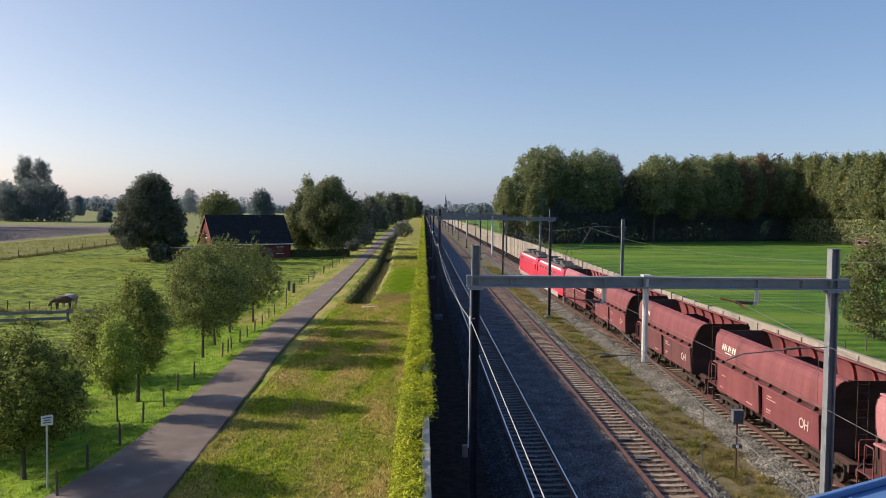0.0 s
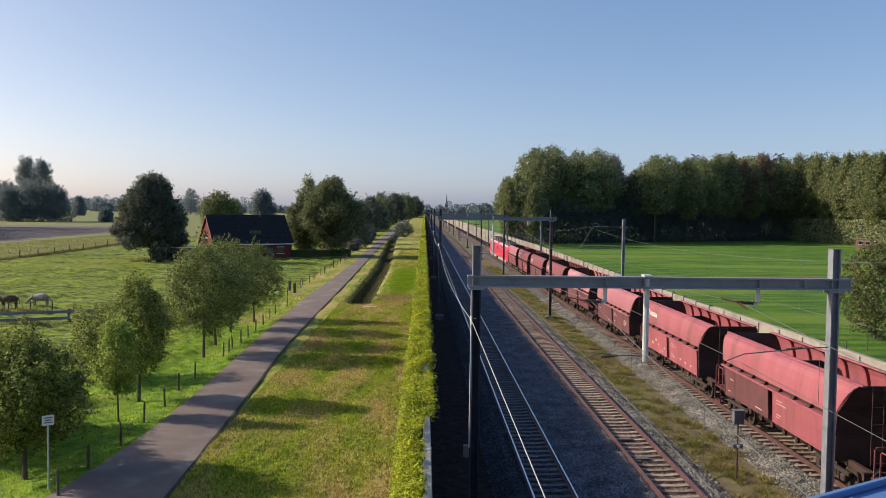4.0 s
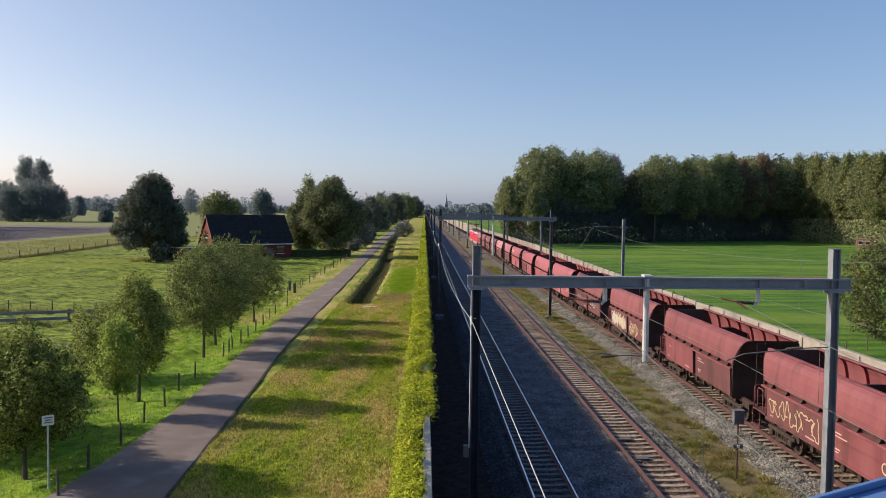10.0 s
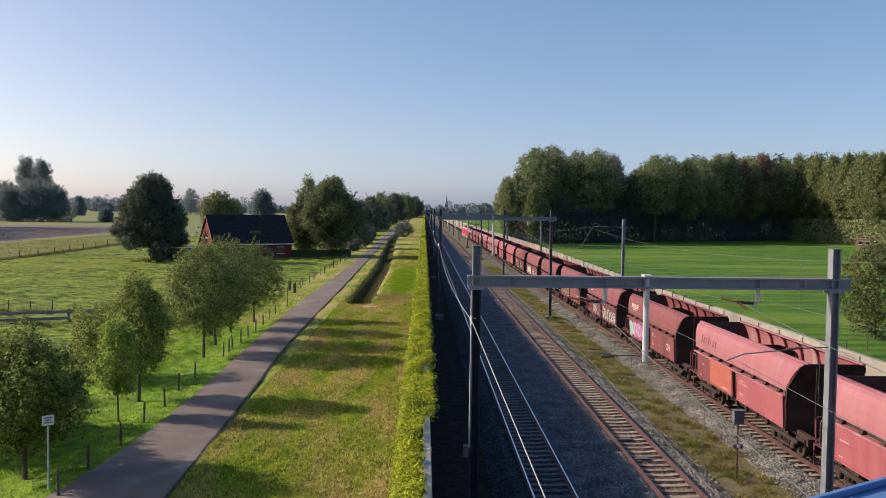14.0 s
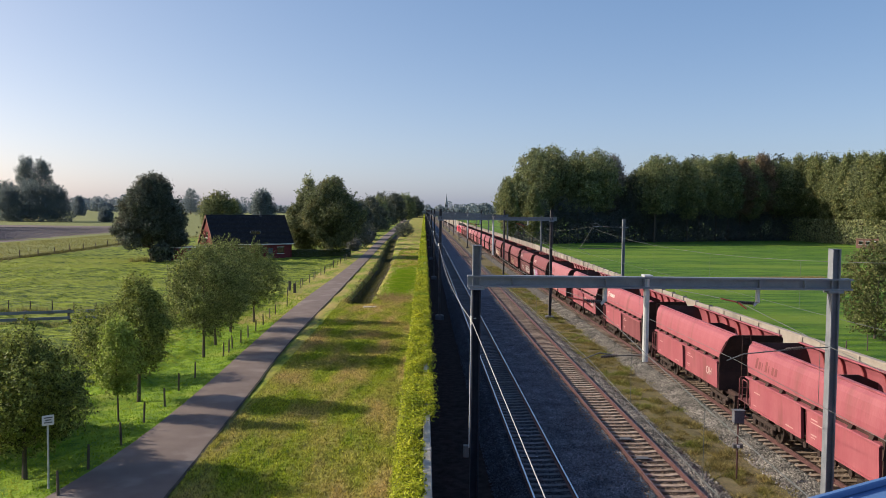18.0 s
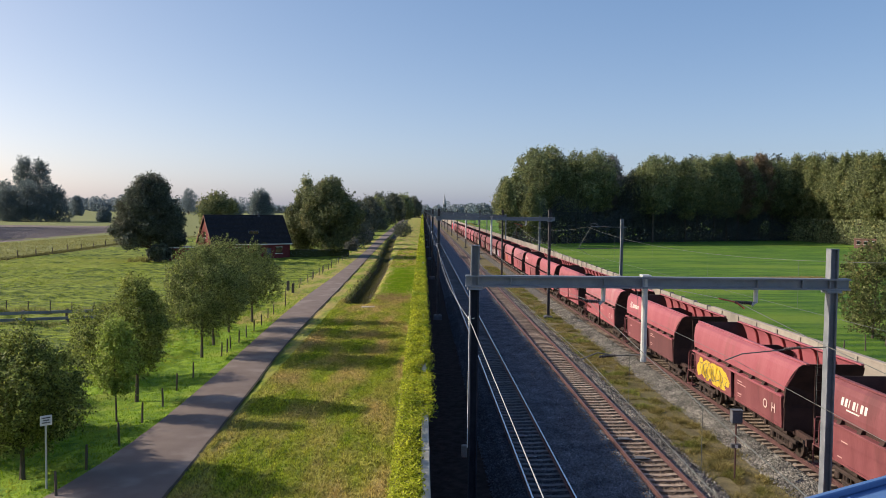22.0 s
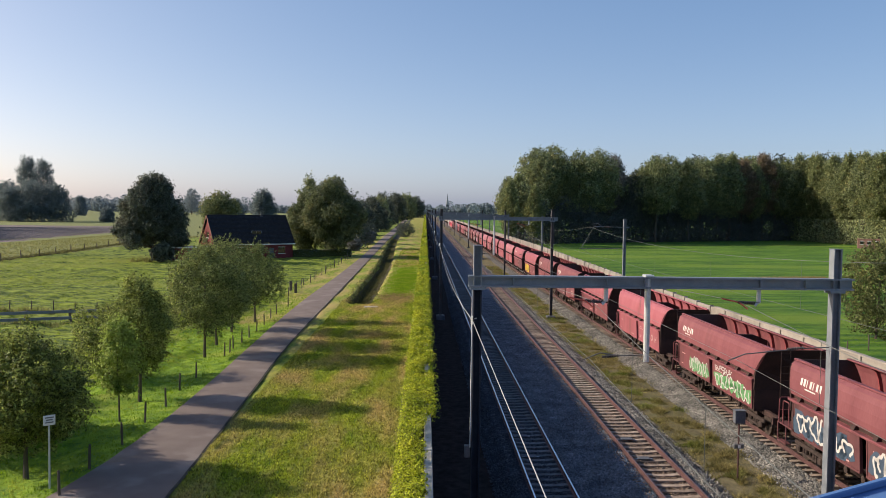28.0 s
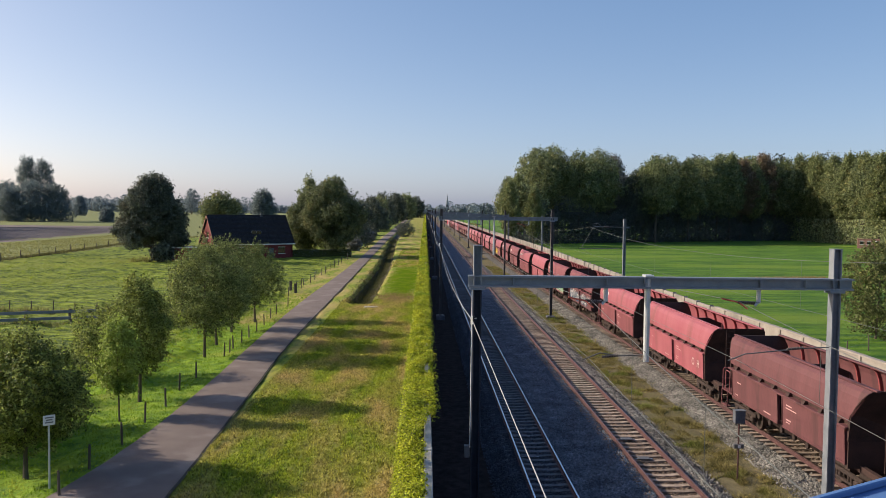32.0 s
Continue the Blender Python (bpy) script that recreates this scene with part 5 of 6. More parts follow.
    if "blue" in marks:
        for o, y1 in ((d[0], -4.5), (d[1], -2.9)):
            graffiti(rng, (("spray_blue", 6, 1.1),), -1.45, ya, y1, za, 2.2, o)
            strokes(rng, "spray_white", 7, ya, y1, za, 2.28, o, 0.055, -1.456)
        strokes(rng, "spray_white", 5, -3.2, -4.5, 2.0, 2.25, d[1], 0.02, -1.456)
    if "magenta" in marks:
        graffiti(rng, (("spray_teal", 2, 1.0),), -1.45, -0.4, -1.5, za, 2.3, d[0])
        graffiti(rng, (("spray_magenta", 3, 1.1),), -1.452, -1.5, -3.2, za, 2.3, d[0])
        strokes(rng, "spray_white", 5, -0.5, -3.0, za + 0.1, 2.2, d[0], 0.03, -1.459)
    if "cream" in marks:
        thin = "thin" in marks
        if not thin:
            graffiti(rng, (("spray_cream", 6, 0.75),), -1.45, ya, yb, za, zb, d[0])
            strokes(rng, "spray_cream", 6, ya, -2.6, za, 2.1, d[1], 0.05, -1.456)
        strokes(rng, "spray_cream" if thin else "spray_white", 9, ya, yb, za + 0.1, zb, d[0], 0.03 if thin else 0.05, -1.457)
    if "white" in marks:
        strokes(rng, "spray_white", 3, -2.1, -3.4, za, 2.1, d[0], 0.045)
        strokes(rng, "spray_white", 7, ya, yb, za, 2.1, d[1], 0.05)
        strokes(rng, "spray_white", 7, ya - 0.1, yb, za, 2.2, d[1], 0.025, -1.456)
    if "scribble" in marks:
        strokes(rng, "spray_cream", 6, -0.5, -2.4, 1.9, 2.25, d[0], 0.025)
        strokes(rng, "spray_white", 5, -0.8, -2.9, 1.45, 2.05, d[1], 0.03)
    if "tan" in marks:
        graffiti(rng, (("tan_patch", 5, 0.2),), -1.45, -0.6, yb, za, 2.3, d[0])
        graffiti(rng, (("tan_patch", 4, 0.2),), -1.45, -0.6, yb, za, 1.8, d[1])
    if "pale" in marks:
        part("faded_patch", prism(bmesh.new(), ((-1.448, 1.18), (-1.505, 2.4), (-1.5, 2.4), (-1.443, 1.18)), -4.95, -4.35), M["paint_faded"], d[0])
    if "rust" in marks:
        part("primer_patch", prism(bmesh.new(), ((-1.448, 1.2), (-1.505, 2.4), (-1.5, 2.4), (-1.443, 1.2)), -4.8, -1.9), M["rust_patch"], d[0])
    return w


def build_loco(n):
    """A red electric locomotive; its front is at local y = 0, its rear at -19.58."""
    l = thing("electric_locomotive", "red electric locomotive with grey roof equipment at the train's head", "locomotive", pose(TRAIN_X, 0, 0), "locomotives of the freight train")
    side = ((-1.48, 0.95), (-1.5, 2.6), (-1.42, 3.35), (-1.15, 3.72), (1.15, 3.72), (1.42, 3.35), (1.5, 2.6), (1.48, 0.95))
    part("body", prism(bmesh.new(), side, -17.9, -1.7), M["loco_red"], l)
    for y, turn in ((-1.7, 0), (-17.9, 180)):
        bm = bmesh.new()
        rings = []
        for t, inset, drop in ((0, 0, 0), (0.75, 0.05, 0.12), (1.35, 0.14, 0.75), (1.6, 0.2, 1.35)):
            rings.append([bm.verts.new((x * (1 - inset * 0.4), t, min(z, 3.72 - drop))) for x, z in side])
        for a, b in zip(rings, rings[1:]):
            for k in range(8):
                bm.faces.new((a[k], a[(k + 1) % 8], b[(k + 1) % 8], b[k]))
        bm.faces.new(rings[-1])
        bmesh.ops.recalc_face_normals(bm, faces=bm.faces)
        c = part("cab", bm, M["loco_red"], l)
        c.matrix_basis = pose(0, y, 0, 0, 0, turn)
        part("windscreen", boxed(-1.05, 1.05, 1.02, 1.3, 2.45, 3.15, bevel=0.05), M["glass_dark"], c)
        part("nose_stripe", boxed(-1.1, 1.1, 1.5, 1.63, 1.35, 1.75, bevel=0.02), M["loco_white"], c)
        for x in (-0.95, 0.95):
            part("headlight", tubed([(x, 1.55, 1.55), (x, 1.66, 1.55)], 0.11, 10), M["white_trim"], c)
            part("buffer", tubed([(x * 0.92, 1.5, 1.05), (x * 0.92, 1.69, 1.05)], 0.2, 12), M["running_gear"], c)
        part("plough", boxed(-1.3, 1.3, 1.2, 1.6, 0.25, 0.9, bevel=0.05), M["loco_grey"], c)
        part("corner_panel", boxed(-1.47, -1.3, 1.0, 1.5, 0.95, 1.5, bevel=0.03), M["safety_yellow"], c)
        for x in (-1.47, 1.47):
            part("side_window", boxed(x - 0.03, x + 0.03, 0.1, 0.75, 2.3, 2.95), M["glass_dark"], c)
    for x in (-1.5, 1.5):
        part("skirt", boxed(x - 0.03, x + 0.03, -17.2, -2.4, 0.6, 1.1, bevel=0.01), M["loco_grey"], l)
        part("roof_band", boxed(x * 0.86 - 0.02, x * 0.86 + 0.02, -17.6, -2.0, 3.5, 3.7), M["loco_white"], l)
        for k in range(6):
            part("grille", boxed(x * 0.955 - 0.03, x * 0.955 + 0.03, -4.3 - k * 2.1, -3.1 - k * 2.1, 2.75, 3.2), M["roof_gear"], l)
    r = part("roof", boxed(-1.1, 1.1, -17.4, -2.2, 3.7, 3.9, bevel=0.05), M["roof_gear"], l)
    for k in range(9):
        part("roof_box", boxed(-0.75 + 0.1 * (k % 3), 0.7 - 0.12 * (k % 2), -16.8 + k * 1.62, -15.7 + k * 1.62, 3.9, 4.05 + 0.12 * (k % 3), bevel=0.04), M["roof_gear"], r)
    for k, y in enumerate((-4.2, -15.4)):
        up = (n == 0 and k == 1) or (n == 1 and k == 1)
        p = part("pantograph", boxed(-0.6, 0.6, y - 0.7, y + 0.7, 3.9, 4.0), M["roof_gear"], l)
        h = 5.7 if up else 4.3
        for x in (-0.4, 0.4):
            part("pantograph_arm", tubed([(x, y - 0.6, 4.0), (x * 0.8, y + 0.9, (4.0 + h) / 2), (x * 0.6, y - 0.2, h)], 0.03, 6), M["roof_gear"], p)
        part("pan_head", boxed(-0.95, 0.95, y - 0.25, y - 0.15, h, h + 0.05), M["roof_gear"], p)
    for y in (-4.9, -14.7):
        b = part("bogie", boxed(-1.2, 1.2, y - 1.9, y + 1.9, 0.5, 0.85, bevel=0.06), M["running_gear"], l)
        for dy in (-1.45, 1.45):
            bm = bmesh.new()
            for x in (-0.7535, 0.7535):
                disc(bm, (x, y + dy, 0.62), 0.62, 0.14, 24)
            part("wheelset", bm, M["wheel_steel"], b)
    part("transformer", boxed(-1.2, 1.2, -11.6, -8.0, 0.35, 0.95, bevel=0.08), M["roof_gear"], l)
    return l


def build_train():
    gear = gear_meshes()
    shells = {k: wagon_shell(v) for k, v in W.items()}
    doors = {k: door_mesh(v) for k, v in W.items()}
    locos = [build_loco(0), build_loco(1)]
    return locos, [build_wagon(i, gear, shells, doors) for i in range(len(WAGONS))]


LOCOS, CARS = build_train()


def travelled(t):
    """Metres along the track of the fourth wagon's front edge at t seconds."""
    c = (-3.6947594728873044e-06, 0.000284212369676196, -0.0063938696130431075, -0.005888307636207235, 14.383926444597323, 40.09305907540557)
    s = 0.0
    for k in c:
        s = s * t + k
    return s


def motions():
    times = [k * 1.0 for k in range(33)]
    for i, w in enumerate(CARS):
        walk(w, [(t, pose(TRAIN_X, travelled(t) - (i - 3) * PITCH, 0)) for t in times])
    for i, l in enumerate(LOCOS):
        walk(l, [(t, pose(TRAIN_X, travelled(t) + 3 * PITCH + 1.82 + 19.58 * (2 - i), 0)) for t in times])
    for w, way in zip(COWS, COW_WAYS):
        walk(w, [(t, pose(x, y, GROUND, 0, 0, 6)) for t, x, y in way])


# ---- trees ----
def crown_cloud(rng, lumps, n, size, spread=0.7, stray=0.3, twig=9):
    """Leaves in sprays over lumps of a crown: each lump is a centre and radii."""
    lumps = np.asarray(lumps, float)
    whole, n = n, n // twig
    area = (lumps[:, 3] * lumps[:, 4] + lumps[:, 3] * lumps[:, 5])
    pick = rng.choice(len(lumps), n, p=area / area.sum())
    d = rng.normal(size=(n, 3))
    d /= np.linalg.norm(d, axis=1, keepdims=True)
    r = 1.0 - 0.6 * rng.random(n) ** 2.0 + np.where(rng.random(n) < stray, np.abs(rng.normal(0, 0.16, n)), 0) * np.minimum(1, 1.6 / lumps[pick, 5])
    c = lumps[pick, :3] + d * lumps[pick, 3:] * r[:, None]
    keep = np.ones(n, bool)
    # leave gaps deep inside other lumps
    for l in lumps:
        q = (((c - l[:3]) / l[3:]) ** 2).sum(1)
        keep &= ~((q < 0.3) & (rng.random(n) < 0.85))
    # each spray is a short twig that reaches out and up, with leaves round it
    c, d = c[keep], d[keep]
    k = max(1, whole // max(1, len(c)))
    out = d * 0.8 + rng.normal(0, 0.5, d.shape) + np.array([0, 0, 0.35])
    along = rng.uniform(-1.6, 2.2, (len(c), k, 1))
    spots = c[:, None] + out[:, None] * along * size * 1.5 + rng.normal(0, 1, (len(c), k, 3)) * size * 0.8
    face = np.repeat(d + np.array([0, 0, 0.25]), k, 0)
    return leaves(rng, spots.reshape(-1, 3), face, size, spread)


def crown_lumps(rng, height, radius, base, n, shape="round", lobe=(0.34, 0.52)):
    """Overlapping lumps that fill a crown between base and height."""
    out = []
    for i in range(n):
        t = (i + rng.uniform(0.2, 0.8)) / n
        z = base + (height - base) * (0.1 + 0.85 * t)
        if shape == "round":
            w = math.sqrt(max(0.08, 1 - (2 * t - 0.9) ** 2))
        elif shape == "column":
            w = math.sqrt(max(0.3, 1 - max(0.0, 2.4 * t - 1.5) ** 2))
        elif shape == "dome":
            w = math.sqrt(max(0.1, 1 - 0.95 * t * t))
        elif shape == "tall":
            w = max(0.25, min(1, 1.5 * (1.06 - t) ** 0.7)) * min(1, 0.5 + 2 * t)
        else:
            w = max(0.2, 1.05 - t)
        a = i * 2.4 + rng.uniform(-0.6, 0.6)
        lr = radius * rng.uniform(*lobe) * (0.65 + 0.35 * w)
        d = max(0.0, radius * w - lr * 0.8) * rng.uniform(0.55, 1.0)
        out.append((d * math.cos(a), d * math.sin(a), min(z, height - lr * 0.75), lr, lr, lr * rng.uniform(0.7, 0.95)))
    out.append((0, 0, base + (height - base) * 0.5, radius * 0.55, radius * 0.55, (height - base) * 0.42))
    return out


def build_tree(name, label, seed, height, radius, base, leaf, n, size, trunk=0.15, shape="round", lumps=16, at=None, group="", fork=5, category="tree", spread=1.1, stray=0.3, tufts=0, wild=False, lobe=(0.34, 0.52)):
    rng = np.random.default_rng(seed)
    t = thing(name, label, category, at, group)
    bm = bmesh.new()
    lean = rng.normal(0, 0.02 * height, 2)
    stem = [(0, 0, -0.35), (lean[0] * 0.2, lean[1] * 0.2, base), (lean[0] * 0.6, lean[1] * 0.6, base + (height - base) * 0.45), (lean[0], lean[1], base + (height - base) * 0.85)]
    tube(bm, stem, trunk, 8, trunk * 0.15)
    wood = part("trunk", bm, M["bark"], t)
    L = crown_lumps(rng, height, radius, base, lumps, shape, lobe)
    for k in range(tufts):
        l = L[rng.integers(len(L) - 1)]
        a, up = rng.uniform(0, math.tau), rng.uniform(-0.1, 1.0)
        r = l[3] * rng.uniform(0.2, 0.38)
        if k % 3 == 0 and not wild:
            up, r = rng.uniform(0.6, 1.4), r * 0.7
            L.append((l[0] + l[3] * math.cos(a) * math.cos(up), l[1] + l[4] * math.sin(a) * math.cos(up), l[2] + l[5] * math.sin(up) + r, r, r, r * 2.6))
            continue
        L.append((l[0] + l[3] * math.cos(a) * math.cos(up), l[1] + l[4] * math.sin(a) * math.cos(up), l[2] + l[5] * math.sin(up), r, r, r * 1.3))
    for l in L[:fork]:
        z0 = min(base + (l[2] - base) * 0.35, l[2] - 0.05)
        part("limb", tubed([(lean[0] * 0.2, lean[1] * 0.2, z0), (l[0] * 0.5, l[1] * 0.5, (z0 + l[2]) / 2 + 0.05), (l[0], l[1], l[2])], trunk * 0.42, 6, trunk * 0.1), M["bark"], wood)
    tagged(part("crown", soup("crown", crown_cloud(rng, L, n, size, spread, stray), M[leaf]), None, t), kind="stuff")
    return t


G = "roadside trees"
ROADSIDE = ((-15.6, 31.9, 5.3, 2.8, 0.7, 45600), (-20.8, 35.6, 4.8, 2.6, 0.3, 30400), (-18.6, 38.6, 2.9, 2.1, 0.1, 19000), (-17.8, 36.4, 2.0, 1.6, 0.0, 9000), (-15.5, 44.4, 6.6, 2.1, 1.2, 28500), (-15.6, 57.9, 7.6, 3.3, 1.3, 32300),
            (-16.2, 63.6, 7.8, 3.3, 1.3, 26600), (-16.6, 70.2, 7.6, 3.1, 1.3, 22800), (-15.9, 76.5, 7.0, 2.9, 1.2, 20900), (-19.5, 50.5, 4.2, 2.6, 0.2, 17100))
for k, (x, y, h, r, b, n) in enumerate(ROADSIDE):
    build_tree("roadside_tree", "round leafy roadside tree with a short dark trunk", 20 + k, h, r, b, "leaf_bright" if y < 50 or y == 50.5 else "leaf_road", n, 0.06 if y < 50 else 0.068, 0.12, lumps=26, lobe=(0.26, 0.44), at=pose(x, y, GROUND), group=G, spread=1.2, stray=0.45, tufts=70 if y < 40 else 44)
build_tree("young_tree", "slim young tree with light green leaves", 40, 4.9, 1.35, 1.0, "leaf_young", 9000, 0.07, 0.055, "tall", 14, pose(-15.1, 40.4, GROUND), G)

FARM = "trees round the farmhouse"
build_tree("chestnut_tree", "broad dense dark chestnut tree beside a farmhouse", 50, 16.6, 7.3, 1.6, "leaf_dark", 90000, 0.165, 0.4, "dome", lumps=36, tufts=40, wild=True, lobe=(0.22, 0.38), at=pose(-53.5, 161, GROUND), group=FARM)
build_tree("lime_tree", "large leafy tree beside the lane", 51, 17.2, 7.4, 1.0, "leaf_lime", 76000, 0.165, 0.4, lumps=34, tufts=40, wild=True, lobe=(0.22, 0.38), at=pose(-20.5, 181, GROUND), group=FARM)
build_tree("lime_tree", "mid-green leafy tree beside the farmhouse", 52, 13.5, 5.6, 0.6, "leaf_lime", 36000, 0.17, 0.3, lumps=26, tufts=30, wild=True, lobe=(0.22, 0.38), at=pose(-27.2, 187, GROUND), group=FARM)
build_tree("birch_tree", "slender tree with a drooping pale top", 53, 18.6, 2.9, 5, "leaf_wood", 7000, 0.2, 0.25, "round", 14, pose(-26.8, 189, GROUND), FARM, stray=0.1)
build_tree("garden_tree", "yellow-green garden tree behind the farmhouse", 54, 14.2, 5.6, 3, "leaf_poplar", 28000, 0.18, 0.3, lumps=24, tufts=30, wild=True, lobe=(0.22, 0.38), at=pose(-49.0, 195, GROUND), group=FARM)
build_tree("garden_tree", "low green shrubby tree beside the farmhouse", 55, 6.5, 3.4, 0.3, "leaf_wood", 4500, 0.3, 0.2, lumps=14, at=pose(-44.0, 172, GROUND), group=FARM)
for k, (x, y, h, r, m) in enumerate(((-20.8, 222, 14.0, 6.5, "leaf_dark"), (-25.5, 252, 11, 7.5, "leaf_dark"), (-23.5, 290, 13, 6, "leaf_dark"), (-27.5, 335, 12, 9, "leaf_dark"), (-26, 395, 16, 8, "leaf_dark"), (-28, 420, 13, 9, "leaf_dark"), (-30, 580, 17, 10, "leaf_dark"),
                                     (-30, 450, 14, 10, "leaf_dark"), (-30, 520, 18, 9, "leaf_wood"), (-34, 640, 22, 11, "leaf_dark"), (-27, 740, 24, 12, "leaf_dark"), (-22, 920, 27, 14, "leaf_wood"), (-14, 1150, 28, 15, "leaf_dark"))):
    build_tree("lane_tree", "leafy tree beside the distant lane", 60 + k, h, r, 0.0, m, 9000, 0.00075 * y + 0.1, 0.25, "dome", lumps=24, tufts=24, wild=True, at=pose(x, y, GROUND), group="trees along the lane")
for k, (x, y, h, r) in enumerate(((-7.9, 318, 5.2, 4.2), (-18.0, 205, 3.4, 2.2), (-17.6, 250, 4.0, 3.0), (-19.0, 280, 4.5, 3.2))):
    build_tree("shrub", "rounded green shrub on the verge", 80 + k, h, r, 0.1, "leaf_silver" if k in (1, 2) else "leaf_dark", 6000, 0.16, 0.08, lumps=16, tufts=16, at=pose(x, y, GROUND), group="shrubs on the verge", category="shrub")
for k, (x, y, h, r) in enumerate(((-50.6, 157.6, 3.1, 1.9),)):
    build_tree("shrub", "dark shrub at the foot of the chestnut", 86 + k, h, r, 0.1, "leaf_dark", 2600, 0.3, 0.08, lumps=10, at=pose(x, y, GROUND), group="shrubs round the farmhouse", category="shrub")
build_tree("willow", "grey-green willow bush at the edge of the field", 90, 7.8, 3.9, 0.2, "leaf_willow", 22000, 0.09, 0.15, lumps=26, tufts=40, at=pose(38.4, 68, GROUND), category="tree")

# poplar wood behind the field: a few trees built, then copied
WOOD = "poplar wood behind the field"
PROTO = []
for k, (m, label, shape, r) in enumerate((("leaf_wood", "tall dark green woodland tree", "round", 9.6), ("leaf_wood", "tall dark green woodland tree", "tall", 6.5), ("leaf_poplar", "tall light green poplar at the wood's edge", "tall", 5.5),
                                          ("leaf_rust", "woodland tree turning rusty brown", "round", 6.5), ("leaf_silver", "pale silver-grey woodland tree", "tall", 5.5), ("leaf_dark", "tall shaded woodland tree", "round", 8.5))):
    PROTO.append(build_tree("woodland_tree", label, 200 + k, 30.0, r, (9.0, 7.0, 2.5, 8.0, 8.0, 6.0)[k], m, 24000, 0.27, 0.45, shape, 60, pose(0, -400 - 30 * k, GROUND), WOOD, spread=1.3, stray=0.3, tufts=60, wild=True, lobe=(0.2, 0.36)))


def wood_edge():
    """Where the wood's front row stands, with the kind and height of each tree."""
    rng = random.Random(9)
    out = [(25, 238, 0.66, 2), (29, 255, 0.75, 2), (20.5 + 7, 272, 0.73, 1), (33, 247, 0.62, 2), (38, 276, 1.04, 0), (45, 284, 1.09, 0), (53, 280, 1.02, 0), (61, 288, 1.06, 0), (69, 297, 1.06, 4),
           (76, 292, 0.87, 5), (82, 288, 1.0, 0), (90, 300, 1.03, 0), (97, 298, 1.02, 1), (104, 306, 1.03, 0)]
    x, y = 111.0, 308.0
    for k in range(7):
        out.append((x, y, rng.uniform(1.04, 1.16), 3 if k in (2, 4) else rng.choice((0, 1, 2))))
        x += rng.uniform(5.5, 7.0)
        y += rng.uniform(2.0, 5.0)
    # the edge turns towards the railway and faces the low sun
    out += [(x0 + rng.uniform(-1, 1), y0, s, 2 if k % 4 else 1) for k, (x0, y0, s) in enumerate(((152, 326, 1.16), (154, 316, 1.14), (155, 306, 1.12), (155, 296, 1.12), (156, 286, 1.1), (157, 276, 1.08), (158, 266, 1.06),
                                                                                             (161, 256, 1.05), (164, 246, 1.04), (168, 236, 1.03)))]
    out += [(px + rng.uniform(2, 5), py - 4.5, s * rng.uniform(0.86, 1.0), rng.choice((1, 2, 0))) for px, py, s, _ in out[-10:]]
    back = [(px + rng.uniform(1, 7) + (9 if px > 150 else 0), py + rng.uniform(13, 24), s * rng.uniform(0.92, 1.05), rng.choice((0, 1, 2, 5, 5))) for px, py, s, _ in out]
    mid = [(px + rng.uniform(-4, 4), py + rng.uniform(5, 9), s * rng.uniform(0.5, 0.75), 5) for px, py, s, _ in out[4:21]]
    return out + back + mid


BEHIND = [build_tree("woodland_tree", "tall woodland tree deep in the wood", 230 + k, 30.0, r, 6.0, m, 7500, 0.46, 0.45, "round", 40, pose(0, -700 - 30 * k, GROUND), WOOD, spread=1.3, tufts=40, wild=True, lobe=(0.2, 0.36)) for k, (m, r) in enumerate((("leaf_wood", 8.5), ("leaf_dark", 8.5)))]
FRONT = 41
PROTO += BEHIND
for n, (x, y, s, kind) in enumerate(wood_edge()):
    if n >= FRONT:
        kind = len(PROTO) - 1 if kind == 5 else len(PROTO) - 2
    turn = (n * 77) % 360
    m = Matrix.LocRotScale((x, y, GROUND), Euler((0, 0, radians(turn))), Vector((s * (0.9 + 0.02 * (n % 9)), s * (0.9 + 0.02 * (n % 7)), s)))
    if PROTO[kind] is not None and PROTO[kind].location.y < -300:
        PROTO[kind].matrix_basis = m
    else:
        copy_thing(PROTO[kind], Matrix(m) @ Matrix.Diagonal((*(1 / c for c in PROTO[kind].scale), 1)))

rng = np.random.default_rng(31)
xs = rng.uniform(26, 158, 60000)
ys = np.interp(xs, (26, 33, 76, 104, 158), (244, 258, 286, 300, 330)) + rng.uniform(0, 10, 60000)
zs = GROUND + rng.random(60000) ** 1.2 * (11.0 + 5.5 * drift(xs, ys, 6.0, 51) + 3.0 * drift(xs, ys, 2.3, 52))
tagged(new("undergrowth", soup("undergrowth", leaves(rng, np.stack([xs, ys, zs], -1), np.tile((-0.2, -1, 0.5), (60000, 1)), 0.24, 1.0), M["leaf_shade"])), "undergrowth along the foot of the wood, dark shade in its colour", "undergrowth", kind="stuff")

# Leaves added deep in the wood to fill its gaps with dark.
xs = rng.uniform(30, 175, 14000)
ys = np.interp(xs, (26, 33, 76, 104, 160, 162, 175), (262, 276, 304, 318, 345, 245, 235)) + rng.uniform(0, 14, 14000)
zs = GROUND + rng.random(14000) * 15
tagged(new("undergrowth", soup("undergrowth", leaves(rng, np.stack([xs, ys, zs], -1), np.tile((-0.2, -1, 0.5), (14000, 1)), 0.6, 1.0), M["leaf_shade"])), "leaf fill deep in the wood, dark shade in its colour", "undergrowth", kind="stuff")

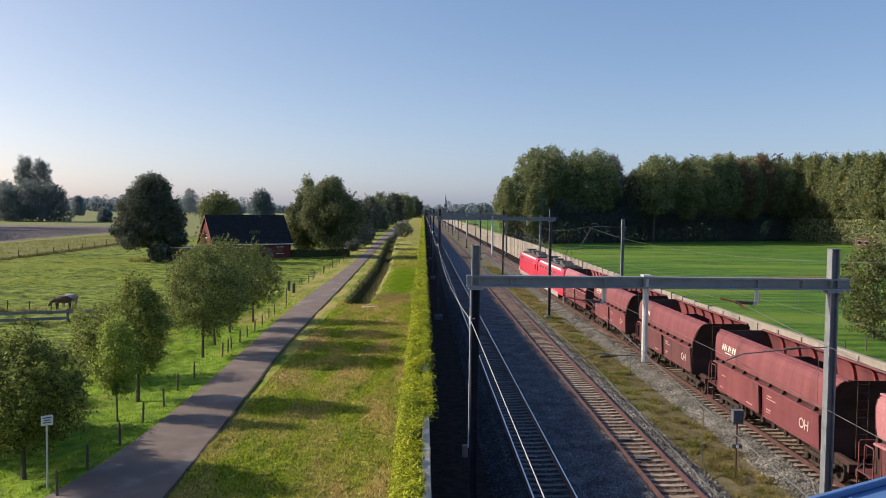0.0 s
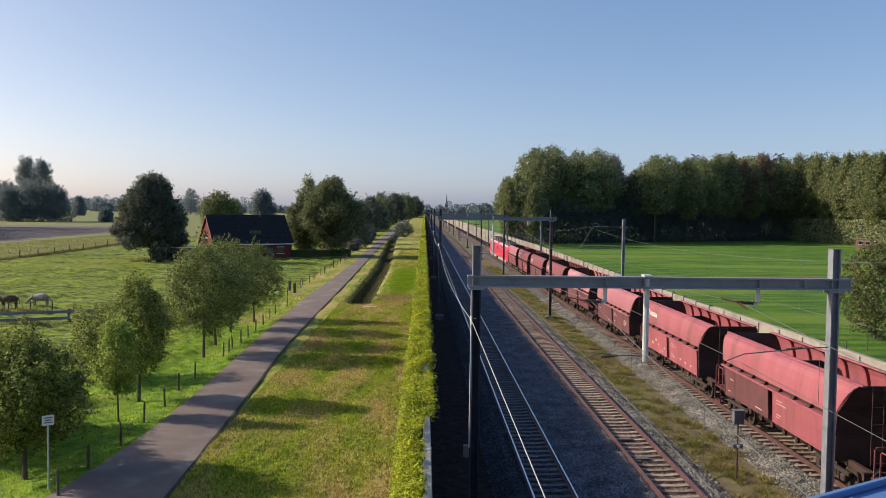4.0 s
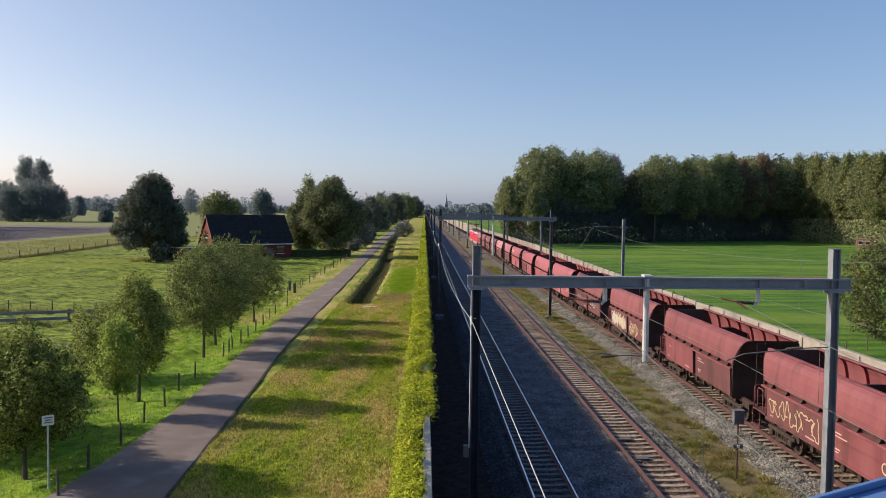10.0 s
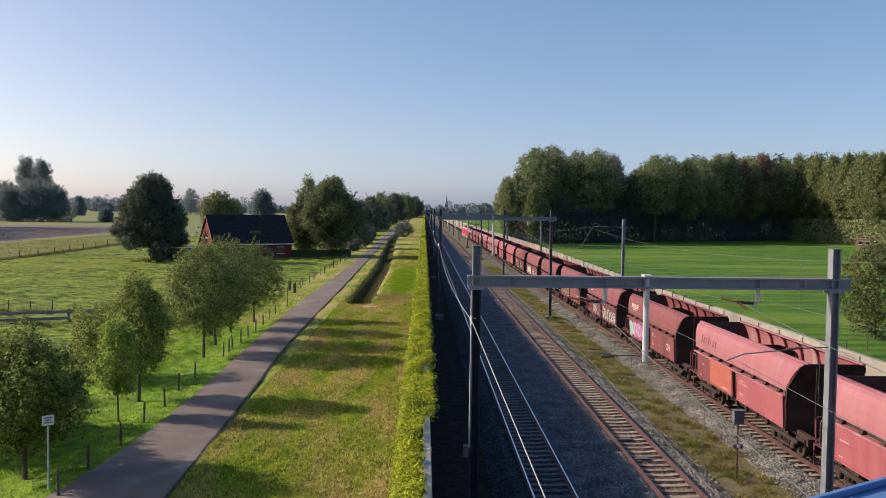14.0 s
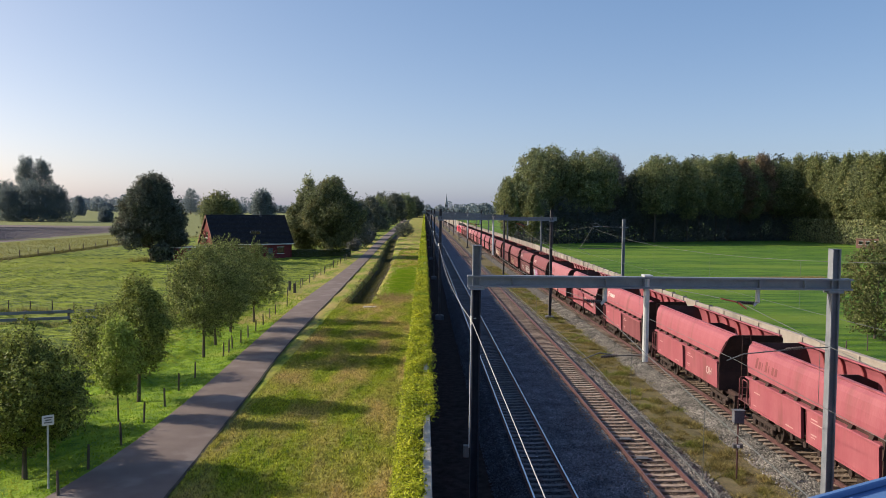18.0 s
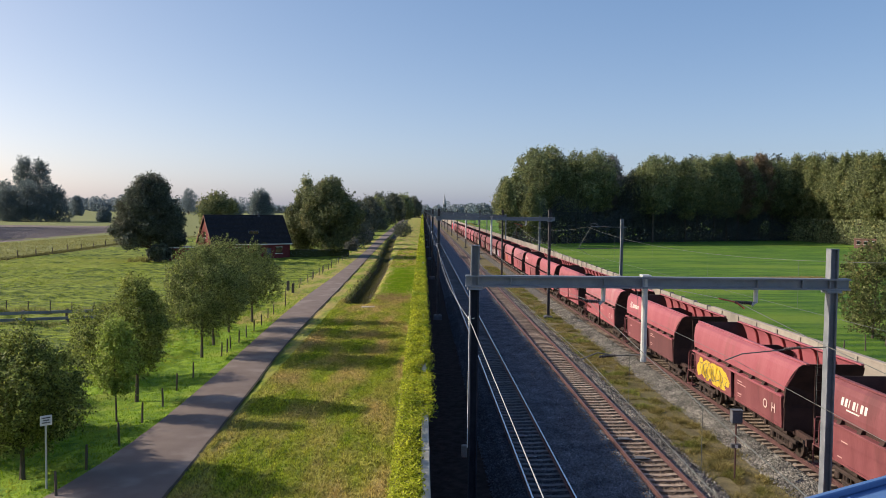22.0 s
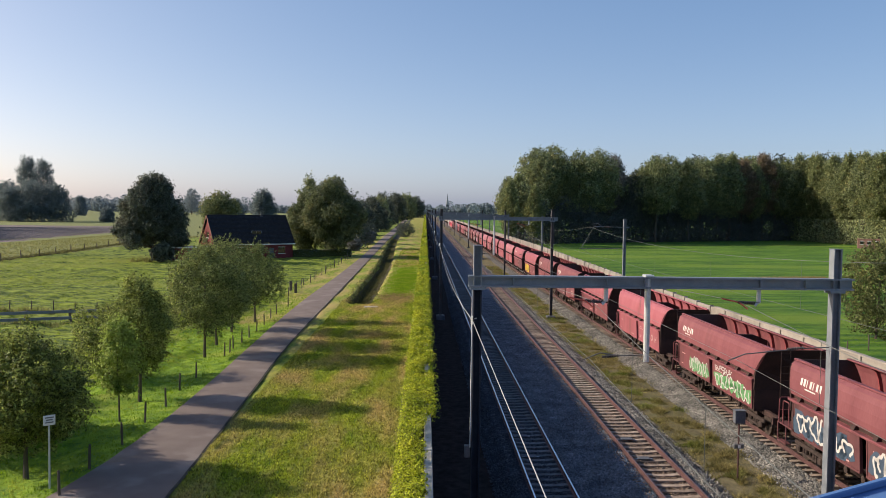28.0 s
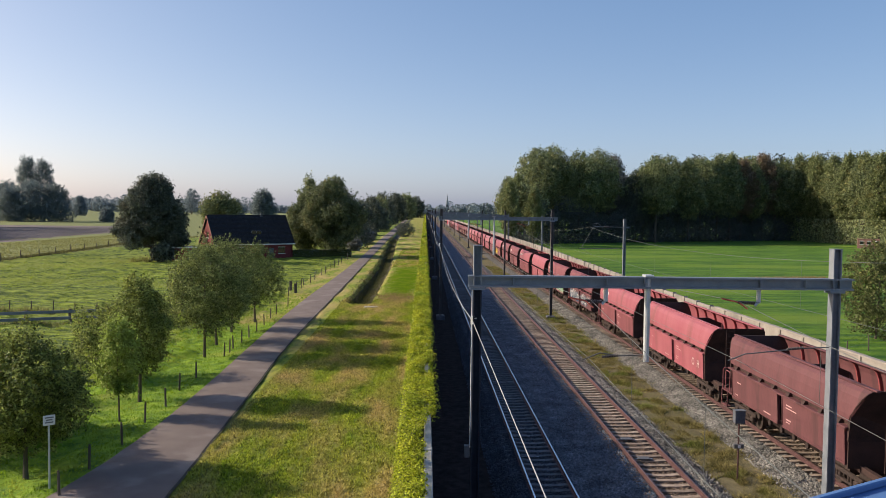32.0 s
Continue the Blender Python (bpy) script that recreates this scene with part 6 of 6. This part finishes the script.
n = 22000
ys = rng.uniform(228, 332, n)
xs = np.interp(ys, (228, 246, 266, 296, 326), (170, 162, 156, 152, 150)) + rng.uniform(-2, 8, n)
zs = GROUND + rng.random(n) ** 1.3 * 9
tagged(new("undergrowth", soup("undergrowth", leaves(rng, np.stack([xs, ys, zs], -1), np.tile((-1, -0.5, 0.4), (n, 1)), 0.36, 0.6), M["leaf_wood"])), "green undergrowth at the sunny edge of the wood", "undergrowth", kind="stuff")

# clumps in the distance to the left
FARLEFT = "distant field trees"
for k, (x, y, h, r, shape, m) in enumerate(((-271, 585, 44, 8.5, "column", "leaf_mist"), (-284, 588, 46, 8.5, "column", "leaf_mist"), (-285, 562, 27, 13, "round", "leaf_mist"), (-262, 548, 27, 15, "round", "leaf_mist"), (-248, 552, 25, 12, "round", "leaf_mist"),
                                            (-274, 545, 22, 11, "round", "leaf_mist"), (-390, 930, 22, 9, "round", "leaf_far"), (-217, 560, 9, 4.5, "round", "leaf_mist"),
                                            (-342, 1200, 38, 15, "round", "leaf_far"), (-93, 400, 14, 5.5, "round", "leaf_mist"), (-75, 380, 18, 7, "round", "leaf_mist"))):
    build_tree("field_tree", "dense tree in distant fields, haze in its leaf colour", 120 + k, h, r, 0.0, m, 24000, 0.36, 0.5, "dome" if shape == "round" else shape, 26, pose(x, y, GROUND), FARLEFT, tufts=24, wild=True)


def far_woods():
    """Low ragged lines of trees at the horizon."""
    rng = np.random.default_rng(77)
    cs, os_ = [], []
    lines = [(-2200, -800, 2300, 34), (-1500, -420, 2000, 26), (-1100, -480, 2600, 42), (-420, 160, 1900, 24), (-180, 300, 2500, 27), (100, 900, 1700, 28), (-3400, -1500, 3000, 40), (-800, -440, 1800, 28)]
    for x0, x1, y, h in lines:
        x = x0
        while x < x1:
            w = rng.uniform(9, 22)
            hh = h * rng.uniform(0.55, 1.1) * (1.35 if rng.random() < 0.08 else 1)
            n = 220
            d = rng.normal(size=(n, 3))
            d /= np.linalg.norm(d, axis=1, keepdims=True)
            cs.append(np.array([x, y + rng.uniform(-25, 25), hh * 0.5 + GROUND]) + d * np.array([w * 0.75, w * 0.75, hh * 0.52]))
            os_.append(d)
            x += w * rng.uniform(0.6, 1.1)
    c, o = np.concatenate(cs), np.concatenate(os_)
    tagged(new("far_woods", soup("far_woods", leaves(rng, c, o, 2.3, 0.8), M["leaf_far"])), "ragged lines of trees at the flat horizon, haze in their colour", "woods", kind="stuff")


far_woods()


# ---- farmhouse ----
def build_house():
    h = thing("farmhouse", "red-brick farmhouse with a steep dark tiled roof", "house", pose(-42.5, 164.9, GROUND, 0, 0, 33.7))
    L, D, E_, RZ = 17.6, 9.2, 3.2, 8.75
    part("front_wall", boxed(0.3, L - 0.3, 0.35, 0.65, 0, E_), M["brick"], h)
    part("rear_wall", boxed(0.3, L - 0.3, D - 0.65, D - 0.35, 0, E_), M["brick"], h)
    for x in (0.3, L - 0.6):
        bm = bmesh.new()
        a = [bm.verts.new((x, yy, zz)) for yy, zz in ((0.35, 0), (D - 0.35, 0), (D - 0.35, E_), (D / 2, RZ - 0.25), (0.35, E_))]
        b = [bm.verts.new(v.co + Vector((0.3, 0, 0))) for v in a]
        bm.faces.new(a), bm.faces.new(b[::-1])
        for i in range(5):
            bm.faces.new((a[i], b[i], b[(i + 1) % 5], a[(i + 1) % 5]))
        bmesh.ops.recalc_face_normals(bm, faces=bm.faces)
        g = part("gable_wall", bm, M["brick"], h)
        w = part("window", boxed(x - 0.02 if x < 1 else x + 0.28, x + 0.02 if x < 1 else x + 0.32, D / 2 - 0.6, D / 2 + 0.6, 4.3, 5.5), M["glass_dark"], h)
        part("window_frame", boxed(x - 0.05, x + 0.35, D / 2 - 0.7, D / 2 + 0.7, 4.2, 4.32), M["white_trim"], w)
    for y0, y1 in ((-0.15, D / 2), (D + 0.15, D / 2)):
        bm = bmesh.new()
        v = [bm.verts.new(c) for c in ((0, y0, E_ - 0.25), (L, y0, E_ - 0.25), (L, y1, RZ), (0, y1, RZ))]
        w = [bm.verts.new(c.co + Vector((0, 0, 0.22))) for c in v]
        bm.faces.new(v), bm.faces.new(w[::-1])
        for i in range(4):
            bm.faces.new((v[i], v[(i + 1) % 4], w[(i + 1) % 4], w[i]))
        bmesh.ops.recalc_face_normals(bm, faces=bm.faces)
        r = part("roof", bm, M["roof_tile"], h)
        if y0 < 0:
            n = 22
            for k in range(n):
                t = (k + 0.5) / n
                yy, zz = y0 + (y1 - y0) * t, E_ - 0.03 + (RZ - E_ + 0.25) * t
                part("tile_course", boxed(0.02, L - 0.02, yy - 0.03, yy + 0.12, zz - 0.06, zz + 0.1), M["roof_tile"], r)
            s = part("skylight", boxed(8.5, 10.7, 1.45, 1.65, 4.75, 5.75), M["galvanised"], r)
            for k in range(2):
                part("pane", boxed(8.56 + k * 1.06, 9.56 + k * 1.06, 1.4, 1.44, 4.85, 5.7), M["glass_dark"], s)
    part("ridge_cap", tubed([(0, D / 2, RZ + 0.2), (L, D / 2, RZ + 0.2)], 0.13, 8), M["roof_tile"], h)
    part("gutter", boxed(0, L, -0.28, -0.12, E_ - 0.3, E_ - 0.12), M["white_trim"], h)
    for y0, y1 in ((-0.15, D / 2), (D + 0.15, D / 2)):
        bm = bmesh.new()
        v = [bm.verts.new(c) for c in ((-0.06, y0, E_ - 0.3), (-0.06, y1, RZ - 0.1), (-0.06, y1, RZ + 0.24), (-0.06, y0, E_ + 0.02))]
        w = [bm.verts.new(c.co + Vector((0.07, 0, 0))) for c in v]
        bm.faces.new(v), bm.faces.new(w[::-1])
        for i in range(4):
            bm.faces.new((v[i], w[i], w[(i + 1) % 4], v[(i + 1) % 4]))
        bmesh.ops.recalc_face_normals(bm, faces=bm.faces)
        part("bargeboard", bm, M["brick_pale"], h)
    c = part("chimney", boxed(11.7, 12.15, D / 2 - 0.25, D / 2 + 0.25, RZ - 0.4, RZ + 0.5), M["slate"], h)
    part("chimney_pot", tubed([(11.92, D / 2, RZ + 0.5), (11.92, D / 2, RZ + 0.8)], 0.12, 8), M["slate"], c)
    for x in (2.0, 5.0, 9.0, 14.0):
        w = part("window", boxed(x, x + 1.5, 0.31, 0.36, 1.0, 2.3), M["glass_dark"], h)
        part("window_frame", boxed(x - 0.08, x + 1.58, 0.3, 0.34, 2.3, 2.4), M["white_trim"], w)
        part("window_sill", boxed(x - 0.1, x + 1.6, 0.22, 0.34, 0.9, 1.0), M["white_trim"], w)
    part("front_door", boxed(12.0, 13.0, 0.3, 0.36, 0, 2.15), M["slate"], h)
    a = thing("garage", "low flat-roofed brick annex with a white roof edge", "garage", pose(-42.5, 164.9, GROUND, 0, 0, 33.7))
    part("wall", boxed(-9.6, 0.2, 1.0, 6.5, 0, 2.5), M["brick"], a)
    part("roof", boxed(-9.8, 0.25, 0.8, 6.7, 2.5, 2.62), M["slate"], a)
    part("fascia", boxed(-9.83, 0.25, 0.74, 0.8, 2.4, 2.66), M["white_trim"], a)
    part("garage_door", boxed(-5.0, -2.4, 0.95, 1.0, 0, 2.1), M["slate"], a)
    part("window", boxed(-8.4, -6.9, 0.96, 1.0, 1.0, 2.0), M["glass_dark"], a)
    g = thing("greenhouse", "small greenhouse with a pale roof behind the farmhouse", "greenhouse", pose(-37.0, 200, GROUND, 0, 0, 20))
    part("wall", boxed(-3, 3, -2, 2, 0, 6.2), M["white_trim"], g)
    part("roof", prism(bmesh.new(), ((-3.2, 6.2), (3.2, 6.2), (0, 8.4)), -2.2, 2.2), M["sign_post"], g)
    # clipped hedge in front of the yard
    rng = np.random.default_rng(4)
    hd = thing("garden_hedge", "dark clipped garden hedge round the yard", "hedge", pose(-30.5, 176, GROUND, 0, 0, 20))
    part("woody_core", boxed(0, 15, -0.5, 0.5, -0.1, 1.5, bevel=0.1), M["ivy_core"], hd)
    n = 5000
    c = np.stack([rng.uniform(-0.1, 15.1, n), rng.choice((-0.55, 0.55), n) * rng.uniform(0.3, 1, n), 1.62 * rng.random(n) ** 0.5], -1)
    tagged(part("foliage", soup("foliage", leaves(rng, c, np.tile((0, -0.6, 0.8), (n, 1)), 0.14, 0.6), M["leaf_dark"]), None, hd), kind="stuff")


build_house()


def build_brick_hut():
    b = thing("brick_hut", "small pale brick building with white windows in the field", "hut", pose(140.2, 254, GROUND, 0, 0, -27))
    part("wall", boxed(-3.1, 3.1, 0, 4, 0, 2.9), M["brick_pale"], b)
    part("roof", boxed(-3.2, 3.2, -0.1, 4.1, 2.9, 3.05), M["brick_pale"], b)
    for x in (-2.4, -0.4, 1.6):
        w = part("window", boxed(x, x + 1.0, -0.04, 0.0, 1.3, 2.3), M["glass_dark"], b)
        part("window_frame", boxed(x - 0.12, x + 1.12, -0.06, -0.02, 2.3, 2.45), M["white_trim"], w)
        part("window_sill", boxed(x - 0.12, x + 1.12, -0.08, -0.02, 1.15, 1.3), M["white_trim"], w)


build_brick_hut()


# ---- fences, posts, sign ----
def build_fences():
    post = mesh_of(rod((0, 0, -0.3), (0, 0, 1.0), (0.055, 0.058, 0.052, 0.056, 0.04), 7), "post", M["post_wood"])

    def fence(label, spots, wires, height=1.0, group="fences", thick=1.0):
        f = thing("wire_fence", label, "fence", pose(0, 0, 0), group)
        rr = random.Random(len(spots))
        for x, y in spots:
            o = part("post", post, None, f)
            o.matrix_basis = pose(x, y, float(ground_height(np.array(x), np.array(y))), rr.uniform(-3, 3), rr.uniform(-3, 3), rr.uniform(0, 90))
            o.scale.x = o.scale.y = thick
            o.scale.z = height * rr.uniform(0.9, 1.08)
        for z in wires:
            part("wire", tubed([(x, y, float(ground_height(np.array(x), np.array(y))) + z * height) for x, y in spots], 0.006, 4), M["wire"], f)

    near = ((-13.0, 29.0), (-13.2, 32.1), (-13.2, 35.6), (-13.5, 39.4), (-13.6, 42.9), (-13.9, 46.3), (-14.1, 50.4), (-14.1, 57.5), (-14.1, 59.1), (-14.3, 61.0), (-14.2, 63.4), (-14.3, 66.5), (-14.4, 70.0),
            (-14.5, 73.8), (-14.8, 78.5), (-14.9, 82.0), (-14.8, 88.4))
    for x, y in near:
        o = new("marker_post", post)
        o.matrix_basis = pose(x, y, float(ground_height(np.array(x), np.array(y))), 0, 2 * math.sin(y), 0)
        tagged(o, "short dark wooden post on the grass verge", "post", "posts along the lane")
    fence("weathered wooden posts with thin wires along the meadow", [(-16.3 + 0.25 * math.sin(y), y) for y in np.arange(99, 180, 4.2)], (0.45, 0.75, 0.95), 1.15)
    fence("dark posts with wires along the field edge", [(-79.0 - (y - 150) * 0.05, y) for y in np.arange(128, 300, 8.5)], (0.5, 0.95), 1.6, thick=2.2)
    fence("thin wooden posts with wire in the pasture", [(-40.5 + k * 2.05, 80.0 + 0.16 * k) for k in range(-8, 9)], (0.5, 0.9), 1.15)
    fence("wooden posts with wire round the green field", [(31.5 + k * 2.8, 59.5 + k * 2.1) for k in range(-1, 9)], (0.5, 0.9), 1.2)
    # stout gate posts
    for x, y, s in ((-16.9, 103.0, 1.35), (-16.0, 101.2, 1.2)):
        g = solid("gate_post", boxed(-0.16, 0.16, -0.16, 0.16, -0.2, 1.0, bevel=0.03), M["post_wood"], "stout weathered wooden gate post", "post", at=pose(x, y, GROUND), group="gate posts")
        g.scale.z = s
    r = thing("rail_fence", "two-rail grey wooden fence in the pasture", "fence", pose(0, 0, 0), "fences")
    a, b = Vector((-58.0, 63.0, GROUND)), Vector((-28.6, 75.0, GROUND))
    for k in range(10):
        p = a.lerp(b, k / 9)
        part("post", boxed(p.x - 0.13, p.x + 0.13, p.y - 0.1, p.y + 0.12, GROUND - 0.2, GROUND + 1.22, bevel=0.02), M["post_wood"], r)
        if k < 9:
            q = a.lerp(b, (k + 1) / 9)
            for z in (1.0, 0.42):
                bm = boxed(0, (q - p).length, -0.19, -0.11, z - 0.13, z + 0.13, bevel=0.01)
                o = part("rail", bm, M["mast_steel"], r)
                o.matrix_basis = pose(p.x, p.y, GROUND, 0, 0, math.degrees(math.atan2(q.y - p.y, q.x - p.x)))


build_fences()


def build_sign():
    s = thing("road_sign", "small white sign with dark lines on a grey pole", "road sign", pose(-13.8, 30.0, GROUND, 0, 0, 38))
    part("pole", tubed([(0, 0, -0.2), (0, 0, 2.72)], 0.038, 10), M["sign_post"], s)
    p = part("panel", boxed(-0.21, 0.21, -0.06, -0.04, 2.36, 2.74, bevel=0.008), M["sign_white"], s)
    for k, w in enumerate((0.15, 0.11, 0.14)):
        part("text_bar", boxed(-w, w, -0.066, -0.058, 2.63 - k * 0.09, 2.67 - k * 0.09), M["steel_dark"], p)
    part("bracket", boxed(-0.08, 0.08, -0.045, 0.045, 2.5, 2.54), M["galvanised"], s)
    c = solid("culvert_slab", boxed(-0.7, 0.7, -0.4, 0.4, -0.1, 0.08, bevel=0.03), M["concrete"], "flat pale concrete slab at the head of the ditch", "slab", at=pose(-5.7, 87.0, GROUND, 0, 0, 12))


build_sign()


def build_church():
    c = thing("church", "distant church with a thin pointed spire", "church", pose(62, 2300, GROUND))
    part("tower", boxed(-4, 4, -4, 4, 0, 28), M["slate"], c)
    bm = bmesh.new()
    bmesh.ops.create_cone(bm, cap_ends=True, segments=8, radius1=4.5, radius2=0.1, depth=30, matrix=Matrix.Translation((0, 0, 43)))
    # Spire in the paler mast grey: distance haze put into its colour.
    part("spire", bm, M["galvanised"], c)
    part("nave", boxed(-7, 7, 4, 34, 0, 15), M["brick"], c)
    part("nave_roof", prism(bmesh.new(), ((-7.5, 15), (7.5, 15), (0, 23)), 3.5, 34.5), M["slate"], c)


build_church()


# ---- cattle ----
def build_cow(label, coat, patch):
    w = thing("cow", label, "cow", pose(-40, 84, GROUND), "cattle in the pasture")
    part("body", rod((-0.85, 0, 1.02), (0.8, 0, 1.0), (0.12, 0.3, 0.36, 0.37, 0.36, 0.33, 0.16), 12), M[coat], w)
    part("patch", rod((-0.35, 0, 1.07), (0.35, 0, 1.07), (0.33, 0.372, 0.375, 0.34), 12), M[patch], w)
    part("neck", rod((-0.7, 0, 1.08), (-1.2, 0, 0.78), (0.26, 0.2, 0.14), 10), M[coat], w)
    h = part("head", rod((-1.12, 0, 0.84), (-1.42, 0, 0.4), (0.12, 0.15, 0.12, 0.09), 10), M[coat], w)
    for y in (-0.18, 0.18):
        part("ear", rod((-1.1, y * 0.6, 0.86), (-1.06, y * 1.4, 0.88), (0.05, 0.06, 0.02), 6), M[coat], h)
    for x in (-0.6, 0.62):
        for y in (-0.2, 0.2):
            part("leg", rod((x, y, 0.9), (x + 0.03, y, 0.0), (0.13, 0.09, 0.06, 0.06), 8), M[coat], w)
    part("tail", tubed([(0.82, 0, 1.2), (0.95, 0, 0.9), (0.93, 0, 0.5)], 0.03, 6), M[coat], w)
    return w


COWS = (build_cow("pale grey-brown cow grazing in the pasture", "cow_grey", "cow_pale"), build_cow("dark brown cow grazing in the pasture", "cow_brown", "cow_brown"))
COW_WAYS = (((0, -36.4, 84.5), (3, -38.6, 84.5), (6, -41.3, 84.5), (9, -44.2, 84.4), (13, -48.0, 84), (32, -62.0, 82)), ((0, -36.2, 82.6), (3, -40.3, 82.8), (6, -44.8, 82.8), (9, -49.0, 82.6), (13, -54.0, 82), (32, -72.0, 80)))


build_stones()
build_grass()


motions()
